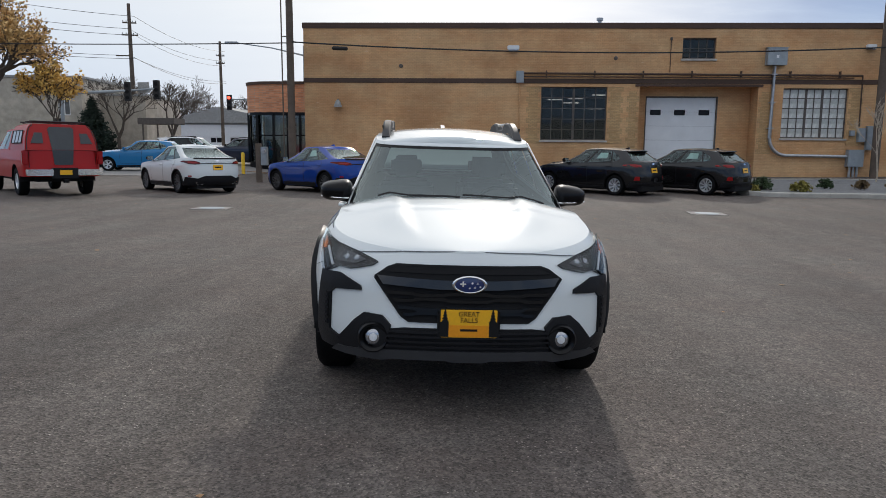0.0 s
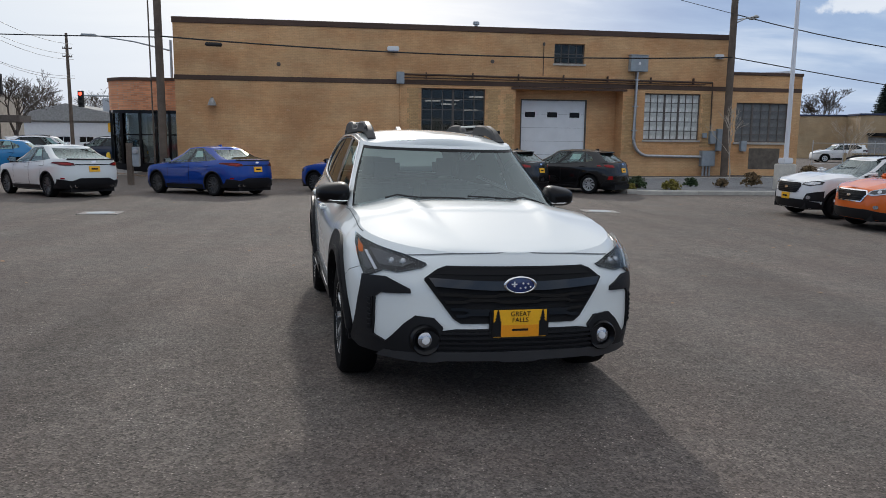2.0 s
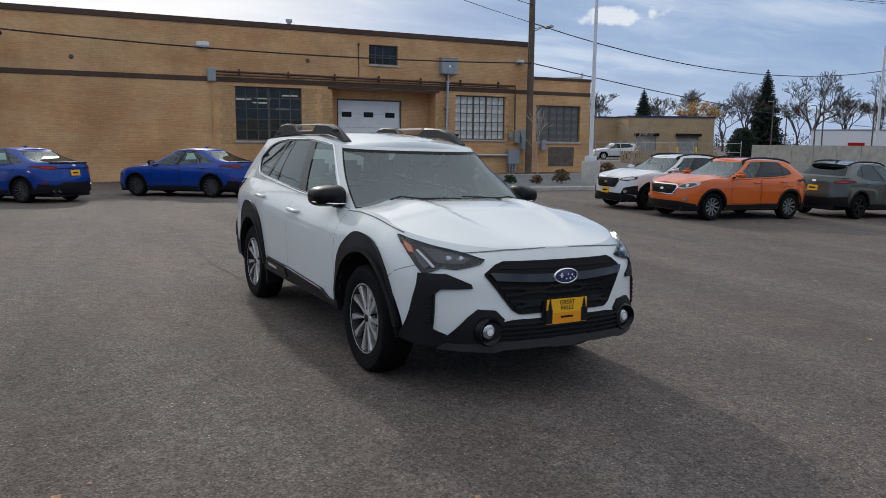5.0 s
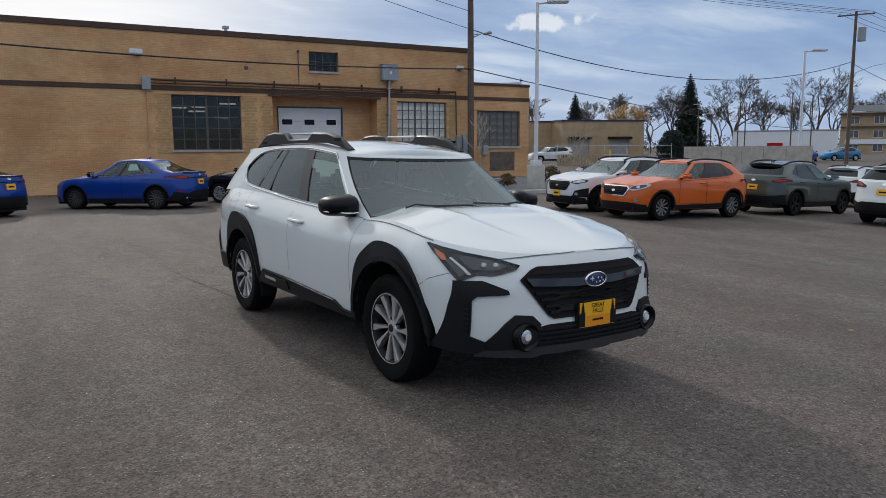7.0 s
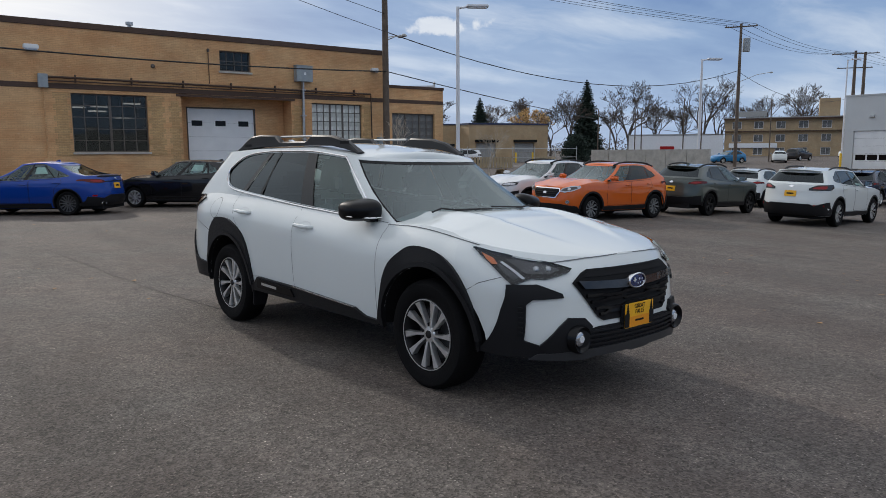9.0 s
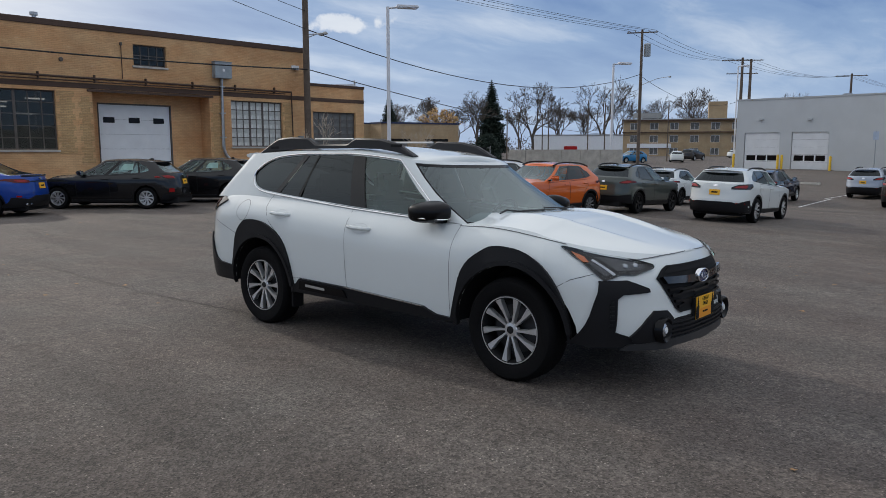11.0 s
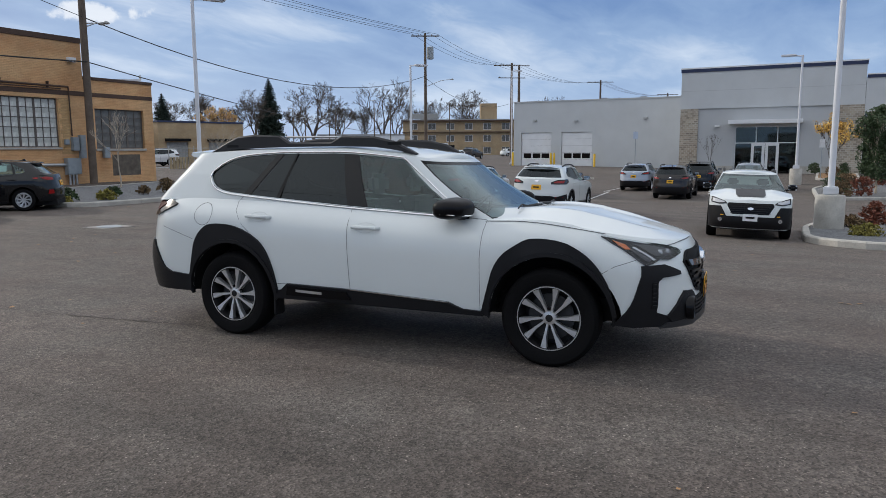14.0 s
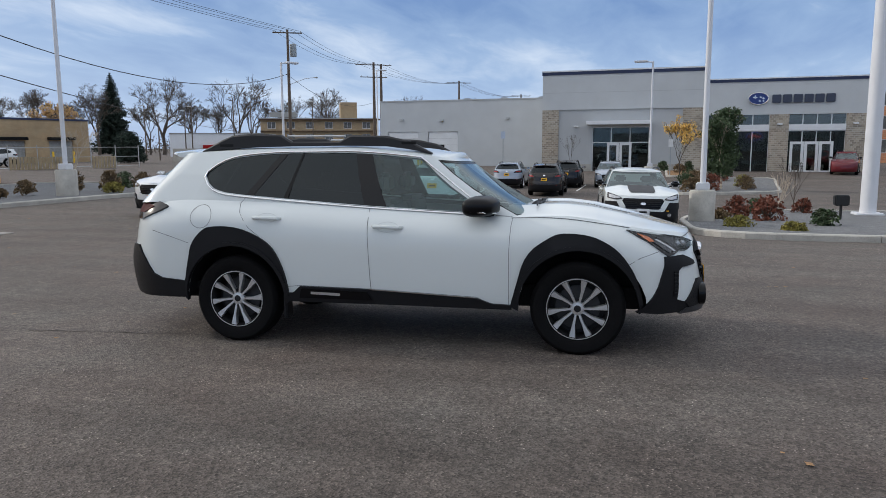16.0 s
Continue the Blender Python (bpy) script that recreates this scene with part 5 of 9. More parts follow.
        tube(bm, low + up + low[:1], 0.0065, 6, False)
        part("window_surround", bm, M_chrome, top, "bright chrome window surround")
        bm = bmesh.new()
        q = [S.cabin(u, v) for v, du in ((0.12, 0.0), (0.93, 0.012)) for u in (0.580, 0.592)]
        bm.faces.new([bm.verts.new((p.x, sg * (p.y + 0.003), p.z)) for p in (q[0], q[1], q[3], q[2])])
        part("window_bar", bm, M_gloss, top)
        # roof rail with raised towers
        yy = S.cabin(0.5, 1.0).y - 0.075
        bm = bmesh.new()
        last = None
        for x, lo, hi in ((0.20, 1.495, 1.508), (0.10, 1.52, 1.562), (0.012, 1.537, 1.605), (-0.167, 1.562, 1.645), (-0.46, 1.570, 1.657), (-0.56, 1.572, 1.607), (-0.975, 1.573, 1.611), (-1.07, 1.572, 1.668),
                          (-1.33, 1.568, 1.681), (-1.50, 1.56, 1.668), (-1.60, 1.552, 1.63), (-1.71, 1.542, 1.578), (-1.77, 1.535, 1.545)):
            w, e = 0.032, min(0.014, (hi - lo) * 0.4)
            row = [bm.verts.new((x, sg * yy + q, z)) for q, z in ((-w, lo), (-w, hi - e), (-w + e, hi), (w - e, hi), (w, hi - e), (w, lo))]
            if last:
                for k in range(6):
                    bm.faces.new((last[k], last[(k + 1) % 6], row[(k + 1) % 6], row[k]))
            else:
                bm.faces.new(row)
            last = row
        bm.faces.new(last)
        r = part("roof_rail", bm, M_rail, top, "black plastic roof rail with tie-down towers", 30)
        for xx, w in ((0.02, 0.06), (-1.55, 0.06)):
            part("rail_slot", boxes((xx - w, xx + w, sg * (yy + 0.031) - 0.002, sg * (yy + 0.031) + 0.002, 1.575, 1.597)), M_gap, r)
        part("crossbar", tubes(([(-1.02, sg * (yy - 0.012), 1.655), (-0.52, sg * (yy - 0.012), 1.648)], 0.010), n=6), M_steel, r)
        # headlight
        wrap = [(0.482, 0.815), (0.575, 0.848), (0.70, 0.877), (0.763, 0.903), (0.795, 0.927), (0.806, 0.877), (0.803, 0.833), (0.792, 0.772), (0.778, 0.738), (0.756, 0.744), (0.70, 0.772), (0.635, 0.767), (0.51, 0.797)]
        p = wrap if sg > 0 else mirrored(wrap)
        hl = panel("headlight", p, S.front, 0.010, 0.03, M_lampdark, top, "smoked headlight with clear lens", 0.04)
        seg = [(0.545, 0.818), (0.60, 0.84), (0.70, 0.865), (0.748, 0.872), (0.735, 0.842), (0.71, 0.795), (0.60, 0.795)]
        panel("lamp_reflector", seg if sg > 0 else mirrored(seg), S.front, 0.013, 0.005, M_lampgrey, hl, "grey inner bezel", 0.04)
        drl = [(0.722, 0.772), (0.735, 0.768), (0.772, 0.852), (0.762, 0.857)]
        panel("day_lamp", drl if sg > 0 else mirrored(drl), S.front, 0.016, 0.005, M_drl, hl, "frosted light bar", 0.04)
        fin = [(0.742, 0.775), (0.775, 0.845), (0.788, 0.84), (0.778, 0.79), (0.765, 0.762)]
        panel("lamp_fin", fin if sg > 0 else mirrored(fin), S.front, 0.015, 0.005, M_lampgrey, hl, "grey corner reflector", 0.04)
        cover = panel("lamp_cover", p, S.front, 0.026, 0.016, M_lens, hl, "clear lamp cover", 0.04)
        cover.visible_shadow = False
        amb = [(0.783, 0.842), (0.778, 0.872), (0.792, 0.90), (0.801, 0.868), (0.799, 0.842)]
        panel("marker_lamp", amb if sg > 0 else mirrored(amb), S.front, 0.014, 0.005, M_amber, hl, "amber side marker", 0.04)
        for yy2 in (0.60, 0.655):
            q = S.front(sg * yy2, 0.82)
            bm = bmesh.new()
            bmesh.ops.create_uvsphere(bm, u_segments=12, v_segments=8, radius=0.024, matrix=Matrix.Translation(q))
            part("lamp_projector", bm, M_lampsilver, hl)
        # corner cladding: from the wheel round to the intake, a hook over the white corner
        hook = [(0.836, 0.335), (0.828, 0.45), (0.814, 0.60), (0.795, 0.738), (0.685, 0.742), (0.572, 0.690), (0.567, 0.667), (0.715, 0.657), (0.738, 0.63), (0.745, 0.425), (0.68, 0.395), (0.62, 0.335), (0.80, 0.322)]
        panel("bumper_cladding", hook if sg > 0 else mirrored(hook), S.front, 0.012, 0.03, M_plastic, top, "black plastic bumper corner", 0.05)
        slot = [(0.750, 0.45), (0.746, 0.63), (0.764, 0.63), (0.768, 0.45)]
        sl = panel("corner_vent", slot if sg > 0 else mirrored(slot), S.front, 0.016, 0.01, M_gap, top, "", 0.05)
        for k in range(6):
            z = 0.465 + 0.028 * k
            q = [(0.751, z), (0.751, z + 0.012), (0.766, z + 0.012), (0.766, z)]
            panel("vent_slat", q if sg > 0 else mirrored(q), S.front, 0.022, 0.01, M_plastic, sl, "", 0.1)
        # fog lamp pod
        pod = [(0.45, 0.35), (0.438, 0.40), (0.405, 0.495), (0.453, 0.545), (0.547, 0.552), (0.60, 0.506), (0.69, 0.395), (0.64, 0.335), (0.54, 0.328)]
        po = panel("fog_pod", pod if sg > 0 else mirrored(pod), S.front, 0.020, 0.04, M_plastic, top, "black plastic fog lamp surround", 0.05)
        ax = S.front(sg * 0.50, 0.43) + Vector((0.022, 0, 0))
        part("fog_ring", lathe([(0.084, -0.03), (0.082, 0.012), (0.074, 0.022), (0.062, 0.014), (0.046, -0.010), (0.044, -0.02)], 28, "X", None, (ax.x, ax.y, 0.43), False), M_gloss, po)
        fl = part("fog_lamp", lathe([(0.044, -0.012), (0.042, 0.002), (0.03, 0.010), (0.004, 0.013)], 24, "X", None, (ax.x, ax.y, 0.43)), M_lampsilver, po, "round clear fog lamp")
        part("lamp_bulb", lathe([(0.022, 0.010), (0.020, 0.016), (0.003, 0.018)], 12, "X", None, (ax.x, ax.y, 0.43)), M_platewhite, fl)
        # tail lamp
        tl = [(0.80, 1.0), (0.83, 1.165), (0.865, 1.145), (0.885, 1.09), (0.872, 1.03), (0.855, 0.985), (0.62, 0.98), (0.60, 1.05)]
        tside = [(-2.395, 0.995), (-2.37, 1.138), (-2.20, 1.138), (-2.05, 1.12), (-1.965, 1.092), (-1.975, 1.08), (-2.08, 1.035), (-2.22, 0.985)]
        t1 = panel("tail_lamp", tside, fn, 0.014, 0.02, M_lampdark, top, "smoked dark tail lamp", 0.05)
        panel("lamp_segment", [(-2.36, 1.035), (-2.345, 1.105), (-2.19, 1.105), (-2.10, 1.085), (-2.2, 1.035)], fn, 0.018, 0.005, mat("smoked_red_lens", (0.05, 0.004, 0.006), 0.6, spec=0.05, var=0.05), t1, "smoked red lens", 0.05)
        # rear bumper side
        rb = [(-1.806, 0.352), (-1.795, 0.489), (-2.013, 0.508), (-2.098, 0.541), (-2.265, 0.77), (-2.40, 0.77), (-2.42, 0.37), (-2.2, 0.352)]
        panel("rear_bumper_side", rb, fn, 0.016, 0.03, M_plastic, top, "black plastic rear bumper corner", 0.06)
        part("mud_flap", boxes((s["xR"] + 0.40, s["xR"] + 0.43, sg * 0.80 - 0.06, sg * 0.80 + 0.06, 0.20, 0.40), bev=0.008), M_plastic, top)
        # wiper, lying along the rear edge of the bonnet
        bm = bmesh.new()
        y1 = 0.60 if sg > 0 else 0.02
        tube(bm, [(1.055 - 0.003 * k, y1 - 0.08 * k, cowl_z(y1 - 0.08 * k) + 0.008 + 0.002 * k) for k in range(8)], 0.0065, 6)
        part("wiper", bm, M_black, top)
    # black printed edge of the windscreen
    bm = bmesh.new()
    um = math.pi / 2 * 10 / 12
    loop = [(k / 10, 0.035) for k in range(-10, 11)] + [(1, 0.035 + 0.91 * k / 8) for k in range(1, 8)] + [(k / 10, 0.945) for k in range(10, -11, -1)] + [(-1, 0.945 - 0.91 * k / 8) for k in range(1, 8)]
    ring = []
    for a, v in loop:
        pair = []
        for fu, dv in ((0.995, 0.0), (0.955, 0.035)):
            p = S.cabin(abs(a) * um * fu, min(max(v, 0.035 + dv), 0.945 - dv), "F")
            p.y = math.copysign(p.y, a)
            pair.append(bm.verts.new(p - 0.003 * Vector((p.x * 0.5, p.y * 1.2, 0.3)).normalized()))
        ring.append(pair)
    for a, b in zip(ring, ring[1:] + ring[:1]):
        bm.faces.new((a[0], b[0], b[1], a[1]))
    part("windscreen_border", bm, M_gloss, top, "black printed windscreen edge")
    # black cowl strip between bonnet and windscreen
    bm = bmesh.new()
    rows = [[bm.verts.new((x, y, cowl_z(y) + 0.004 - 0.05 * (abs(y) / 0.6)**6)) for x in (0.97, 1.045)] for y in np.linspace(-0.60, 0.60, 21)]
    for a, b in zip(rows, rows[1:]):
        bm.faces.new((a[0], a[1], b[1], b[0]))
    part("cowl", bm, M_gap, top, "black windscreen cowl")
    # spoiler over the rear window
    hatch_spoiler(S, top, P_white, 0.13)
    # front: leading edge seam, grille, lower intake, chin
    part("bonnet_front_gap", ribbon(S.front, [(-0.60, 0.856), (-0.35, 0.876), (0.0, 0.886), (0.35, 0.876), (0.60, 0.856)], 0.005, 0.003), M_seam, top)
    gr = [(-0.50, 0.745), (-0.43, 0.795), (-0.384, 0.812), (0.384, 0.812), (0.43, 0.795), (0.50, 0.745), (0.353, 0.548), (0.316, 0.524), (-0.316, 0.524), (-0.353, 0.548)]
    g = panel("grille", gr, S.front, 0.006, 0.03, M_gap, top, "black six-sided grille", 0.08)
    bar = [(-0.475, 0.748), (-0.14, 0.738), (0.14, 0.738), (0.475, 0.748), (0.445, 0.708), (0.15, 0.692), (-0.15, 0.692), (-0.445, 0.708)]
    panel("grille_bar", bar, S.front, 0.034, 0.03, M_barblack, g, "glossy black grille wing", 0.05)
    panel("upper_vent", [(-0.43, 0.77), (-0.38, 0.80), (0.38, 0.80), (0.43, 0.77)], S.front, 0.011, 0.006, M_gap, g, "", 0.08)
    for k, z in enumerate((0.668, 0.630, 0.592, 0.556)):
        w = 0.425 - 0.028 * k
        d = 0.010 if k % 2 else -0.008
        line = [(-w, 0.0), (-0.30, 0.0), (-0.27, d), (-0.13, d), (-0.10, 0.0), (0.10, 0.0), (0.13, d), (0.27, d), (0.30, 0.0), (w, 0.0)]
        panel("grille_slat", [(y, z + q + 0.009) for y, q in line] + [(y, z + q - 0.009) for y, q in line[::-1]], S.front, 0.022, 0.02, M_gloss, g, "", 0.06)
    part("grille_surround", ribbon(S.front, gr + gr[:1], 0.012, 0.010), M_gap, g)
    low = [(-0.445, 0.35), (-0.43, 0.475), (-0.34, 0.488), (0.34, 0.488), (0.43, 0.475), (0.445, 0.345)]
    lg = panel("lower_intake", low, S.front, 0.008, 0.02, M_gap, top, "dark lower intake", 0.1)
    for z in (0.384, 0.410, 0.436, 0.460):
        panel("intake_slat", [(-0.43, z), (0.43, z), (0.43, z + 0.012), (-0.43, z + 0.012)], S.front, 0.02, 0.014, M_plastic, lg, "", 0.12)
    chin = [(-0.72, 0.318), (-0.69, 0.352), (-0.47, 0.366), (-0.30, 0.370), (0.30, 0.370), (0.47, 0.366), (0.69, 0.352), (0.72, 0.318), (0.45, 0.310), (0.40, 0.322), (0.12, 0.322), (0.08, 0.312), (-0.08, 0.312), (-0.12, 0.322), (-0.40, 0.322), (-0.45, 0.310)]
    panel("chin_guard", chin, S.front, 0.024, 0.05, M_lip, top, "satin grey plastic chin guard", 0.08)
    # emblem: plain oval with a few bright spots
    c = S.front(0, 0.735)
    em = part("emblem", lathe([(1.0, -0.01), (1.0, 0.012), (0.92, 0.02), (0.83, 0.014)], 32, "X", None, (0, 0, 0), False), M_chrome, top, "chrome oval emblem")
    em.matrix_local = Matrix.Translation((c.x + 0.03, 0, 0.725)) @ Matrix.Diagonal((1, 0.092, 0.047, 1))
    part("emblem_field", lathe([(0.88, 0.008), (0.4, 0.012), (0.01, 0.013)], 28, "X"), mat("blue_enamel", (0.012, 0.03, 0.13), 0.2, coat=1.0, var=0.03), em)
    for y, z, r in ((0.38, 0.1, 0.30), (-0.15, 0.2, 0.13), (-0.45, 0.15, 0.13), (-0.3, -0.3, 0.13), (-0.6, -0.2, 0.11), (0.0, -0.35, 0.11)):
        bm = bmesh.new()
        box(bm, 0.014, 0.018, -y - r * 0.55, -y + r * 0.55, z - r * 0.22, z + r * 0.22)
        box(bm, 0.015, 0.019, -y - r * 0.14, -y + r * 0.14, z - r, z + r)
        part("emblem_spot", bm, M_platewhite, em)
    # dealer plate
    px = S.front(0, 0.53).x + 0.035
    hold = part("plate_holder", boxes((px - 0.03, px - 0.006, -0.165, 0.165, 0.437, 0.59), bev=0.006), M_plastic, top)
    pl = part("dealer_plate", boxes((px - 0.006, px, -0.148, 0.148, 0.448, 0.596), bev=0.002), M_plate, top, "yellow dealer plate with pine tree silhouettes")
    face = Matrix.Translation((px + 0.001, 0, 0)) @ Matrix.Rotation(radians(90), 4, "Z") @ Matrix.Rotation(radians(90), 4, "X")
    words("GREAT", 0.036, M_gap, pl, face @ Matrix.Translation((0, 0.573, 0)), 0.0008)
    words("FALLS", 0.036, M_gap, pl, face @ Matrix.Translation((0, 0.540, 0)), 0.0008)
    part("plate_bar", boxes((px, px + 0.0015, -0.045, 0.045, 0.482, 0.494)), M_gap, pl)
    part("plate_shade", boxes((px, px + 0.001, -0.11, 0.11, 0.451, 0.514)), mat("orange_plate_lower", (0.80, 0.30, 0.01), 0.35, var=0.03), pl)
    for sg in (1, -1):
        bm = bmesh.new()
        for k in range(4):
            z = 0.53 + 0.016 * k
            w = 0.022 - 0.0045 * k
            vs = [bm.verts.new(q) for q in ((px + 0.0012, sg * 0.125 - w, z), (px + 0.0012, sg * 0.125 + w, z), (px + 0.0012, sg * 0.125, z + 0.026))]
            bm.faces.new(vs)
        box(bm, px, px + 0.0014, sg * 0.13 - 0.024, sg * 0.13 + 0.024, 0.452, 0.532)
        part("pine_silhouette", bm, M_gap, pl)
    # aerial
    part("roof_aerial", prism([(-1.55, 1.60), (-1.75, 1.59), (-1.74, 1.66), (-1.72, 1.66)], -0.02, 0.02), P_white, top)
    return top


build_hero()


# ---------------------------------------------------------------- buildings
def wall_sheet(u0, u1, z0, z1, holes, d0, d1, axis="x"):
    """A wall with thickness and openings that go through it. axis x: the wall runs along x, its front at y = d0; axis y: along y, its front at x = d0."""
    us = sorted({u0, u1, *[h[0] for h in holes], *[h[1] for h in holes]})
    zs = sorted({z0, z1, *[h[2] for h in holes], *[h[3] for h in holes]})
    bm = bmesh.new()
    cache = {}

    def v(u, d, z):
        k = (round(u, 4), round(d, 4), round(z, 4))
        if k not in cache:
            cache[k] = bm.verts.new((u, d, z) if axis == "x" else (d, u, z))
        return cache[k]

    def solid(i, j):
        if not (0 <= i < len(us) - 1 and 0 <= j < len(zs) - 1):
            return False
        c, e = (us[i] + us[i + 1]) / 2, (zs[j] + zs[j + 1]) / 2
        return not any(h[0] < c < h[1] and h[2] < e < h[3] for h in holes)
    for i in range(len(us) - 1):
        for j in range(len(zs) - 1):
            if not solid(i, j):
                continue
            a, b, c, d = us[i], us[i + 1], zs[j], zs[j + 1]
            for dd in (d0, d1):
                bm.faces.new((v(a, dd, c), v(b, dd, c), v(b, dd, d), v(a, dd, d)))
            if not solid(i - 1, j):
                bm.faces.new((v(a, d0, c), v(a, d1, c), v(a, d1, d), v(a, d0, d)))
            if not solid(i + 1, j):
                bm.faces.new((v(b, d0, c), v(b, d1, c), v(b, d1, d), v(b, d0, d)))
            if not solid(i, j - 1):
                bm.faces.new((v(a, d0, c), v(b, d0, c), v(b, d1, c), v(a, d1, c)))
            if not solid(i, j + 1):
                bm.faces.new((v(a, d0, d), v(b, d0, d), v(b, d1, d), v(a, d1, d)))
    return bm


def sash_window(name, parent, x0, x1, z0, z1, y, cols, rows, frame_mat, pane_mat, mullions=(), label=""):
    """A steel sash window: frame, bars and single panes, set at depth y in a wall that runs along x."""
    w = new(name)
    w.parent = parent
    tagged(w, label)
    fw = 0.05
    part("window_frame", boxes((x0, x1, y - 0.03, y + 0.03, z0, z0 + fw), (x0, x1, y - 0.03, y + 0.03, z1 - fw, z1), (x0, x0 + fw, y - 0.029, y + 0.029, z0 + fw, z1 - fw), (x1 - fw, x1, y - 0.029, y + 0.029, z0 + fw, z1 - fw)), frame_mat, w)
    dx, dz = (x1 - x0) / cols, (z1 - z0) / rows
    for k in range(1, cols):
        t = 0.05 if k in mullions else 0.018
        part("glazing_bar", boxes((x0 + k * dx - t, x0 + k * dx + t, y - 0.026, y + 0.026, z0 + fw, z1 - fw)), frame_mat, w)
    for k in range(1, rows):
        part("glazing_bar", boxes((x0 + fw, x1 - fw, y - 0.022, y + 0.022, z0 + k * dz - 0.016, z0 + k * dz + 0.016)), frame_mat, w)
    me = finish(boxes((-dx / 2, dx / 2, -0.004, 0.004, -dz / 2, dz / 2)), "pane", pane_mat)
    for i in range(cols):
        for j in range(rows):
            ob = new("pane", me)
            ob.parent = w
            ob.location = (x0 + (i + 0.5) * dx, y + random.uniform(-0.003, 0.003), z0 + (j + 0.5) * dz)
            ob.rotation_euler = (radians(random.uniform(-0.5, 0.5)), 0, radians(random.uniform(-0.5, 0.5)))
    return w


def build_warehouse():
    Y = 33.0
    wh = thing("warehouse", Matrix(), "long ochre-painted brick warehouse with steel sash windows and a white loading door", "building", kind="structure")
    holes = [(3.0, 5.9, 1.35, 3.67), (9.06, 10.49, 4.89, 5.77), (7.30, 12.42, -2, 3.72), (13.49, 16.28, 1.50, 3.65)]
    part("wall", wall_sheet(-7.53, 17.58, -1.2, 3.82, [h for h in holes if h[3] < 3.9], Y, Y + 0.4), M_brick, wh)
    part("wall", wall_sheet(-7.53, 17.58, 4.02, 6.16, [h for h in holes if h[2] > 3.9], Y, Y + 0.4), M_brick, wh)
    part("string_course", boxes((-7.55, 17.58, Y - 0.03, Y + 0.4, 3.82, 4.02), bev=0.01), M_band, wh, "brown painted brick string course")
    part("parapet_cap", boxes((-7.57, 17.60, Y - 0.04, Y + 0.45, 6.16, 6.40), bev=0.015), M_band, wh, "brown parapet cap")
    part("side_wall", boxes((-7.53, -7.13, Y + 0.4, Y + 26, -1.2, 6.16)), M_brick, wh)
    part("side_wall", boxes((17.18, 17.58, Y + 0.4, Y + 26, -1.2, 6.16)), M_brick, wh)
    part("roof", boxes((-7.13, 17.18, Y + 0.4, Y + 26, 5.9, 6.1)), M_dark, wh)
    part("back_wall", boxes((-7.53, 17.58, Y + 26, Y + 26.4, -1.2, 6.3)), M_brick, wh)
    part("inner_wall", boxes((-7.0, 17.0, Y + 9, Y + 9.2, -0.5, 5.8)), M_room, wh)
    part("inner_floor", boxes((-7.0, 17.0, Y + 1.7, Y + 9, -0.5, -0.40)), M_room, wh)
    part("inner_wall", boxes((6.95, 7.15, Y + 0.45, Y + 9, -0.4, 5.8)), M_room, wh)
    # recessed loading door
    part("recess_wall", wall_sheet(7.1, 12.6, -1.2, 3.9, [(7.80, 10.95, -2, 3.30)], Y + 0.9, Y + 1.2), M_brick, wh)
    part("recess_side", boxes((7.0, 7.30, Y + 0.4, Y + 0.9, -1.2, 3.82)), M_brick, wh)
    part("recess_side", boxes((12.42, 12.7, Y + 0.4, Y + 0.9, -1.2, 3.82)), M_brick, wh)
    part("recess_top", boxes((7.3, 12.42, Y + 0.41, Y + 0.9, 3.72, 3.82)), M_brick, wh)
    part("lintel", boxes((7.1, 12.6, Y - 0.06, Y + 0.02, 3.70, 3.80), bev=0.01), M_band, wh, "rusty steel lintel")
    d = new("loading_door")
    d.parent = wh
    tagged(d, "white sectional loading door with three small dark panes")
    for k in range(6):
        part("door_panel", boxes((7.82, 10.93, Y + 0.95, Y + 1.0, -0.5 + 0.63 * k, -0.5 + 0.63 * k + 0.622), bev=0.004), M_door_white, d)
    for x in (8.25, 9.33, 10.42):
        part("door_light", boxes((x - 0.24, x + 0.24, Y + 0.93, Y + 0.95, 2.50, 2.74), bev=0.006), M_gloss, d)
    part("door_frame", boxes((7.78, 7.82, Y + 0.86, Y + 0.94, -0.5, 3.30), (10.93, 10.98, Y + 0.86, Y + 0.94, -0.5, 3.30), (7.78, 10.98, Y + 0.86, Y + 0.94, 3.28, 3.33)), M_rust, d)
    # brick piers with toothed bond beside the openings
    for x0, x1, z0, z1 in ((2.35, 2.97, 1.2, 3.82), (5.93, 6.6, 1.2, 3.82), (6.75, 7.28, 0.8, 3.7), (12.46, 13.1, 0.8, 3.7), (16.32, 16.9, 1.2, 3.82)):
        bm = bmesh.new()
        n = int((z1 - z0) / 0.225)
        for k in range(n):
            z = z0 + k * 0.225
            e = 0.1 if k % 2 else 0.0
            box(bm, x0 + e, x1 - e, Y - 0.014, Y + 0.01, z, z + 0.225)
        part("brick_pier", bm, M_quoin, wh, "tan brick pier with toothed edges")
    # windows
    sash_window("window", wh, 3.0, 5.9, 1.35, 3.67, Y + 0.16, 6, 5, M_rust, M_pane_dark, (3,), "steel sash window with dark panes")
    sash_window("window", wh, 13.49, 16.28, 1.50, 3.65, Y + 0.16, 8, 5, M_rust, M_pane_pale, (3, 5), "steel sash window with whitewashed panes")
    sash_window("window", wh, 9.06, 10.49, 4.89, 5.77, Y + 0.16, 4, 2, M_rust, M_pane_dark, (), "small steel sash window with dark panes")
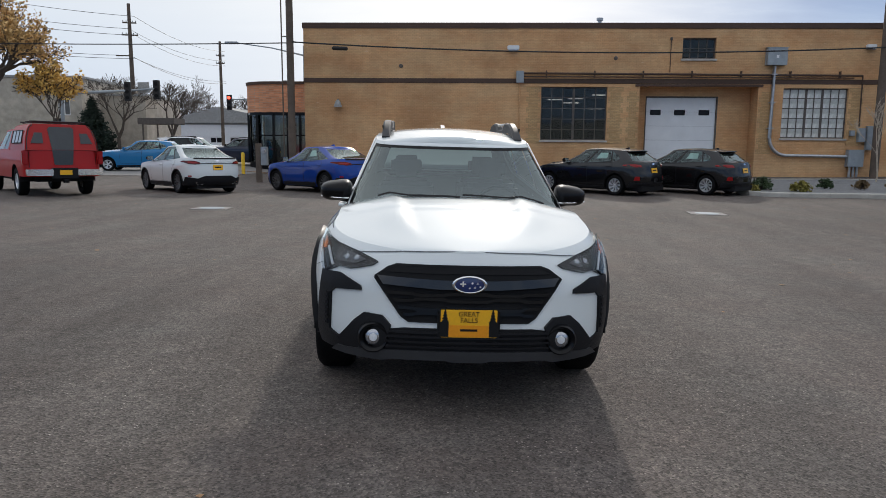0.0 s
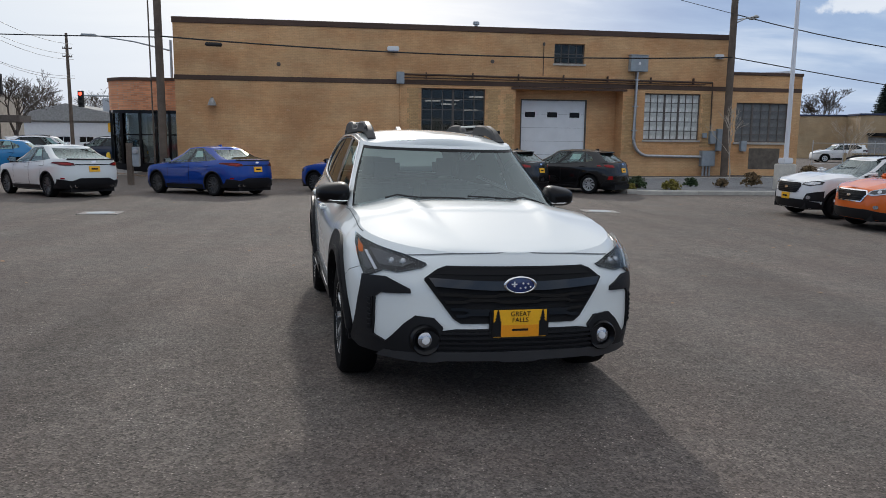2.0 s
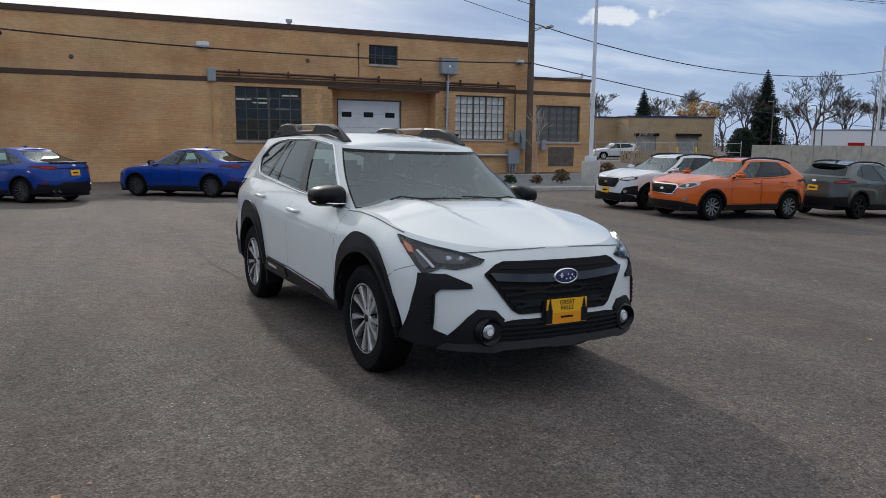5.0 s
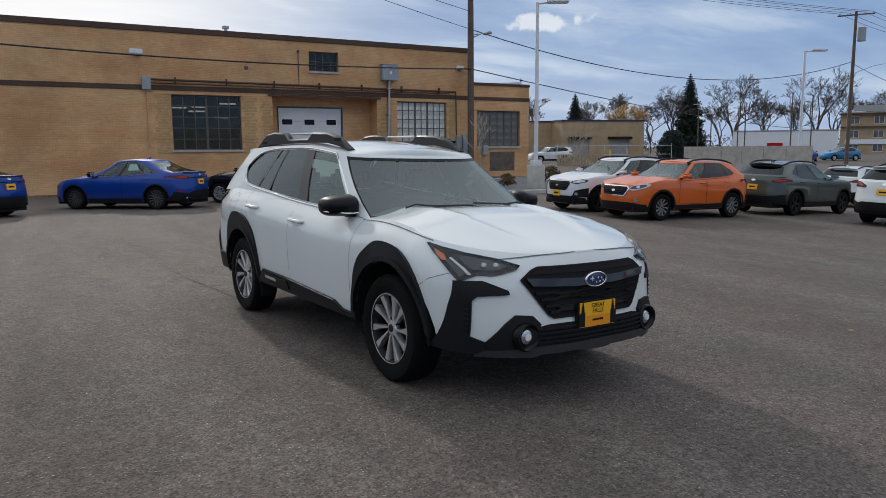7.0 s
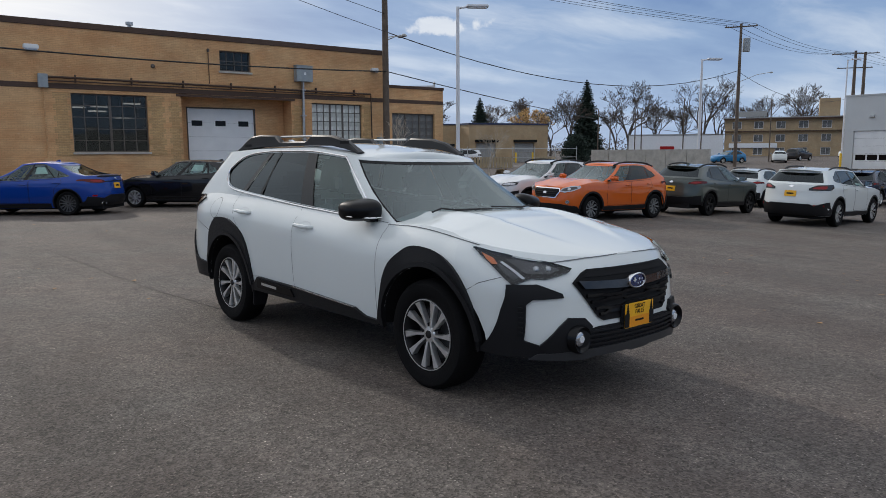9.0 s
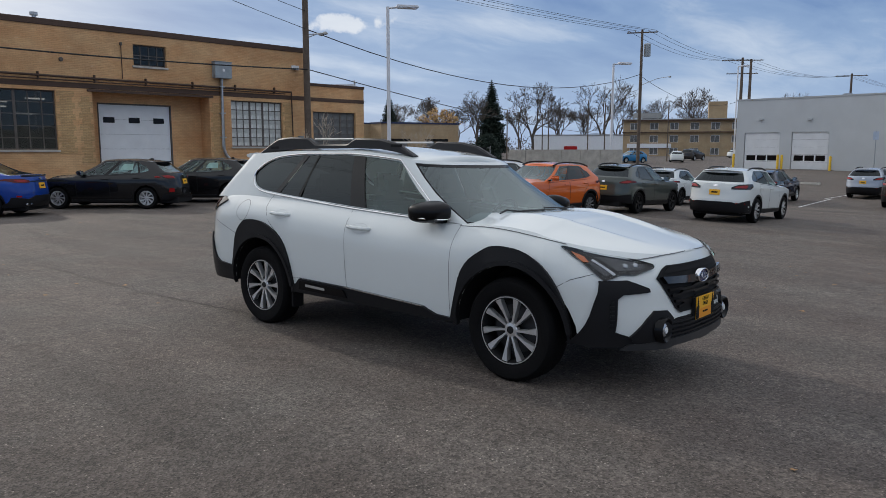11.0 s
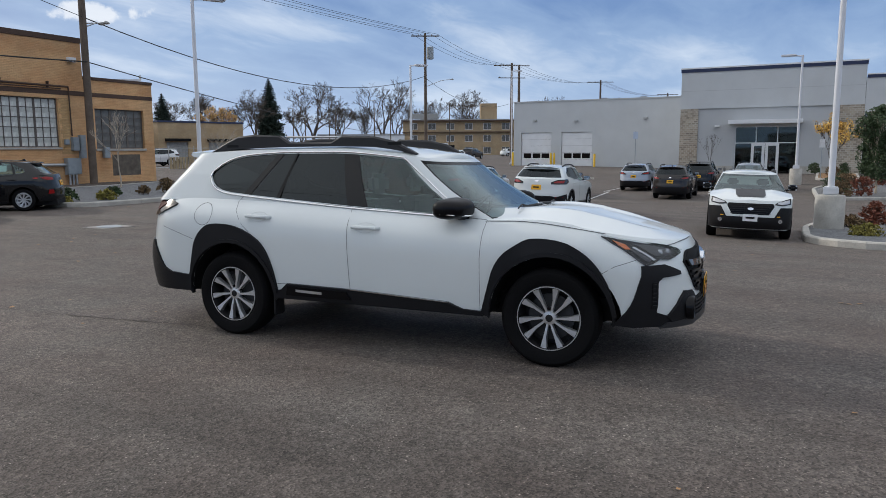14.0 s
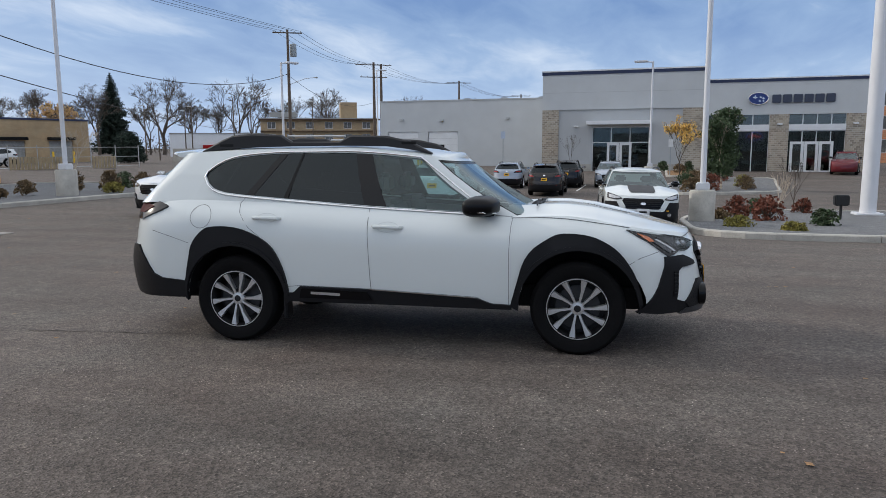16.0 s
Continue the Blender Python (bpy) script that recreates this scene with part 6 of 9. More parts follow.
    for x0, x1, z in ((2.95, 5.95, 1.35), (13.44, 16.33, 1.50), (9.0, 10.55, 4.89)):
        part("window_sill", boxes((x0, x1, Y - 0.06, Y + 0.13, z - 0.09, z - 0.005), bev=0.01), M_concrete, wh)
    M_tube = glow_mat("warm_tube_light", (1.0, 0.95, 0.85), 1.6)
    for x, y, z in ((4.2, 5.2, 3.38), (5.35, 6.0, 3.48), (4.9, 4.4, 3.18), (6.2, 3.6, 3.52), (6.3, 5.6, 2.95)):
        part("tube_light", boxes((x - 0.38, x + 0.38, Y + y, Y + y + 0.12, z, z + 0.06), bev=0.01), M_tube, wh)
    # low right wing
    part("wall", wall_sheet(17.60, 21.43, -1.2, 4.58, [(18.11, 20.85, 1.44, 3.30)], Y + 0.02, Y + 0.4), M_brick, wh)
    part("parapet_cap", boxes((17.60, 21.46, Y - 0.03, Y + 0.45, 4.58, 4.72), bev=0.01), M_band, wh, "brown parapet cap")
    part("string_course", boxes((17.60, 21.44, Y - 0.005, Y + 0.018, 3.82, 4.0), bev=0.005), M_band, wh)
    part("side_wall", boxes((21.05, 21.43, Y + 0.4, Y + 20, -1.2, 4.58)), M_brick, wh)
    part("roof", boxes((17.6, 21.05, Y + 0.4, Y + 20, 4.3, 4.5)), M_dark, wh)
    part("flashing", prism([(18.6, 4.72), (21.35, 4.72), (21.35, 5.1), (21.25, 5.1), (21.25, 4.9)], Y + 0.6, Y + 0.64), M_white_paint, wh)
    sash_window("window", wh, 18.11, 20.85, 1.44, 3.30, Y + 0.18, 6, 5, M_rust, M_pane_dusty, (2, 4), "steel sash window with dusty grey panes")
    part("window_sill", boxes((18.05, 20.9, Y - 0.05, Y + 0.14, 1.33, 1.435), bev=0.01), M_concrete, wh)
    part("paint_patch", boxes((18.9, 20.5, Y + 0.012, Y + 0.019, 0.15, 1.15)), mat("bare_grey_patch", (0.12, 0.10, 0.08), 0.9, var=0.4, scale=3), wh, "dark patch of bare render")
    # roof vent and wall lamps
    part("roof_vent", lathe([(0.08, 6.4), (0.08, 6.62), (0.15, 6.62), (0.15, 6.74)], 10, "Z", None, (5.6, Y + 0.9, 0)), M_steel, wh)
    for x, z, w in ((1.73, 5.28, 0.26), (17.0, 5.35, 0.2)):
        lamp = thing("wall_lamp", Matrix.Translation((x, Y, z)), "boxy white floodlight on the brick wall", "wall lamp", "wall lamps")
        part("lamp_housing", boxes((-w, w, -0.22, -0.02, -0.05, 0.14), bev=0.03), M_white_paint, lamp)
        part("lamp_glass", boxes((-w * 0.8, w * 0.8, -0.20, -0.04, -0.08, -0.05)), M_lampsilver, lamp)
    bell = thing("wall_bell", Matrix.Translation((-6.0, Y, 2.9)), "weathered grey bell-shaped lamp on the brick wall", "wall lamp")
    part("bell_shade", lathe([(0.05, 0.16), (0.12, 0.05), (0.18, -0.12), (0.19, -0.16)], 14, "Z", None, (0, -0.2, 0)), M_sash_pale, bell)
    part("bracket", tubes(([(0, 0.0, 0.18), (0, -0.2, 0.18), (0, -0.2, 0.1)], 0.02)), M_rust, bell)
    # electrics
    cab = thing("electrical_cabinet", Matrix.Translation((13.02, Y, 4.6)), "grey electrical cabinet high on the brick wall", "electrical box")
    part("cabinet_body", boxes((-0.42, 0.42, -0.32, -0.01, 0.0, 0.72), bev=0.015), M_galv, cab)
    part("cabinet_hood", boxes((-0.44, 0.44, -0.34, -0.01, 0.725, 0.75)), M_galv, cab)
    part("latch", boxes((-0.05, 0.05, -0.335, -0.32, 0.3, 0.42)), M_white_paint, cab)
    con = thing("conduit", Matrix(), "thick pale grey conduit bending along the brick wall", "pipe")
    pts = [(12.98, Y - 0.14, 4.6), (12.98, Y - 0.14, 1.5)] + [(12.98 + 0.75 * (1 - math.cos(a)), Y - 0.14, 1.5 - 0.75 * math.sin(a)) for a in np.linspace(0.2, math.pi / 2, 7)] + [(16.35, Y - 0.14, 0.72)]
    part("pipe", tubes((pts, 0.075), n=10), M_steel, con)
    for z in (4.2, 3.0, 1.9):
        part("pipe_strap", boxes((12.87, 13.09, Y - 0.23, Y - 0.002, z, z + 0.05)), M_steel, con)
    for x0, x1, z0, z1, dp in ((16.35, 17.02, 0.28, 1.02, 0.3), (16.75, 17.05, 1.35, 1.95, 0.22), (17.12, 17.40, 1.0, 2.05, 0.2), (16.42, 16.62, 1.62, 1.85, 0.15), (18.35, 18.65, 1.0, 1.5, 0.2)):
        e = thing("electrical_box", Matrix.Translation((x0, Y, z0)), "grey electrical box on the brick wall", "electrical box", "electrical boxes")
        part("box_body", boxes((0, x1 - x0, -dp, -0.01, 0, z1 - z0), bev=0.012), M_galv, e)
        part("box_cover", boxes((0.03, x1 - x0 - 0.03, -dp - 0.012, -dp, 0.04, z1 - z0 - 0.04), bev=0.004), M_galv, e)
    for k in range(3):
        t = thing("riser_pipe", Matrix.Translation((16.5 + 0.16 * k, Y - 0.16, 0)), "pale grey riser pipe below an electrical box", "pipe", "riser pipes")
        part("pipe", tubes(([(0, 0, ground_z(16.6, 32.8) - 0.02), (0, 0, 0.28)], 0.055)), M_steel, t)
    jb = thing("junction_box", Matrix.Translation((2.05, Y, 3.92)), "blue-grey junction box with a thin downpipe", "electrical box")
    part("box_body", boxes((-0.17, 0.17, -0.22, -0.04, -0.1, 0.42), bev=0.015), M_galv, jb)
    part("downpipe", tubes(([(0, -0.08, -0.1), (0, -0.08, -2.8)], 0.035)), M_brick, jb)
    part("pipe_end", boxes((-0.12, 0.12, -0.16, -0.02, -3.1, -2.8)), M_brick, jb)
    pipe = thing("wall_pipe", Matrix(), "brown pipe on brackets above the string course", "pipe")
    part("pipe", tubes(([(2.2, Y - 0.12, 4.24), (16.75, Y - 0.12, 4.18)], 0.045), ([(16.75, Y - 0.12, 4.18), (16.78, Y - 0.12, 2.0)], 0.03)), M_band, pipe)
    part("pipe", tubes(([(2.2, Y - 0.10, 4.10), (16.4, Y - 0.10, 4.08)], 0.025)), M_band, pipe)
    for x in np.arange(3.2, 16.6, 2.1):
        part("pipe_bracket", boxes((x - 0.02, x + 0.02, Y - 0.16, Y + 0.0, 4.06, 4.36)), M_band, pipe)
    for x, z0, z1 in ((8.55, 4.3, 5.65),):
        p = thing("thin_pipe", Matrix(), "thin rusty pipe with a knob on the brick wall", "pipe")
        part("pipe", tubes(([(x, Y - 0.04, z0), (x, Y - 0.04, z1)], 0.018)), M_band, p)
        part("pipe_knob", boxes((x - 0.05, x + 0.05, Y - 0.1, Y - 0.005, z1, z1 + 0.14), bev=0.02), M_rust, p)
    for x, z in ((-3.2, 4.55), (6.2, 4.9), (13.0, -0.0)):
        if z > 1:
            p = thing("wall_anchor", Matrix.Translation((x, Y, z)), "small rusty wall anchor plate", "anchor plate", "wall anchors")
            part("anchor_plate", lathe([(0.07, -0.06), (0.09, -0.02), (0.09, 0.0)], 10, "Y"), M_rust, p)


moved(build_warehouse, scaled(0.036, -0.288, -0.04, 1.1754, 1.1754, 1.174))
# narrow walk and leaf litter along the wall
bm = boxes((-13, 8.4, 37.2, 38.49, -0.9, -0.53))
tagged(part("pavement", bm, M_concrete), "narrow concrete strip along the brick wall", "pavement", kind="structure")
random.seed(7)
bm = bmesh.new()
for k in range(1500):
    x, y = random.uniform(-13, 8), 38.45 - abs(random.gauss(0, 0.45))
    z = max(ground_z(x, y), -0.525 if y > 37.2 else -9) + 0.012
    a, r = random.uniform(0, 6.3), random.uniform(0.03, 0.07)
    vs = [bm.verts.new((x + r * math.cos(a + q), y + r * math.sin(a + q), z + random.uniform(0, 0.03))) for q in (0, 1.6, 3.1, 4.7)]
    bm.faces.new(vs)
tagged(part("leaf_litter", bm, M_leaves_brown), "scattered brown fallen leaves along the brick wall", "leaves", kind="stuff")




M_pale_room = mat("pale_shop_interior", (0.42, 0.41, 0.39), 0.8, var=0.1)
M_shopglass = glass_mat("clear_shop_glass", (0.72, 0.76, 0.76), 1.0, 1.6)


def build_storefront():
    """The round-cornered brick shop behind the left end of the warehouse."""
    st = thing("corner_shop", Matrix(), "orange brick corner shop with a rounded corner above dark-framed glass", "building", kind="structure")
    # plan: front along x at y 37, a quarter-round corner, then back along y
    path = [(-7.5, 36.6), (-9.9, 36.6)] + [(-9.9 - 1.7 * math.sin(a), 38.3 - 1.7 * math.cos(a)) for a in np.linspace(0.15, math.pi / 2, 8)] + [(-11.6, 55)]

    def strip(z0, z1, off, thick):
        bm = bmesh.new()
        rows = []
        for i, p in enumerate(path):
            a, b = Vector(path[max(i - 1, 0)]), Vector(path[min(i + 1, len(path) - 1)])
            d = (b - a).normalized()
            n = Vector((d.y, -d.x))
            if n.dot(Vector((-0.5, -1))) < 0:
                n = -n
            o, q = Vector(p) + n * off, Vector(p) + n * (off - thick)
            rows.append([bm.verts.new(w) for w in ((o.x, o.y, z0), (o.x, o.y, z1), (q.x, q.y, z1), (q.x, q.y, z0))])
        for a, b in zip(rows, rows[1:]):
            for k in range(4):
                bm.faces.new((a[k], b[k], b[(k + 1) % 4], a[(k + 1) % 4]))
        bm.faces.new(rows[0])
        bm.faces.new(rows[-1][::-1])
        return bm
    part("brick_band", strip(2.66, 3.98, 0.0, 0.4), M_redbrick, st, "orange-red brick band")
    part("parapet_cap", strip(3.98, 4.12, 0.05, 0.5), M_band, st)
    part("head_frame", strip(2.52, 2.66, 0.03, 0.4), M_gloss, st)
    part("sill_frame", strip(-0.6, 0.25, -0.05, 0.3), M_gloss, st)
    part("mid_bar", strip(1.52, 1.58, -0.04, 0.1), M_gloss, st)
    g = part("shop_glass", strip(0.25, 2.52, -0.09, 0.02), M_shopglass, st)
    g.visible_shadow = False
    part("ceiling_inside", boxes((-11.3, -7.6, 37.2, 50, 2.55, 2.65)), M_pale_room, st)
    part("floor_inside", boxes((-11.3, -7.6, 37.2, 50, -0.5, -0.3)), M_pale_room, st)
    part("back_wall_inside", boxes((-10.9, -7.6, 38.6, 38.8, -0.3, 2.55)), M_white_paint, st)
    for k in range(5):
        part("window_blind", boxes((-9.75 + 0.45 * k, -9.38 + 0.45 * k, 37.3, 37.34, 0.5 + 0.25 * (k % 2), 2.4), bev=0.005), M_pale_room, st, "pale window blind")
    for x, y in [(-7.6, 36.62), (-8.6, 36.62), (-9.2, 36.62), (-9.9, 36.62)] + [(-9.9 - 1.68 * math.sin(a), 38.3 - 1.68 * math.cos(a)) for a in (0.55, 1.1, 1.57)] + [(-11.56, 40.0), (-11.56, 42.0), (-11.56, 44.0)]:
        part("glass_post", boxes((x - 0.05, x + 0.05, y - 0.05, y + 0.05, 0.2, 2.6)), M_gloss, st)


moved(build_storefront, scaled(0.3, -1.5, -0.1, 1.165, 1.165, 1.165))


def build_dealership():
    X = 55.5
    Z0 = -0.95
    de = thing("dealership", Matrix(), "modern grey stucco car dealership with brick piers and tall showroom glass", "building", kind="structure")
    # tall entrance block
    part("upper_wall", boxes((X, X + 0.3, -0.7, 12.0, 4.35, 7.1)), M_greywall, de, "pale grey upper wall")
    part("panel_joint", boxes((X - 0.006, X + 0.004, -0.7, 12.0, 5.68, 5.71)), M_greydark, de)
    part("cornice", boxes((X - 0.05, X + 0.35, -0.75, 12.05, 7.1, 7.34)), M_navy, de, "navy cornice band")
    part("cornice_cap", boxes((X - 0.08, X + 0.4, -0.78, 12.08, 7.34, 7.44)), M_white_paint, de)
    part("lower_wall", wall_sheet(0.85, 10.65, Z0, 4.35, [(3.38, 7.86, Z0 - 1, 2.95)], X + 0.12, X + 0.42, "y"), M_greydark, de, "mid grey lower wall")
    for y0, y1 in ((10.65, 12.0), (-0.72, 0.85)):
        part("brick_pier", boxes((X - 0.02, X + 0.4, y0, y1, Z0, 4.34)), M_greybrick, de, "checkered grey-brown brick pier")
    part("stone_base", boxes((X - 0.03, X + 0.11, 7.95, 10.6, Z0, 0.0)), M_concrete, de)
    part("stone_base", boxes((X - 0.03, X + 0.11, 0.9, 3.3, Z0, 0.0)), M_concrete, de)
    part("return_wall", boxes((X + 0.3, X + 16, 11.7, 12.0, Z0, 7.1)), M_greywall, de)
    part("return_wall", boxes((X + 0.3, X + 8, -0.7, -0.4, 4.35, 7.1)), M_greywall, de)
    # showroom wing
    part("upper_wall", boxes((X + 0.02, X + 0.3, -12.2, -0.72, 3.72, 6.15)), M_greywall, de, "pale grey upper wall")
    part("cornice", boxes((X - 0.03, X + 0.35, -12.25, -0.75, 6.15, 6.36)), M_navy, de, "navy cornice band")
    part("cornice_cap", boxes((X - 0.06, X + 0.4, -12.3, -0.75, 6.36, 6.44)), M_white_paint, de)
    for y0, y1 in ((-6.86, -5.5), (-12.1, -10.8)):
        part("brick_pier", boxes((X - 0.02, X + 0.4, y0, y1, Z0, 3.72)), M_greybrick, de, "checkered grey-brown brick pier")
    part("end_wall", boxes((X + 0.4, X + 16, -12.1, -11.8, Z0, 6.15)), M_greywall, de)
    part("roof", boxes((X + 0.3, X + 16, -12.1, 12.0, 5.9, 6.0)), M_dark, de)
    part("floor_inside", boxes((X + 0.45, X + 16, -11.8, 11.7, Z0, Z0 + 0.25)), M_concrete, de)
    part("back_wall_inside", boxes((X + 9, X + 9.2, -11.8, 11.7, Z0, 5.9)), M_room, de)
    part("ceiling_inside", boxes((X + 0.45, X + 9, -11.8, 11.7, 3.75, 3.9)), M_room, de)

    def glazing(y0, y1, z0, z1, cols, rows, arch=False):
        w = new("window")
        w.parent = de
        tagged(w, "tall storefront glass in white frames")
        for k in range(cols + 1):
            y = y0 + (y1 - y0) * k / cols
            part("mullion", boxes((X + 0.16, X + 0.24, y - 0.035, y + 0.035, z0, z1)), M_white_paint, w)
        for z in rows:
            part("transom", boxes((X + 0.165, X + 0.235, y0, y1, z - 0.035, z + 0.035)), M_white_paint, w)
        zs = [z0] + [z for z in rows if z0 < z < z1] + [z1]
        for k in range(cols):
            for a, b in zip(zs, zs[1:]):
                ya, yb = y0 + (y1 - y0) * k / cols, y0 + (y1 - y0) * (k + 1) / cols
                part("pane", boxes((X + 0.195, X + 0.203, ya + 0.03, yb - 0.03, a + 0.03, b - 0.03)), M_pane_store, w).visible_shadow = False

    def doors(y0, y1, n, z1=1.7):
        for k in range(n):
            a, b = y0 + (y1 - y0) * k / n, y0 + (y1 - y0) * (k + 1) / n
            d = new("entrance_door")
            d.parent = de
            tagged(d, "glass entrance door in a wide white frame")
            part("door_frame", wall_sheet(a + 0.02, b - 0.02, Z0 + 0.2, z1, [(a + 0.22, b - 0.22, Z0 + 0.5, z1 - 0.2)], X + 0.08, X + 0.15, "y"), M_white_paint, d)
            part("door_pane", boxes((X + 0.11, X + 0.12, a + 0.22, b - 0.22, Z0 + 0.5, z1 - 0.2)), M_pane_store, d)
    glazing(3.38, 7.86, Z0, 2.95, 3, (1.72, 2.92, Z0 + 0.3))
    doors(4.71, 6.7, 2)
    part("canopy", boxes((X - 1.0, X + 0.12, 3.2, 8.3, 3.12, 3.42), bev=0.02), M_white_paint, de, "flat white entrance canopy")
    glazing(-5.5, -0.72, Z0, 3.72, 4, (2.5, Z0 + 0.2))
    glazing(-10.8, -6.86, Z0, 3.72, 4, (2.5, Z0 + 0.2))
    for y0, y1 in ((-5.5, -0.72), (-10.8, -6.86)):
        part("glass_band", boxes((X + 0.0, X + 0.15, y0 + 0.01, y1 - 0.01, 2.52, 2.98)), M_white_paint, de, "white band across the glass")
    doors(-10.05, -7.0, 3)
    # sign: an oval and plain bars for the lettering
    sg = thing("wall_sign", Matrix(), "dark blue oval sign with blue-grey letter blocks", "sign")
    ov = part("oval", lathe([(1.0, -0.08), (1.0, 0.0), (0.9, -0.1)], 30, "X", None, (0, 0, 0)), mat("blue_sign_face", (0.02, 0.045, 0.20), 0.4), sg)
    ov.matrix_world = Matrix.Translation((X - 0.05, -4.6, 4.9)) @ Matrix.Diagonal((1, 0.72, 0.44, 1))
    ring = bmesh.new()
    tube(ring, [(X - 0.13, -4.6 + 0.70 * math.cos(a), 4.9 + 0.43 * math.sin(a)) for a in np.linspace(0, 2 * math.pi, 31)], 0.025, 6, False)
    part("oval_rim", ring, M_chrome, sg)
    for y, z, r in ((-4.35, 5.0, 0.2), (-4.75, 5.0, 0.1), (-4.95, 4.92, 0.1), (-4.7, 4.72, 0.1), (-4.95, 4.72, 0.08)):
        part("oval_spot", boxes((X - 0.17, X - 0.14, y - r * 0.8, y + r * 0.8, z - 0.03, z + 0.03), (X - 0.17, X - 0.14, y - 0.03, y + 0.03, z - r * 0.7, z + r * 0.7)), M_chrome, sg)
    M_sign = mat("blue_grey_sign", (0.045, 0.055, 0.09), 0.4)
    for k in range(6):
        y1 = -5.58 - k * 0.745
        part("letter_block", boxes((X - 0.14, X, y1 - 0.62, y1, 4.56, 5.17), bev=0.03), M_sign, sg)
    op = thing("neon_sign", Matrix(), "small red and blue lit open sign behind showroom glass", "sign")
    tx = words("OPEN", 0.34, glow_mat("red_neon", (1.0, 0.05, 0.03), 2.0), op, Matrix.Translation((X + 0.30, -4.5, 2.1)) @ Matrix.Rotation(radians(-90), 4, "Z") @ Matrix.Rotation(radians(90), 4, "X"), 0.01)
    bm = bmesh.new()
    tube(bm, [(X + 0.30, -4.5 + 0.60 * math.cos(a), 2.1 + 0.29 * math.sin(a)) for a in np.linspace(0, 2 * math.pi, 25)], 0.03, 6, False)
    part("neon_ring", bm, glow_mat("blue_neon", (0.1, 0.15, 1.0), 1.0), op)
    for y in (9.2, 2.0, -6.2, -11.4):
        l = thing("sconce", Matrix.Translation((X, y, 3.0)), "small white wall sconce on the dealership", "wall lamp", "sconces")
        part("sconce_body", boxes((-0.25, 0.1, -0.18, 0.18, -0.06, 0.06), bev=0.02), M_white_paint, l)


def build_service():
    Z0 = -0.95
    W = 57.3
    sv = thing("service_wing", Matrix(), "plain grey service building with two white overhead doors", "building", kind="structure")
    part("wall", wall_sheet(12.02, 27.0, Z0 - 0.3, 5.3, [(19.9, 22.6, -2, 2.62), (23.5, 26.3, -2, 2.62)], W, W + 0.3, "y"), M_greywall, sv)
    part("parapet_cap", boxes((W - 0.05, W + 0.4, 12.02, 27.05, 5.3, 5.42)), M_greydark, sv)
    part("side_wall", boxes((W + 0.3, W + 30, 26.7, 27.0, Z0 - 0.3, 5.3)), M_greywall, sv)
    part("roof", boxes((W + 0.3, W + 30, 12.02, 26.7, 5.0, 5.2)), M_dark, sv)
    part("back_wall_inside", boxes((W + 3, W + 3.2, 12.1, 26.6, Z0, 5.0)), M_room, sv)
    for y0, y1 in ((19.9, 22.6), (23.5, 26.3)):
        d = new("overhead_door")
        d.parent = sv
        tagged(d, "white overhead door with a row of dark panes")
        zz = [-0.95 + 0.595 * k for k in range(7)]
        for k in range(6):
            if k == 2:
                part("door_panel", wall_sheet(y0 + 0.03, y1 - 0.03, zz[k], zz[k + 1] - 0.01, [(y0 + 0.15 + (y1 - y0 - 0.3) * i / 3 + 0.05, y0 + 0.15 + (y1 - y0 - 0.3) * (i + 1) / 3 - 0.05, zz[k] + 0.08, zz[k + 1] - 0.08) for i in range(3)], W + 0.1, W + 0.15, "y"), M_door_white, d)
                for i in range(3):
                    part("door_light", boxes((W + 0.12, W + 0.13, y0 + 0.15 + (y1 - y0 - 0.3) * i / 3 + 0.05, y0 + 0.15 + (y1 - y0 - 0.3) * (i + 1) / 3 - 0.05, zz[k] + 0.08, zz[k + 1] - 0.08)), M_gloss, d)
            else:
                part("door_panel", boxes((W + 0.1, W + 0.15, y0 + 0.03, y1 - 0.03, zz[k], zz[k + 1] - 0.01), bev=0.004), M_door_white, d)
    for y in (19.4, 22.9, 23.2, 26.7):
        b = thing("bollard", Matrix.Translation((W - 1.0, y, ground_z(W - 1.0, y))), "yellow steel bollard by the overhead doors", "bollard", "yellow bollards")
        part("post", lathe([(0.09, -0.1), (0.09, 1.15), (0.06, 1.22), (0.01, 1.24)], 14), M_yellow, b)
    for y, z in ((15.5, 3.7), (21.3, 3.6), (25.0, 3.7)):
        l = thing("sconce", Matrix.Translation((W, y, z)), "small grey wall light on the service building", "wall lamp", "sconces")
        part("sconce_body", boxes((-0.22, 0, -0.16, 0.16, -0.08, 0.08), bev=0.02), M_greydark, l)
    for y in (13.5, 17.0, 20.5):
        l = thing("roof_unit", Matrix.Translation((W + 6, y, 5.2)), "low metal roof vent on the service building", "roof vent", "roof vents")
        part("vent_body", boxes((-0.3, 0.3, -0.3, 0.3, 0, 0.7), bev=0.03), M_steel, l)


moved(build_dealership, scaled(58.2 - 55.5 * 1.05, 1.32, 0.03, 1.05, 1.0495, 1.073))
moved(build_service, scaled(70 - 57.3 * 1.2, 0.03, 0.08, 1.2, 1.246, 1.2))


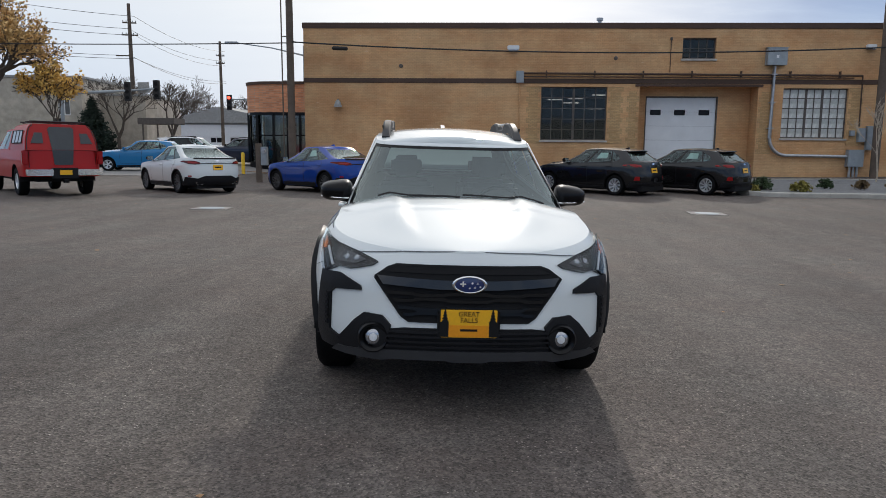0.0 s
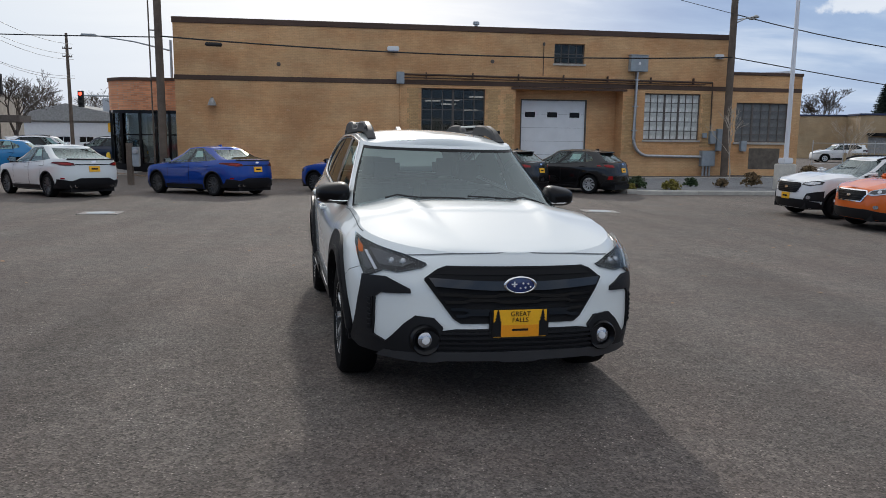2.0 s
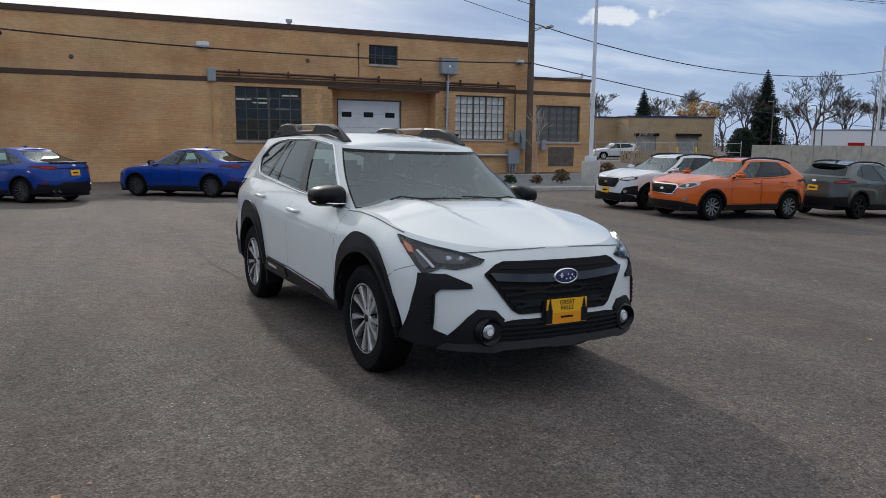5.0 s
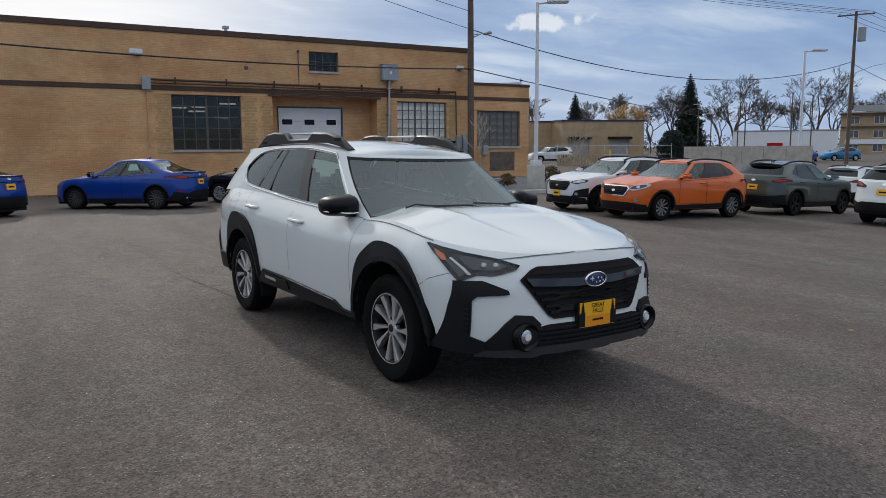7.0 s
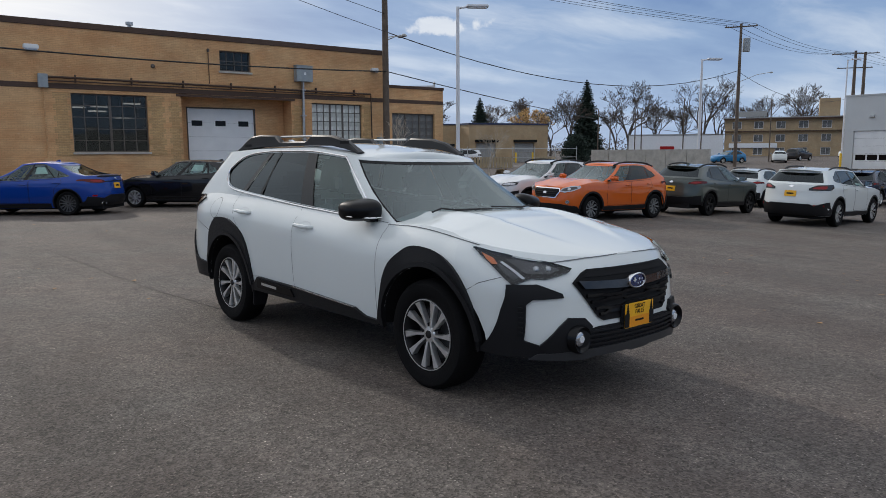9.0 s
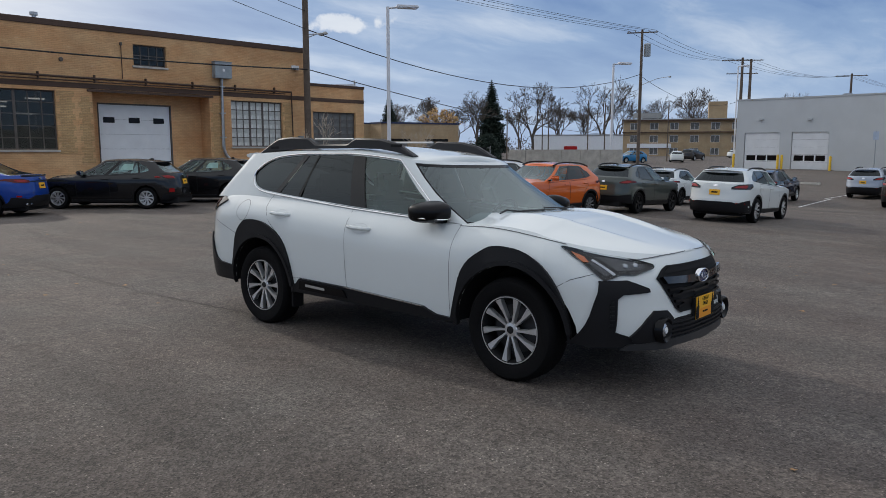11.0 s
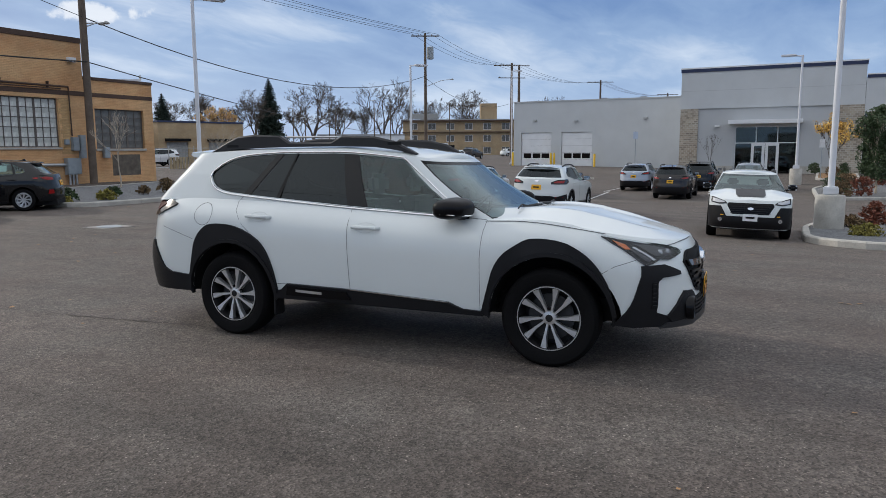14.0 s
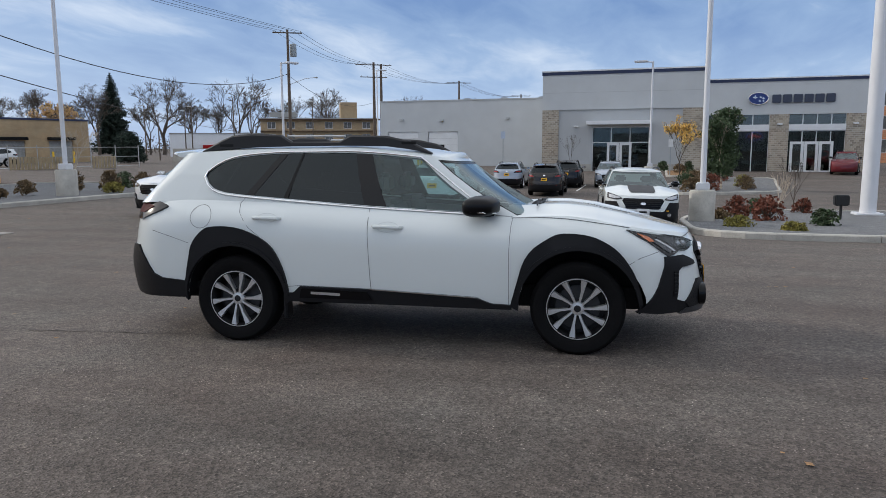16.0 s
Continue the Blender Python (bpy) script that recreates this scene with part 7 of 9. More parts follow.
def plain_building(name, x, y, rot, w, d, z0, z1, wall_mat, label, cap=M_band, windows=(), storeys=1):
    b = thing(name, pose(x, y, 0, 0, 0, rot), label, "building", kind="structure")
    part("walls", wall_sheet(0, w, z0, z1, [h[:4] for h in windows], 0, 0.3), wall_mat, b)
    part("side_wall", boxes((0, 0.3, 0.3, d, z0, z1)), wall_mat, b)
    part("side_wall", boxes((w - 0.3, w, 0.3, d, z0, z1)), wall_mat, b)
    part("back_wall", boxes((0, w, d, d + 0.3, z0, z1)), wall_mat, b)
    part("roof", boxes((-0.1, w + 0.1, -0.1, d + 0.4, z1, z1 + 0.22), bev=0.02), cap, b)
    for (a, c, e, f, m) in windows:
        win = new("window" if m is not M_door_white else "garage_door")
        win.parent = b
        if m is M_door_white:
            for k in range(5):
                h = (f - e) / 5
                part("door_panel", boxes((a, c, 0.12, 0.16, e + k * h, e + (k + 1) * h - 0.01)), M_sash_pale, win)
        else:
            part("pane", boxes((a, c, 0.14, 0.15, e, f)), m, win)
            part("frame", wall_sheet(a, c, e, f, [(a + 0.07, (a + c) / 2 - 0.03, e + 0.07, f - 0.07), ((a + c) / 2 + 0.03, c - 0.07, e + 0.07, f - 0.07)], 0.08, 0.13), M_white_paint, win)
    return b


M_hall = mat("weathered_beige_concrete", (0.42, 0.375, 0.31), 0.9, var=0.25, scale=1.2, fine=0.1, fscale=20)


def build_far():
    # tan garage across the alley
    g = plain_building("brick_garage", 57.1, 74.7, -16, 11.6, 12, -0.6, 4.9, M_tanbrick, "low tan brick garage with two roller doors and a dark roof edge", M_navy,
                       [(1.0, 3.8, -0.6, 2.5, M_door_white), (6.6, 9.5, -0.6, 2.5, M_door_white)])
    for a, c in ((0.8, 4.0), (6.4, 9.7)):
        part("awning", boxes((a, c, -0.5, -0.01, 2.6, 2.95), bev=0.02), M_gloss, g)
    part("annex_wall", boxes((-7.5, 0.0, 3.6, 4.0, -0.6, 4.9)), M_tanbrick, g)
    part("annex_roof", boxes((-7.6, -0.15, 3.5, 12, 4.93, 5.1)), M_navy, g)
    h = plain_building("house", 54.0, 102, -10, 10, 8, -0.5, 5.0, M_tanbrick, "distant house with a blue gabled metal roof", M_navy)
    part("gable_roof", prism([(-0.5, 5.2), (5.0, 7.6), (10.5, 5.2)], -0.5, 8.5), mat("blue_metal_roof", (0.03, 0.09, 0.22), 0.4), h)
    # concrete screen wall
    a, b = Vector((35.8, 35.2)), Vector((36.2, 26.3))
    sw = thing("screen_wall", Matrix(), "low grey concrete block wall behind the parked cars", "wall", kind="structure")
    d = (b - a)
    bm = bmesh.new()
    n = Vector((d.y, -d.x)).normalized() * 0.12
    for k in range(6):
        p, q = a + d * (k / 6), a + d * ((k + 1) / 6 - 0.003)
        vs = [bm.verts.new((w.x, w.y, z)) for z in (-1.2, 1.55) for w in (p - n, q - n, q + n, p + n)]
        for f in ((0, 1, 2, 3), (4, 7, 6, 5), (0, 4, 5, 1), (1, 5, 6, 2), (2, 6, 7, 3), (3, 7, 4, 0)):
            bm.faces.new([vs[i] for i in f])
    part("wall_panels", bm, M_concrete, sw)
    # motel
    rows = []
    for fl in range(3):
        for k in range(6):
            x = 1.6 + 4.5 * k
            rows.append((x, x + 1.9, 0.3 + 2.9 * fl, 1.9 + 2.9 * fl, M_pane_dusty))
    mo = plain_building("motel", 149.0, 95.0, -63, 28, 12, -2.5, 8.4, M_tanbrick, "three-storey tan brick motel with a flat pale roof edge", M_sash_pale, rows)
    part("stair_tower", boxes((19, 23, 2, 8, 8.65, 12.5)), M_tanbrick, mo)
    part("eaves", boxes((-0.3, 28.3, -0.9, -0.02, 8.1, 8.38)), M_band, mo, "dark brown eaves")
    part("balcony_slab", boxes((-0.2, 28.2, -0.7, -0.02, 5.45, 5.62)), M_band, mo, "dark balcony slab")
    part("lettering_bar", boxes((1.0, 11, -0.3, -0.15, 1.9, 2.9)), M_white_paint, mo)
    part("roof_sign", boxes((2, 8.5, 3, 3.3, 8.9, 10.1)), M_sash_pale, mo)
    # white shop with a red front, beyond the spruce
    r = plain_building("white_shop", 113.6, 93.9, -55.5, 17.5, 12, -1, 4.3, M_white_paint, "long low white shop building with red trim", M_sash_pale)
    part("red_trim", boxes((6, 8.6, -0.4, -0.05, 1.0, 2.2)), P_red, r)
    # buildings to the left, across the street
    plain_building("concrete_hall", -34.6, 66, 8, 4.6, 12, -0.5, 5.3, M_hall, "windowless pale concrete hall behind street trees", M_sash_pale)
    plain_building("concrete_hall", -47, 60.5, 6, 13.6, 14, -0.5, 6.5, M_hall, "pale concrete block with two tall windows", M_sash_pale, [(11.6, 12.6, 3.4, 5.4, M_pane_dusty)])
    c = plain_building("white_garage_shop", -45, 104, -3, 19, 14, -0.5, 3.5, M_white_paint, "white single-storey shop with a shallow grey roof", M_sash_pale, [(10.3, 12.2, 0.9, 1.7, M_gloss), (7.4, 9.2, 0.9, 1.7, M_gloss), (4.4, 6.0, 0.9, 1.7, M_gloss)])
    part("pitched_roof", prism([(-0.5, 3.72), (9, 6.0), (19.5, 3.72)], -0.4, 14), M_sash_pale, c)
    part("roof_vent", boxes((12.5, 15.2, 3, 5, 5.0, 6.9), bev=0.05), M_steel, c)
    part("sign_board", boxes((14.2, 16.8, -0.25, -0.05, 2.3, 3.5), bev=0.03), M_plate, c, "yellow sign board with dark bar")
    part("sign_bar", boxes((14.7, 16.3, -0.28, -0.25, 2.65, 3.15)), M_gap, c)
    part("orange_porch", boxes((17.2, 20.2, -1.5, 0.0, 1.2, 2.7), bev=0.05), P_orange, c, "orange porch canopy")
    s = thing("bus_shelter", Matrix.Translation((-26.6, 58.0, ground_z(-26.6, 58))), "flat-roofed dark shelter with red railings", "shelter")
    part("shelter_roof", boxes((-0.3, 2.7, 0, 2.2, 2.6, 3.1), bev=0.03), M_rust, s)
    for x in (0.0, 1.2, 2.4):
        part("shelter_post", tubes(([(x, 0.3, -0.1), (x, 0.3, 2.65)], 0.07)), M_rust, s)
    for x in (0.1, 0.8, 1.5):
        part("red_rail", tubes(([(x, 0.2, 0.0), (x, 0.2, 1.0), (x + 0.8, 0.2, 1.0), (x + 0.8, 0.2, 0.0)], 0.04)), P_red, s)
    o = plain_building("orange_block", 90, -15.5, -90, 26, 12, -1.5, 7.4, M_redbrick, "orange-brown apartment block with dark windows", M_sash_pale,
                       [(1.0 + 3.2 * k, 2.6 + 3.2 * k, 0.6 + 2.7 * fl, 2.2 + 2.7 * fl, M_pane_dusty) for fl in range(3) for k in range(7)])
    # unseen plain walls added behind the camera to close the place and darken reflections
    for name, a, b in (("unseen_wall_south", (-60, 75), (-61, -60)), ("unseen_wall_west", (-61, -60), (-59, 15))):
        w = part(name, boxes((a[0], a[1], b[0], b[1], -2.0, 4.6)), M_greydark)
        tagged(w, "plain grey wall added out of sight to darken low reflections", "wall", kind="structure")


build_far()


# ---------------------------------------------------------------- the other vehicles
M_spokedark = mat("black_spoke", (0.10, 0.10, 0.105), 0.35, 0.4, var=0.08)
M_spokegrey = mat("satin_grey_spoke", (0.24, 0.245, 0.25), 0.4, 0.4, var=0.08)
SEDAN = spec(WAGON, xsF=1.58, xsR=-1.62, pF=2.35, pR=2.7, xF=1.335, xR=-1.335, rad=0.335, arch=0.385, track=0.78, rim=0.242, barrel=0.06,
             nose=[(0.2, 2.20), (0.35, 2.28), (0.5, 2.28), (0.65, 2.25), (0.75, 2.20), (0.85, 2.08)],
             tail=[(0.25, -2.25), (0.4, -2.33), (0.6, -2.34), (0.8, -2.31), (1.0, -2.28), (1.12, -2.24)],
             width=[(0.2, 0.85), (0.35, 0.885), (0.55, 0.91), (0.75, 0.912), (0.88, 0.90), (0.98, 0.87), (1.10, 0.82)],
             sill=0.21, low_front=0.18, low_rear=0.26,
             shoulder=[(-2.35, 1.085), (-1.9, 1.085), (-1.2, 1.04), (0.0, 0.975), (0.8, 0.945), (1.3, 0.92), (1.8, 0.835), (2.2, 0.70)],
             base=0.815, top=0.595, A0=1.20, A1=0.20, capA=0.26, D0=-2.02, D1=-1.06, capD=0.30,
             roof=[(0.35, 1.35), (0.0, 1.425), (-0.5, 1.455), (-0.95, 1.425), (-1.3, 1.36), (-1.5, 1.31)], roof_crown=0.045,
             belt=[(1.0, 0.955), (0.0, 0.985), (-0.9, 1.035), (-1.3, 1.075), (-1.6, 1.12)], back_lo=0.06, back_hi=0.93,
             pillars=[(0.02, 0.37, "front"), (0.42, 0.72, "rear"), (0.74, 1.2, "rear")], last=0.93, black_to=0.74, win_top=0.93)
HATCH = spec(WAGON, xsF=1.58, xsR=-1.62, pF=2.35, pR=2.7, xF=1.335, xR=-1.335, rad=0.325, arch=0.385, track=0.77, rim=0.22,
             nose=[(0.2, 2.13), (0.35, 2.2), (0.5, 2.2), (0.65, 2.16), (0.78, 2.1), (0.9, 1.98)],
             tail=[(0.25, -2.12), (0.4, -2.24), (0.6, -2.25), (0.8, -2.2), (1.0, -2.16), (1.15, -2.08)],
             width=[(0.2, 0.85), (0.35, 0.875), (0.55, 0.89), (0.75, 0.89), (0.9, 0.875), (1.0, 0.83), (1.1, 0.78)],
             sill=0.22, low_front=0.18, low_rear=0.27,
             shoulder=[(-2.3, 1.06), (-1.8, 1.07), (-1.2, 1.04), (0.0, 0.985), (0.8, 0.955), (1.3, 0.93), (1.8, 0.84), (2.15, 0.74)],
             base=0.80, top=0.57, A0=1.08, A1=0.16, capA=0.26, D0=-2.05, D1=-1.62, capD=0.34,
             roof=[(0.3, 1.38), (-0.1, 1.44), (-0.6, 1.455), (-1.2, 1.43), (-1.7, 1.375)], roof_crown=0.045,
             belt=[(1.0, 0.98), (0.0, 1.02), (-0.9, 1.06), (-1.25, 1.10), (-1.5, 1.18)],
             pillars=[(0.02, 0.32, "front"), (0.38, 0.76, "rear"), (0.79, 1.2, "rear")], last=0.92, black_to=0.79)
CROSS = spec(WAGON, xsF=1.58, xsR=-1.62, pF=2.35, pR=2.7, xF=1.335, xR=-1.335, rad=0.345, arch=0.415, track=0.775, rim=0.225,
             nose=[(0.2, 2.10), (0.32, 2.19), (0.5, 2.22), (0.7, 2.205), (0.85, 2.17), (0.95, 2.09), (1.02, 1.98)],
             tail=[(0.25, -2.12), (0.4, -2.22), (0.6, -2.24), (0.8, -2.2), (1.0, -2.17), (1.2, -2.1)],
             width=[(0.2, 0.85), (0.35, 0.88), (0.55, 0.90), (0.75, 0.90), (0.95, 0.885), (1.05, 0.85), (1.15, 0.80)],
             sill=0.28, low_front=0.24, low_rear=0.33,
             shoulder=[(-2.3, 1.12), (-1.8, 1.13), (-1.2, 1.09), (0.0, 1.04), (0.8, 1.03), (1.2, 1.045), (1.7, 0.99), (2.1, 0.90)],
             base=0.805, top=0.585, A0=1.06, A1=0.16, capA=0.26, D0=-2.08, D1=-1.66, capD=0.34,
             roof=[(0.4, 1.44), (0.0, 1.50), (-0.6, 1.525), (-1.2, 1.50), (-1.8, 1.44)], roof_crown=0.045,
             belt=[(1.0, 1.035), (0.0, 1.075), (-0.9, 1.115), (-1.25, 1.15), (-1.55, 1.22)],
             pillars=[(0.02, 0.32, "front"), (0.38, 0.76, "rear"), (0.79, 1.2, "rear")], last=0.92, black_to=0.79)
TALL = spec(WAGON, low_rear=0.33, roof=[(0.5, 1.53), (0.1, 1.60), (-0.5, 1.64), (-1.2, 1.63), (-1.9, 1.58), (-2.1, 1.56)], top=0.64, rad=0.355,
            shoulder=[(-2.6, 1.17), (-1.9, 1.19), (-1.2, 1.16), (0.0, 1.11), (0.85, 1.075), (1.2, 1.075), (1.6, 1.02), (1.95, 0.96), (2.25, 0.885)],
            belt=[(1.0, 1.12), (0.0, 1.15), (-0.9, 1.18), (-1.25, 1.20), (-1.55, 1.23), (-1.8, 1.3)], D0=-2.40, D1=-2.18, last=0.93)


def seams_for(s):
    xf, xr = s["xF"], s["xR"]
    S = Shape(s)

    def z(x):
        return S.belt(x) - 0.03
    mid = -0.25
    lo = s["sill"] + 0.14
    return [[(mid, lo), (mid, z(mid)), (0.72, z(0.72)), (0.76, 0.7), (0.74, lo), (mid, lo)],
            [(mid - 0.02, lo), (mid - 0.02, z(mid)), (-1.15, z(-1.15) - 0.01), (-1.2, 0.92), (-1.0, 0.76), (-0.9, lo), (mid - 0.02, lo)]]


def car(name, m, s, body, label, style, rimcol, face=None, clad=None, rail=None, mirror=None, group="parked cars", inside=True, tint=True):
    S = Shape(s)
    top = thing(name, m, label, "car", group)
    shell(S, top, body)
    cabin(S, top, body, tint)
    if inside:
        interior(S, top)
    wheels(S, top, style, rimcol, face)
    zb = S.belt(0.0)
    trim_and_doors(S, top, body, seams_for(s), [(-0.1, zb - 0.12), (-1.05, zb - 0.09)])
    mirror_pair(S, top, body, x=s["A0"] - 0.47, z=zb + 0.06, y=s["base"] + 0.14, cap=mirror)
    if clad:
        arch_trim(S, top, clad, 0.03 if s is SEDAN else 0.05)
        for fn in (S.left, S.right):
            panel("sill_cladding", [(-0.88, s["sill"] + 0.01), (-0.86, s["sill"] + 0.13), (0.86, s["sill"] + 0.12), (0.88, s["sill"] + 0.01)], fn, 0.014, 0.03, clad, top, "black plastic sill", 0.3)
    else:
        for fn in (S.left, S.right):
            panel("side_skirt", [(-0.9, s["sill"] + 0.01), (-0.9, s["sill"] + 0.07), (0.9, s["sill"] + 0.06), (0.9, s["sill"] + 0.01)], fn, 0.012, 0.03, M_plastic, top, "", 0.3)
    if rail:
        rails(S, top, rail)
    part("roof_aerial", prism([(s["D1"] + 0.55, S.roof(s["D1"] + 0.5) + 0.03), (s["D1"] + 0.33, S.roof(s["D1"] + 0.4) + 0.03), (s["D1"] + 0.36, S.roof(s["D1"] + 0.4) + 0.09)], -0.02, 0.02), body, top)
    return S, top


def sticker(S, top, sides):
    """A white price sheet inside the rear side window."""
    for sg in sides:
        p = [S.cabin(u, v) for u, v in ((0.48, 0.35), (0.68, 0.35), (0.68, 0.75), (0.48, 0.75))]
        bm = bmesh.new()
        bm.faces.new([bm.verts.new((q.x, sg * (q.y - 0.012), q.z)) for q in p])
        part("price_sheet", bm, M_paper, top, "white price sheet in the window")


def sport_sedan(m, body, label):
    S, top = car("sedan", m, SEDAN, body, label, "mesh", M_alloy_dark, M_spokedark, M_plastic, None, M_gloss, tint=False)
    lamp = [(0.50, 0.90), (0.53, 0.965), (0.70, 1.0), (0.84, 0.995), (0.865, 0.955), (0.80, 0.90), (0.66, 0.885)]
    bump = [(-0.86, 0.26), (-0.86, 0.52), (-0.60, 0.47), (-0.40, 0.55), (0.40, 0.55), (0.60, 0.47), (0.86, 0.52), (0.86, 0.26)]
    rear_details(S, top, [lamp], bump, True, 0.80, M_tail, exhaust=True)
    panel("lamp_bar", [(-0.5, 0.915), (-0.5, 0.935), (0.5, 0.935), (0.5, 0.915)], S.rear, 0.012, 0.01, M_gloss, top, "", 0.1)
    panel("boot_lip", [(-0.66, 1.05), (-0.64, 1.082), (0.64, 1.082), (0.66, 1.05)], S.rear, 0.030, 0.05, M_gloss, top, "black lip on the boot lid", 0.06)
    front_details(S, top, [(0.48, 0.65), (0.55, 0.71), (0.78, 0.77), (0.86, 0.75), (0.84, 0.67), (0.66, 0.63)], [(-0.45, 0.66), (0.45, 0.66), (0.36, 0.44), (-0.36, 0.44)], [[(-0.8, 0.22), (-0.8, 0.40), (0.8, 0.40), (0.8, 0.22)]], [(0.68, 0.32)], 0.36, False)
    for fn in (S.left, S.right):
        panel("side_reflector", [(-2.02, 0.52), (-2.02, 0.56), (-2.12, 0.56), (-2.12, 0.52)], fn, 0.012, 0.01, M_tailbright, top, "", 0.2)
    sticker(S, top, (1,))
    return top


sport_sedan(stand(-9.25, 23.4, 134), P_white, "white sports sedan with black wheels parked on asphalt")
blue = sport_sedan(stand(-4.95, 23.95, 138.5), P_blue, "bright blue sports sedan with black wheels parked on asphalt")
copy_thing(blue, stand(-0.04, 24.67, 140))


def dark_hatch(m):
    S, top = car("hatchback", m, HATCH, P_black, "glossy black hatchback with silver wheels parked near the brick wall", "swirl", M_alloy, None, None, None, None, tint=False)
    rear_details(S, top, [[(0.56, 0.91), (0.58, 0.975), (0.72, 1.0), (0.85, 0.985), (0.865, 0.945), (0.74, 0.91)]], [(-0.84, 0.28), (-0.84, 0.44), (-0.5, 0.42), (0.5, 0.42), (0.84, 0.44), (0.84, 0.28)], True, 0.80, M_tailbright)
    for y in (0.72, -0.72):
        panel("bumper_reflector", [(y - 0.07, 0.50), (y + 0.07, 0.50), (y + 0.05, 0.62), (y - 0.05, 0.62)], S.rear, 0.014, 0.01, M_tailbright, top, "red bumper reflector", 0.2)
    hatch_spoiler(S, top, P_black)
    sticker(S, top, (1, -1))
    return top


imp = dark_hatch(stand(4.25, 24.8, 135))
copy_thing(imp, stand(7.27, 25.3, 135))


def crossover(m, body, label, style, rimcol, face=None, front=True, s=CROSS, fl=None):
    S, top = car("crossover", m, s, body, label, style, rimcol, face, M_plastic, M_plastic, fl)
    old = style == "cross"
    if old:
        lamp = [(0.44, 0.79), (0.50, 0.87), (0.70, 0.945), (0.83, 0.955), (0.85, 0.90), (0.76, 0.815), (0.58, 0.765)]
    else:
        lamp = [(0.46, 0.83), (0.52, 0.89), (0.74, 0.945), (0.84, 0.93), (0.83, 0.865), (0.66, 0.81)]
    gs = [(-0.42, 0.875), (0.42, 0.875), (0.46, 0.80), (0.35, 0.63), (-0.35, 0.63), (-0.46, 0.80)]
    corner = [(0.86, 0.44), (0.55, 0.45), (0.62, 0.62), (0.86, 0.70)]
    bumpers = [[(-0.84, 0.26), (-0.82, 0.42), (-0.5, 0.47), (0.5, 0.47), (0.82, 0.42), (0.84, 0.26)]]
    if not old:
        bumpers += [corner, mirrored(corner)]
    front_details(S, top, lamp, gs, bumpers, [(0.66, 0.53)], 0.53 if not old else 0.50, None if not old else False, None, 4 if old else 5, M_lampsilver if old else None)
    for p in (lamp, mirrored(lamp)):
        cx, cy = sum(q[0] for q in p) / len(p), sum(q[1] for q in p) / len(p)
        panel("lamp_projector", [(cx + 0.034 * math.cos(a), cy + 0.034 * math.sin(a)) for a in np.linspace(0, 2 * math.pi, 13)[:-1]], S.front, 0.017, 0.006, M_platewhite, top, "round lamp projector", 0.2)
    part("grille_surround", ribbon(S.front, gs + gs[:1], 0.026 if old else 0.014, 0.014), M_chrome if old else M_gloss, top, "chrome grille surround" if old else "")
    rear_details(S, top, [[(0.52, 0.955), (0.54, 1.0), (0.72, 1.06), (0.86, 1.05), (0.88, 0.99), (0.72, 0.945)]], [(-0.85, 0.34), (-0.85, 0.62), (-0.55, 0.56), (0.55, 0.56), (0.85, 0.62), (0.85, 0.34)], True, 0.80, M_tail)
    hatch_spoiler(S, top, body)
    return top


crossover(stand(12.75, 17.2, 181), P_pale, "pale silver-white crossover with black cladding, parked facing the open lot", "five", M_alloy_dark)
crossover(stand(12.6, 14.65, 180), P_orange, "burnt orange crossover with black cladding and dark star-shaped wheels", "cross", M_alloy_dark, M_spokegrey)
crossover(stand(17.72, 14.6, 5), P_green, "dark grey-green crossover with black cladding and roof rails", "five", M_alloy_dark)
crossover(stand(26.0, 17.4, 6), P_white, "white crossover parked behind a dark green one", "five", M_alloy_dark)
crossover(stand(32.5, 15.6, 4), P_navy, "dark navy crossover parked beyond a white wagon", "five", M_alloy)


def wagon(m, body, label, style="double", rimcol=None, face=None, s=WAGON, plate=True):
    S, top = car("station_wagon", m, s, body, label, style, rimcol or M_alloy_dark, face, M_plastic, M_plastic, M_gloss)
    rear_details(S, top, [[(0.45, 0.98), (0.45, 1.04), (0.62, 1.12), (0.86, 1.15), (0.885, 1.08), (0.86, 0.99)]], [(-0.87, 0.31), (-0.87, 0.68), (-0.62, 0.58), (-0.5, 0.62), (0.5, 0.62), (0.62, 0.58), (0.87, 0.68), (0.87, 0.31)], plate, 0.88, M_lampdark)
    for y in (0.70, -0.70):
        panel("bumper_reflector", [(y - 0.1, 0.56), (y + 0.1, 0.56), (y + 0.1, 0.60), (y - 0.1, 0.60)], S.rear, 0.018, 0.01, M_tailbright, top, "", 0.3)
    hatch_spoiler(S, top, body)
    return S, top


S, top = wagon(stand(18.5, 11.15, 5), P_white, "white station wagon with smoked tail lamps seen beside other parked cars", "double", M_alloy_dark, M_alloy)
S, top = wagon(stand(40.0, 13.0, 3), P_silver, "silver-blue station wagon parked towards the dealership", "five", M_alloy)
front_details(S, top, [(0.5, 0.8), (0.55, 0.86), (0.78, 0.93), (0.83, 0.9), (0.8, 0.8)], [(-0.48, 0.78), (-0.4, 0.83), (0.4, 0.83), (0.48, 0.78), (0.38, 0.55), (-0.38, 0.55)], [[(-0.8, 0.26), (-0.8, 0.42), (0.8, 0.42), (0.8, 0.26)]], [(0.62, 0.42)], 0.5, False)
S, top = wagon(stand(33.7, 9.75, 3), P_brown, "dark brown sport utility parked towards the dealership", "five", M_alloy_dark, s=TALL)
S, top = wagon(stand(41.5, 9.6, 3), P_black, "black sport utility parked towards the dealership", "five", M_alloy_dark, s=TALL)
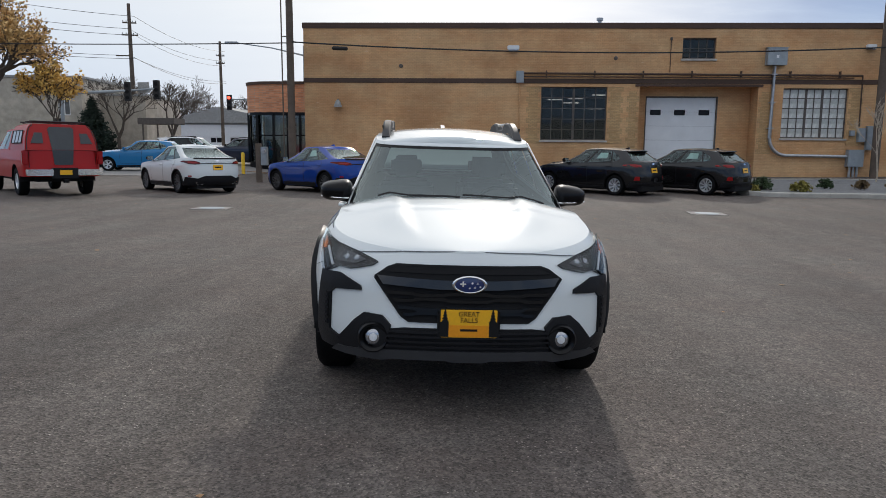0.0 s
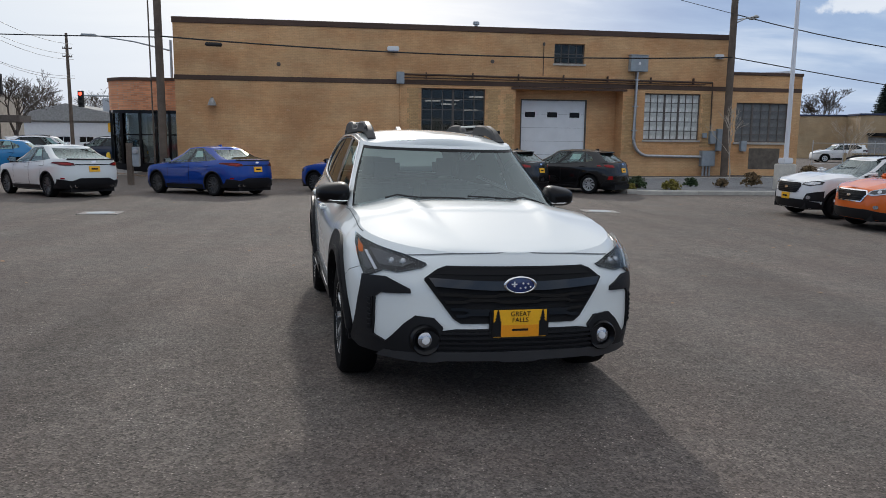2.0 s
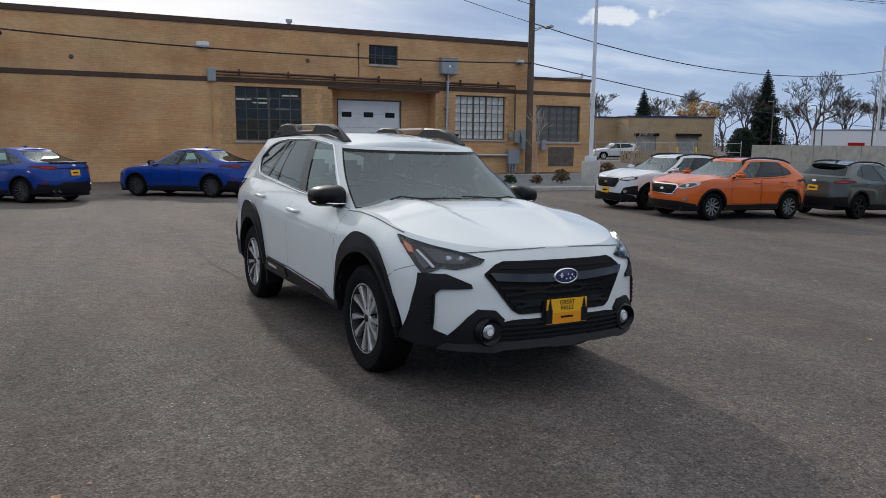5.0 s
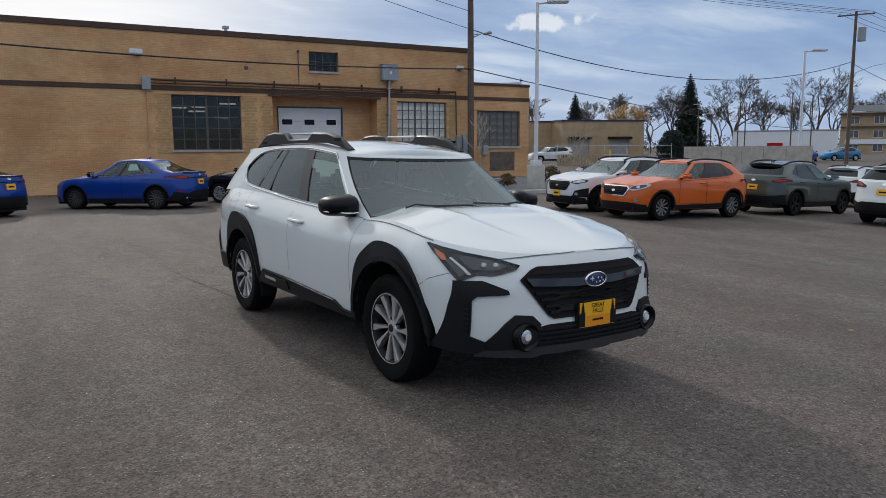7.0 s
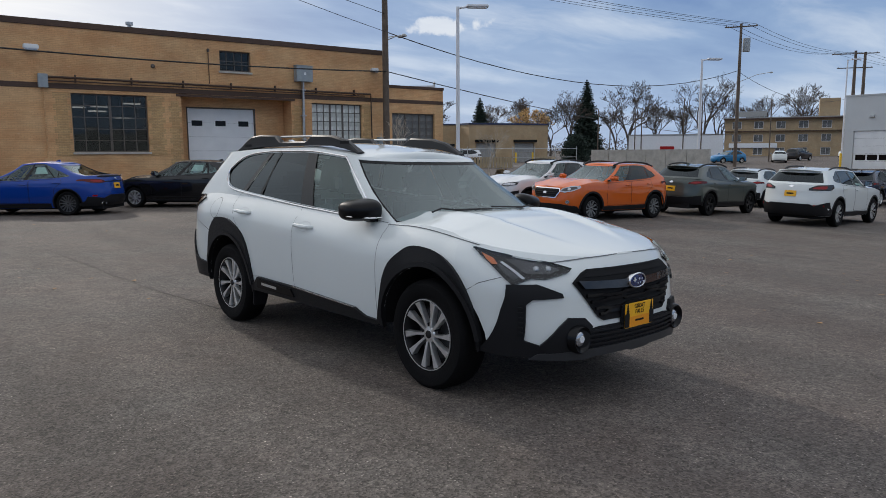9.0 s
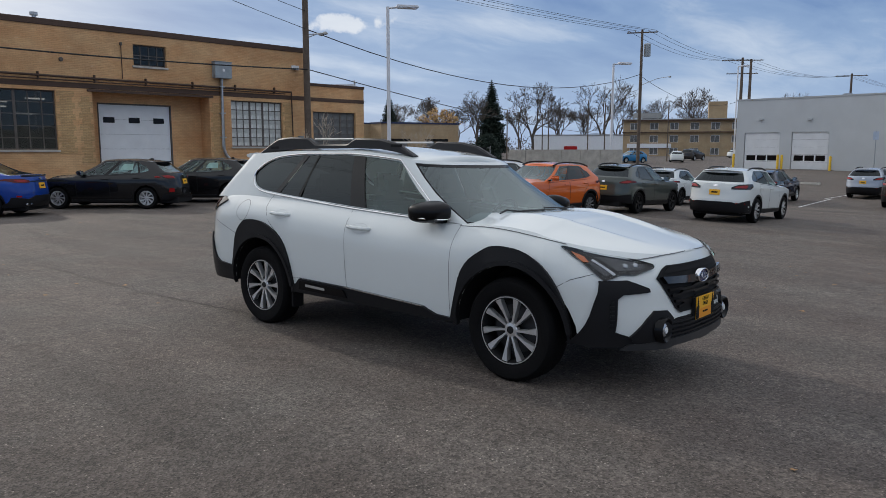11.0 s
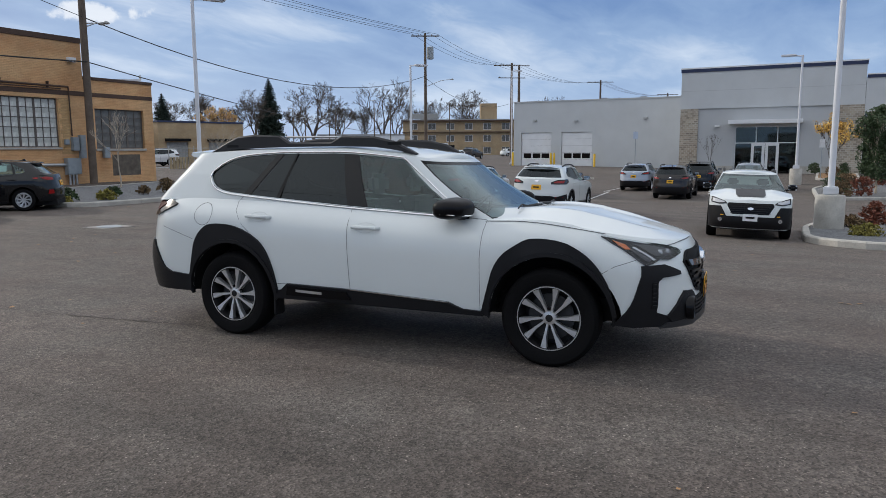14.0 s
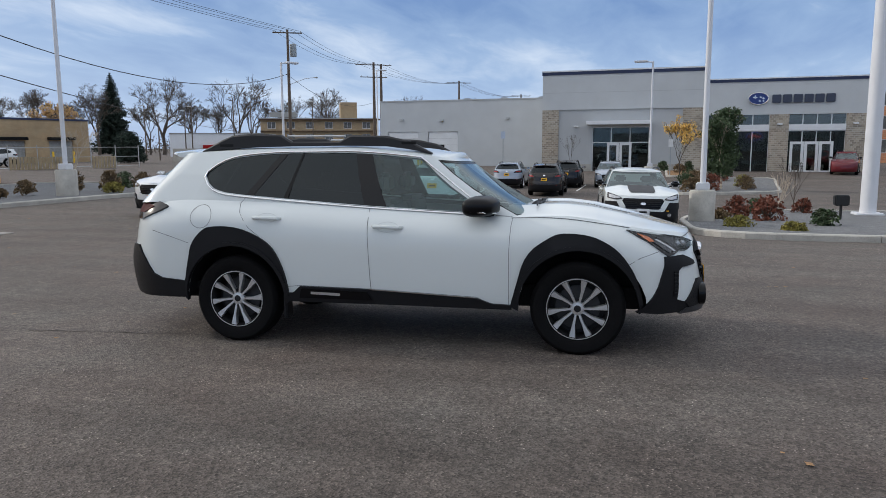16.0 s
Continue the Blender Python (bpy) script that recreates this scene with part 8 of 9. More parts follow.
S, top = wagon(stand(42.0, 7.0, 183), P_silver, "silver crossover parked facing the open lot", "five", M_alloy)
front_details(S, top, [(0.5, 0.8), (0.55, 0.86), (0.78, 0.93), (0.83, 0.9), (0.8, 0.8)], [(-0.48, 0.78), (-0.4, 0.83), (0.4, 0.83), (0.48, 0.78), (0.38, 0.55), (-0.38, 0.55)], [[(-0.8, 0.26), (-0.8, 0.42), (0.8, 0.42), (0.8, 0.26)]], [(0.62, 0.42)], 0.5, False)


def rugged_wagon():
    S, top = car("station_wagon", stand(14.2, 4.6, 187), spec(WAGON), P_white, "white rugged wagon with a black bonnet patch and heavy black bumper", "five", M_alloy_dark, None, M_plastic, M_plastic, M_gloss)
    front_details(S, top, [(0.48, 0.80), (0.54, 0.85), (0.76, 0.93), (0.83, 0.95), (0.83, 0.82), (0.66, 0.78)], [(-0.46, 0.82), (0.46, 0.82), (0.49, 0.76), (0.38, 0.57), (-0.38, 0.57), (-0.49, 0.76)],
                  [[(-0.88, 0.26), (-0.87, 0.74), (-0.62, 0.74), (-0.50, 0.52), (0.50, 0.52), (0.62, 0.74), (0.87, 0.74), (0.88, 0.26)]], [(0.62, 0.44)], 0.50, M_platewhite)
    for sg in (1, -1):
        panel("tow_point_trim", [(sg * 0.58 - 0.03, 0.53), (sg * 0.58 + 0.03, 0.53), (sg * 0.58 + 0.03, 0.55), (sg * 0.58 - 0.03, 0.55)], S.front, 0.02, 0.01, M_plate, top, "yellow accent", 0.3)
    bm = bmesh.new()
    rows = []
    for x in np.linspace(1.1, 2.05, 9):
        z = S.shoulder(x)
        row = []
        for k in range(7):
            q = -0.36 + 0.72 * k / 6
            w = S.side_y(x, z)
            row.append(bm.verts.new((x, w * q, z + S.crown(x) * (1 - abs(q)**2.6) + 0.012 * math.exp(-((abs(q) - 0.62) / 0.13)**2) * smooth01((2.1 - x) / 0.5) + 0.004)))
        rows.append(row)
    for a, b in zip(rows, rows[1:]):
        for k in range(6):
            bm.faces.new((a[k], a[k + 1], b[k + 1], b[k]))
    part("bonnet_decal", bm, mat("matt_black_decal", (0.03, 0.03, 0.032), 0.6), top, "matt black bonnet patch")
    hatch_spoiler(S, top, P_white)


rugged_wagon()
# cars on the street and beyond
S, top = car("hatchback", stand(-16.4, 35.6, 190), spec(HATCH, A0=1.0), P_teal, "small teal-blue hatchback on the street", "five", M_alloy, tint=False)
front_details(S, top, [(0.5, 0.68), (0.55, 0.75), (0.8, 0.82), (0.84, 0.74), (0.7, 0.66)], [(-0.4, 0.66), (0.4, 0.66), (0.36, 0.4), (-0.36, 0.4)], [], [], 0.4, False)
S, top = wagon(stand(-17.0, 44.6, 10), P_pale, "pale silver sport utility on the street", "five", M_alloy, s=TALL)
S, top = wagon(stand(-13.9, 43.8, 172), P_navy, "dark navy crossover on the street", "five", M_alloy, s=TALL)
S, top = wagon(stand(44.6, 61.2, 165), P_pale, "silver sport utility beside the alley garage", "five", M_alloy, s=TALL)
S, top = wagon(stand(54.8, -9.4, 165), P_maroon, "maroon sport utility parked by the dealership", "five", M_alloy, s=TALL)
for x, y, h, p, lab in ((70, 49.5, 20, P_blue, "blue"), (77, 50, 160, P_teal, "blue"), (87, 49, 30, P_white, "white"), (98, 52, 0, P_brown, "dark"), (128, 58, -30, P_white, "white")):
    S, top = car("far_car", stand(x, y, h), HATCH if p is not P_brown else TALL, p, lab + " car parked in the distance by the motel", "five", M_alloy, inside=False)


def pickup():
    s = spec(WAGON, xF=1.85, xR=-1.75, rad=0.40, arch=0.48, track=0.83, rim=0.22, tyre_w=0.26, xsF=2.3, xsR=-2.45, pF=3.2, pR=5.0, barrel=0.01,
             nose=[(0.3, 2.75), (0.6, 2.85), (0.9, 2.84), (1.1, 2.78), (1.2, 2.7)], tail=[(0.3, -2.85), (0.6, -2.92), (0.9, -2.9), (1.2, -2.88), (1.35, -2.86)],
             width=[(0.3, 0.94), (0.5, 0.98), (0.9, 1.0), (1.1, 0.99), (1.25, 0.96), (1.35, 0.94)], sill=0.5, low_front=0.42, low_rear=0.55,
             shoulder=[(-2.9, 1.26), (-1.0, 1.26), (0.8, 1.22), (1.3, 1.2), (2.2, 1.15), (2.8, 1.05)], base=0.92, top=0.72, A0=1.35, A1=0.55, capA=0.3, D0=-0.9, D1=-0.8, capD=0.15,
             roof=[(0.6, 1.80), (0.2, 1.86), (-0.5, 1.87), (-1, 1.85)], belt=[(1.2, 1.27), (0, 1.3), (-0.6, 1.3)], pillars=[(0.03, 0.55, "front"), (0.60, 0.93, "rear")], last=0.93, black_to=0.60)
    S = Shape(s)
    top = thing("pickup_truck", stand(-13.2, 21.73, 133.4), "red pickup truck with a red bed topper and chrome bumper", "truck", "parked cars")
    shell(S, top, P_red)
    cabin(S, top, P_red)
    interior(S, top)
    wheels(S, top, "truck", M_alloy)
    # bed topper
    cap = bmesh.new()
    prof = [(-0.93, 1.27), (-0.90, 1.55), (-0.80, 1.88), (-0.70, 1.98), (0.70, 1.98), (0.80, 1.88), (0.90, 1.55), (0.93, 1.27)]
    fr, bk = [cap.verts.new((-0.98, y, z)) for y, z in prof], [cap.verts.new((-2.88 + max(0, z - 1.3) * 0.30, y, z)) for y, z in prof]
    for i in range(7):
        cap.faces.new((fr[i], fr[i + 1], bk[i + 1], bk[i]))
    cap.faces.new(fr)
    cap.faces.new(bk[::-1])
    bmesh.ops.bevel(cap, geom=[e for e in cap.edges], offset=0.03, segments=2, affect="EDGES")
    t = part("bed_topper", cap, P_red, top, "red fibreglass bed topper")

    def back(y, z):
        return Vector((-2.88 + max(0, z - 1.3) * 0.30, y, z))
    for poly, m, n in (([(-0.27, 1.28), (-0.33, 1.84), (-0.28, 1.90), (0.28, 1.90), (0.33, 1.84), (0.27, 1.28)], M_gloss, "topper_door"), ([(0.47, 1.45), (0.47, 1.74), (0.66, 1.74), (0.78, 1.45)], M_gloss, "topper_window"), ([(-0.47, 1.45), (-0.47, 1.74), (-0.66, 1.74), (-0.78, 1.45)], M_gloss, "topper_window")):
        bm = bmesh.new()
        a = [bm.verts.new(back(y, z) + Vector((-0.012, 0, 0))) for y, z in poly]
        b = [bm.verts.new(back(y, z) + Vector((0.01, 0, 0))) for y, z in poly]
        bm.faces.new(a)
        for i in range(len(poly)):
            j = (i + 1) % len(poly)
            bm.faces.new((a[i], a[j], b[j], b[i]))
        part(n, bm, mat("dull_dark_glass", (0.035, 0.04, 0.045), 0.35), t)
    for sg in (1, -1):
        bm = bmesh.new()
        bm.faces.new([bm.verts.new((x, sg * y, z)) for x, y, z in ((-1.2, 0.928, 1.46), (-2.45, 0.928, 1.46), (-2.36, 0.845, 1.80), (-1.2, 0.845, 1.80))])
        w = part("topper_window", bm, mat("shiny_dark_pane", (0.03, 0.033, 0.036), 0.12, coat=0.6), t)
        edge = [(-1.2, sg * 0.929, 1.46), (-2.45, sg * 0.929, 1.46), (-2.36, sg * 0.846, 1.80), (-1.2, sg * 0.846, 1.80), (-1.2, sg * 0.929, 1.46)]
        part("window_frame", tubes((edge, 0.014), n=6), M_black, w)
        for x in (-1.62, -2.03):
            part("window_bar", tubes(([(x, sg * 0.929, 1.46), (x, sg * 0.846, 1.80)], 0.010), n=6), M_black, w)
        part("tail_lamp", boxes((-2.93, -2.80, sg * 0.95 - 0.07, sg * 0.95 + 0.07, 0.88, 1.25), bev=0.02), M_tailbright, top)
        part("topper_rail", tubes(([(-1.2, sg * 0.6, 2.03), (-2.5, sg * 0.6, 2.03)], 0.02)), M_black, t)
    for x in (-1.35, -2.0, -2.5):
        part("topper_rail", tubes(([(x, -0.7, 2.05), (x, 0.7, 2.05)], 0.018)), M_black, t)
    panel("lower_door", [(-0.235, 0.90), (-0.21, 0.87), (0.21, 0.87), (0.235, 0.90), (0.268, 1.268), (-0.268, 1.268)], S.rear, 0.012, 0.02, mat("dull_dark_panel", (0.035, 0.04, 0.045), 0.35), top, "dark lower half of the topper door")
    part("tailgate_gap", ribbon(S.rear, [(-0.84, 0.80), (-0.84, 1.25)], 0.012, 0.002), M_gap, top)
    part("tailgate_gap", ribbon(S.rear, [(0.84, 0.80), (0.84, 1.25)], 0.012, 0.002), M_gap, top)
    for sg in (1, -1):
        part("corner_seal", tubes(([(-2.885, sg * 0.885, 1.29), (-2.80, sg * 0.86, 1.56), (-2.715, sg * 0.78, 1.86), (-2.685, sg * 0.68, 1.955)], 0.012), n=6), M_black, t)
    for y in (-0.63, 0.63):
        part("rear_bumper", boxes((-3.10, -2.93, y - 0.33, y + 0.33, 0.58, 0.75), bev=0.02), M_chrome, top, "chrome rear step bumper")
    part("bumper_middle", boxes((-3.08, -2.90, -0.32, 0.32, 0.50, 0.79), bev=0.01), M_plastic, top)
    part("licence_plate", boxes((-3.10, -3.085, -0.155, 0.155, 0.60, 0.73)), M_plate, top, "yellow dealer plate")
    part("tow_hitch", boxes((-3.15, -2.9, -0.06, 0.06, 0.38, 0.48), bev=0.01), M_gap, top)


pickup()


# ---------------------------------------------------------------- beds, kerbs, paint
island("planting_bed", [(11.2, 3.2), (17.6, 3.4), (22.5, 1.6), (23.5, -5.0), (22.5, -14.0), (13.0, -14.0), (11.6, -2.5)], M_gravel, "kerbed gravel bed with shrubs beside the lot", r=1.8)
island("planting_bed", [(8.7, 23.3), (14.0, 23.2), (19.2, 23.2), (23.0, 26.2), (25.2, 33.5), (10.5, 33.5)], M_gravel, "kerbed gravel bed in front of the brick warehouse", r=1.5)
island("planting_bed", [(33.5, 3.2), (43.0, 3.6), (49.0, 1.5), (49.0, -3.8), (36.0, -2.4)], M_gravel, "kerbed shrub bed in front of the dealership", r=1.5)
island("planting_bed", [(50.0, 3.5), (57.0, 3.5), (57.0, 0.8), (50.0, 0.8)], M_leaves_brown, "small shrub bed by the dealership entrance", r=0.8)
for x, y, r, w, h in ((-5.85, 16.2, 4, 0.8, 0.75), (5.75, 17.65, -5, 0.85, 0.75)):
    m = stand(x, y, r)
    d = thing("drain_slab", m, "pale square concrete slab set in the asphalt", "drain cover", "drain slabs", "structure")
    part("slab", boxes((-w / 2, w / 2, -h / 2, h / 2, -0.06, 0.012), bev=0.004), mat("worn_grey_concrete", (0.25, 0.235, 0.215), 0.9, var=0.25, scale=4, fine=0.2, fscale=60, bump=0.4), d)
    part("lid", lathe([(0.28, 0.0), (0.28, 0.018), (0.25, 0.020), (0.01, 0.018)], 20), M_galv, d)


def build_street():
    """The paler street beyond the lot's west corner, laid just over the lot's ground."""
    bm = bmesh.new()
    rows = []
    for y in np.linspace(31.5, 57.0, 18):
        edge = -11.2 - 0.28 * max(0, 37 - y)
        rows.append([bm.verts.new((x, y, ground_z(x, y) + 0.012)) for x in np.linspace(-75, edge, 40)])
    for a, b in zip(rows, rows[1:]):
        for k in range(39):
            bm.faces.new((a[k], a[k + 1], b[k + 1], b[k]))
    m = mat("pale_worn_road", (0.215, 0.205, 0.195), 0.9, var=0.16, scale=0.4, fine=0.15, fscale=6)
    tagged(part("road", bm, m), "pale worn street surface beside the lot", "road", kind="structure")


build_street()


def painted_line(a, b, w=0.11):
    a, b = Vector(a), Vector(b)
    d = (b - a).normalized()
    n = Vector((-d.y, d.x)) * w / 2
    k = max(2, int((b - a).length / 0.8))
    bm = bmesh.new()
    rows = []
    for i in range(k + 1):
        p = a + (b - a) * i / k
        rows.append([bm.verts.new((q.x, q.y, ground_z(q.x, q.y) + 0.012)) for q in (p - n, p + n)])
    for r, s in zip(rows, rows[1:]):
        bm.faces.new((r[0], r[1], s[1], s[0]))
    tagged(part("parking_line", bm, M_linepaint), "worn white parking line on the asphalt", "road marking", "parking lines", "structure")


for y in (4.7, 7.3, 10.1, 13.1):
    painted_line((36.5, y + 1.2), (43.0, y + 1.3))
painted_line((29.5, 13.2), (36.5, 14.0))
for x, y in ((47.5, 19.0), (46.5, 14.6), (46.0, 11.0)):
    p = thing("wheel_stop", Matrix.Translation((x, y, ground_z(x, y))), "pale concrete wheel stop on the asphalt", "wheel stop", "wheel stops")
    part("stop_block", prism([(-0.09, 0), (-0.06, 0.13), (0.06, 0.13), (0.09, 0)], -0.9, 0.9), M_concrete, p)


# ---------------------------------------------------------------- poles and wires
def lamp_post(x, y, top_z, arm, concrete=0.37, label="white steel lamp post on a round concrete base"):
    g = ground_z(x, y)
    p = thing("lamp_post", Matrix.Translation((x, y, g)), label, "lamp post", "white lamp posts")
    if concrete:
        part("concrete_base", lathe([(concrete, -0.1), (concrete, 0.98), (concrete - 0.03, 1.02), (0.1, 1.025)], 24), M_concrete, p, "round concrete base")
    b = 1.02 if concrete else 0
    part("base_cover", boxes((-0.19, 0.19, -0.19, 0.19, b, b + 0.22), bev=0.03), M_white_pole, p)
    h = top_z - g
    part("pole", lathe([(0.085, b), (0.075, h * 0.6), (0.065, h)], 12), M_white_pole, p)
    if arm:
        d = Vector((math.cos(radians(arm)), math.sin(radians(arm)), 0))
        part("arm", tubes(([(0, 0, h - 0.05), tuple(d * 0.45 + Vector((0, 0, h)))], 0.04)), M_white_pole, p)
        hd = part("lamp_head", boxes((0.35, 1.25, -0.16, 0.16, -0.03, 0.09), bev=0.03), M_white_pole, p, "flat white lamp head")
        hd.matrix_local = Matrix.Translation((0, 0, h)) @ Matrix.Rotation(radians(arm), 4, "Z")
        gl = part("lamp_glass", boxes((0.42, 1.18, -0.12, 0.12, -0.045, -0.03)), M_platewhite, p)
        gl.matrix_local = Matrix.Translation((0, 0, h)) @ Matrix.Rotation(radians(arm), 4, "Z")
    return p


lamp_post(15.45, 24.7, 7.3, -32)
lamp_post(16.5, 2.72, 8.2, 0)
lamp_post(46.9, 4.6, 7.3, 88)
lamp_post(36.8, 27.5, 7.0, -30)
lamp_post(75.0, 36.0, 10.5, -45, 0, "white steel lamp post beyond the service building")
sp = thing("sign_pole", Matrix.Translation((21.0, -2.75, ground_z(21.0, -2.75))), "thick white steel sign pole in the gravel bed", "pole")
part("pole", lathe([(0.25, 0.0), (0.235, 6), (0.21, 14)], 20), M_white_pole, sp)
part("base_plate", boxes((-0.42, 0.42, -0.42, 0.42, 0.08, 0.2), bev=0.02), M_white_pole, sp)


def utility_pole(x, y, top_z, arms=(), r=0.16, label="weathered wooden utility pole", lean=0.0):
    g = ground_z(x, y) - 0.3
    p = thing("utility_pole", Matrix.Translation((x, y, 0)), label, "utility pole", "utility poles")
    part("pole", lathe([(r, g), (r * 0.9, top_z * 0.5), (r * 0.65, top_z)], 12), M_wood_pole, p)
    for z, ang, ln in arms:
        a = Vector((math.cos(radians(ang)), math.sin(radians(ang)), 0))
        arm = part("crossarm", boxes((-ln, ln, -0.05, 0.05, -0.06, 0.06), bev=0.01), M_wood_pole, p)
        arm.matrix_local = Matrix.Translation((0, 0, z)) @ Matrix.Rotation(radians(ang), 4, "Z")
        for k in (-0.9, -0.45, 0.45, 0.9):
            part("insulator", lathe([(0.03, 0), (0.05, 0.06), (0.03, 0.14), (0.01, 0.16)], 8, "Z", None, (a.x * ln * k, a.y * ln * k, z + 0.06)), M_sash_pale, p)
    return p


def street_arm(p, z, ang, ln, rise=0.5):
    a = Vector((math.cos(radians(ang)), math.sin(radians(ang)), 0))
    part("lamp_arm", tubes(([(0, 0, z), tuple(a * ln * 0.6 + Vector((0, 0, z + rise * 0.8))), tuple(a * ln + Vector((0, 0, z + rise)))], 0.03)), M_steel, p)
    part("lamp_head", lathe([(0.06, 0.08), (0.16, 0.0), (0.17, -0.06), (0.02, -0.1)], 12, "Z", None, tuple(a * (ln + 0.12) + Vector((0, 0, z + rise)))), M_sash_pale, p, "small grey street lamp head")


p1 = utility_pole(-9.25, 37.4, 16.0, (), 0.2, "tall weathered wooden utility pole with a riser")
part("riser", tubes(([(-0.42, -0.02, -0.6), (-0.42, -0.02, 14.0)], 0.035)), M_wood_pole, p1)
for z in (2.0, 4.4, 6.6, 8.8):
    part("standoff", boxes((-0.42, 0.0, -0.03, 0.03, z, z + 0.05)), M_rust, p1)
p2 = utility_pole(20.3, 37.6, 16.0, (), 0.2, "weathered wooden utility pole against the brick warehouse")
street_arm(p2, 7.9, -45, 1.0, 0.3)
street_arm(p2, 8.1, -20, 0.8, 0.1)
p3 = utility_pole(68.0, 43.7, 14.4, [(14.1, -60, 1.6)], 0.19, "wooden utility pole with a crossarm and a transformer")
part("transformer", lathe([(0.36, 11.6), (0.38, 11.7), (0.38, 12.9), (0.1, 13.0)], 14, "Z", None, (0.55, -0.35, 0)), M_galv, p3, "grey pole transformer")
street_arm(p3, 8.5, -50, 3.0, 0.9)
p4 = utility_pole(103.8, 47.9, 14.9, [(14.5, -55, 2.9), (12.6, -55, 2.2)], 0.26, "twin wooden utility pole with crossarms")
utility_pole(104.4, 46.9, 14.6, [], 0.26, "twin wooden utility pole with crossarms")
utility_pole(141, 44.0, 15.0, [(14.6, -60, 2.6)], 0.26)
utility_pole(184, 39.0, 15.0, [(14.6, -60, 2.6), (12.8, -60, 1.6)], 0.26)
p5 = utility_pole(-31.7, 67.8, 13.7, [(12.0, 20, 0.6), (10.9, 200, 0.7)], 0.22, "tall wooden utility pole across the street")
part("side_arm", boxes((-1.4, 0.0, -0.05, 0.05, 9.0, 9.1)), M_wood_pole, p5)
utility_pole(-30.9, 89.7, 13.2, [(10.6, 20, 0.5), (11.5, 200, 0.5)], 0.22, "tall wooden utility pole across the street")
for x, y, h in ((75.8, 69.2, 7.2), (76.8, 67.9, 6.0), (78.9, 65.3, 6.6), (79.4, 64.6, 7.2), (82.5, 60.1, 8.4), (83.8, 58.2, 8.0), (88.0, 50.9, 8.0)):
    q = utility_pole(x, y, h, (), 0.09, "thin distant street lamp pole")
    part("lamp_head", boxes((-1.0, 0, -0.08, 0.08, h - 0.1, h), bev=0.02), M_sash_pale, q)


def wire(a, b, sag, r=0.012, n=18, label="thin black overhead wire"):
    a, b = Vector(a), Vector(b)
    pts = [a + (b - a) * (k / n) - Vector((0, 0, sag * 4 * (k / n) * (1 - k / n))) for k in range(n + 1)]
    w = tagged(new("overhead_wire", finish(tubes((pts, r), n=5), "overhead_wire", M_black)), label, "wire", "overhead wires")
    return w


wire((-9.25, 37.3, 6.35), (20.3, 37.45, 6.15), 0.38, 0.036, 26, "thick black overhead cable in front of the warehouse")
wire((-9.25, 37.3, 6.3), (-60, 46, 8.6), 0.5, 0.028)
sl = thing("cable_splice", Matrix.Translation((-6.7, 37.35, 6.05)), "black splice case hanging on the overhead cable", "cable splice")
part("splice_case", tubes(([(-0.4, 0, 0), (-0.34, 0, 0), (0.34, 0, -0.02), (0.4, 0, -0.02)], [0.05, 0.1, 0.1, 0.05]), n=10), M_black, sl)
wire((20.3, 37.5, 6.15), (110, 68.0, 4.0), 1.1, 0.03)
wire((20.3, 37.5, 8.4), (68.0, 43.7, 9.7), 2.3, 0.03)
wire((68.0, 43.7, 9.5), (104, 48.4, 8.6), 1.6, 0.024)
for k, (dz, dx) in enumerate(((0, -0.9), (0, 0.9), (-0.1, 0.3))):
    wire((-40, 24 + dx, 24 + dz), (20.3, 37.5, 10.4 - 1.0 * k), 2.0, 0.016)
for k in (-1.0, -0.4, 0.5, 1.0):
    d = Vector((math.cos(radians(-60)), math.sin(radians(-60)), 0)) * k
    wire((-20 + d.x, 62 + d.y, 24.0), (68.0 + d.x * 1.4, 43.7 + d.y * 1.4, 14.3), 2.2, 0.018)
    wire((68.0 + d.x * 1.4, 43.7 + d.y * 1.4, 14.3), (104 + d.x * 2, 48.5 + d.y * 2, 14.7), 1.0, 0.018)
    wire((104 + d.x * 2, 48.5 + d.y * 2, 14.7), (141 + d.x, 44 + d.y, 14.7), 1.2, 0.018)
    wire((141 + d.x, 44 + d.y, 14.7), (184 + d.x, 39 + d.y, 14.7), 1.2, 0.018)
for k, z in enumerate((12.6, 11.5, 10.9, 9.1, 8.8)):
    wire((-31.3 - 0.6 * (k % 2), 68, z), (-30.3, 89.8, z - 0.6), 0.7, 0.02)
    wire((-31.3 - 0.6 * (k % 2), 68, z), (-48, 30, z + 1.0), 1.2, 0.02)
for x, y, h in ((-9.3, 31.6, 1.45),):
    mt = thing("meter_post", Matrix.Translation((x, y, ground_z(x, y))), "weathered wooden post with grey meter boxes", "meter post")
    part("post", boxes((-0.11, 0.11, -0.11, 0.11, -0.1, h + 0.25), bev=0.01), M_wood_pole, mt)
    part("meter_box", boxes((0.13, 0.40, -0.16, 0.10, 0.75, h + 0.1), bev=0.02), M_galv, mt)
    part("meter_dial", lathe([(0.09, -0.25), (0.1, -0.2), (0.1, -0.16)], 14, "Y", None, (0.27, 0, h - 0.08)), M_steel, mt)
b = thing("bollard", Matrix.Translation((-11.5, 36.3, ground_z(-11.5, 36.3))), "yellow steel bollard at the street edge", "bollard", "yellow bollards")
part("post", lathe([(0.09, -0.1), (0.09, 1.0), (0.06, 1.08), (0.01, 1.1)], 14), M_yellow, b)

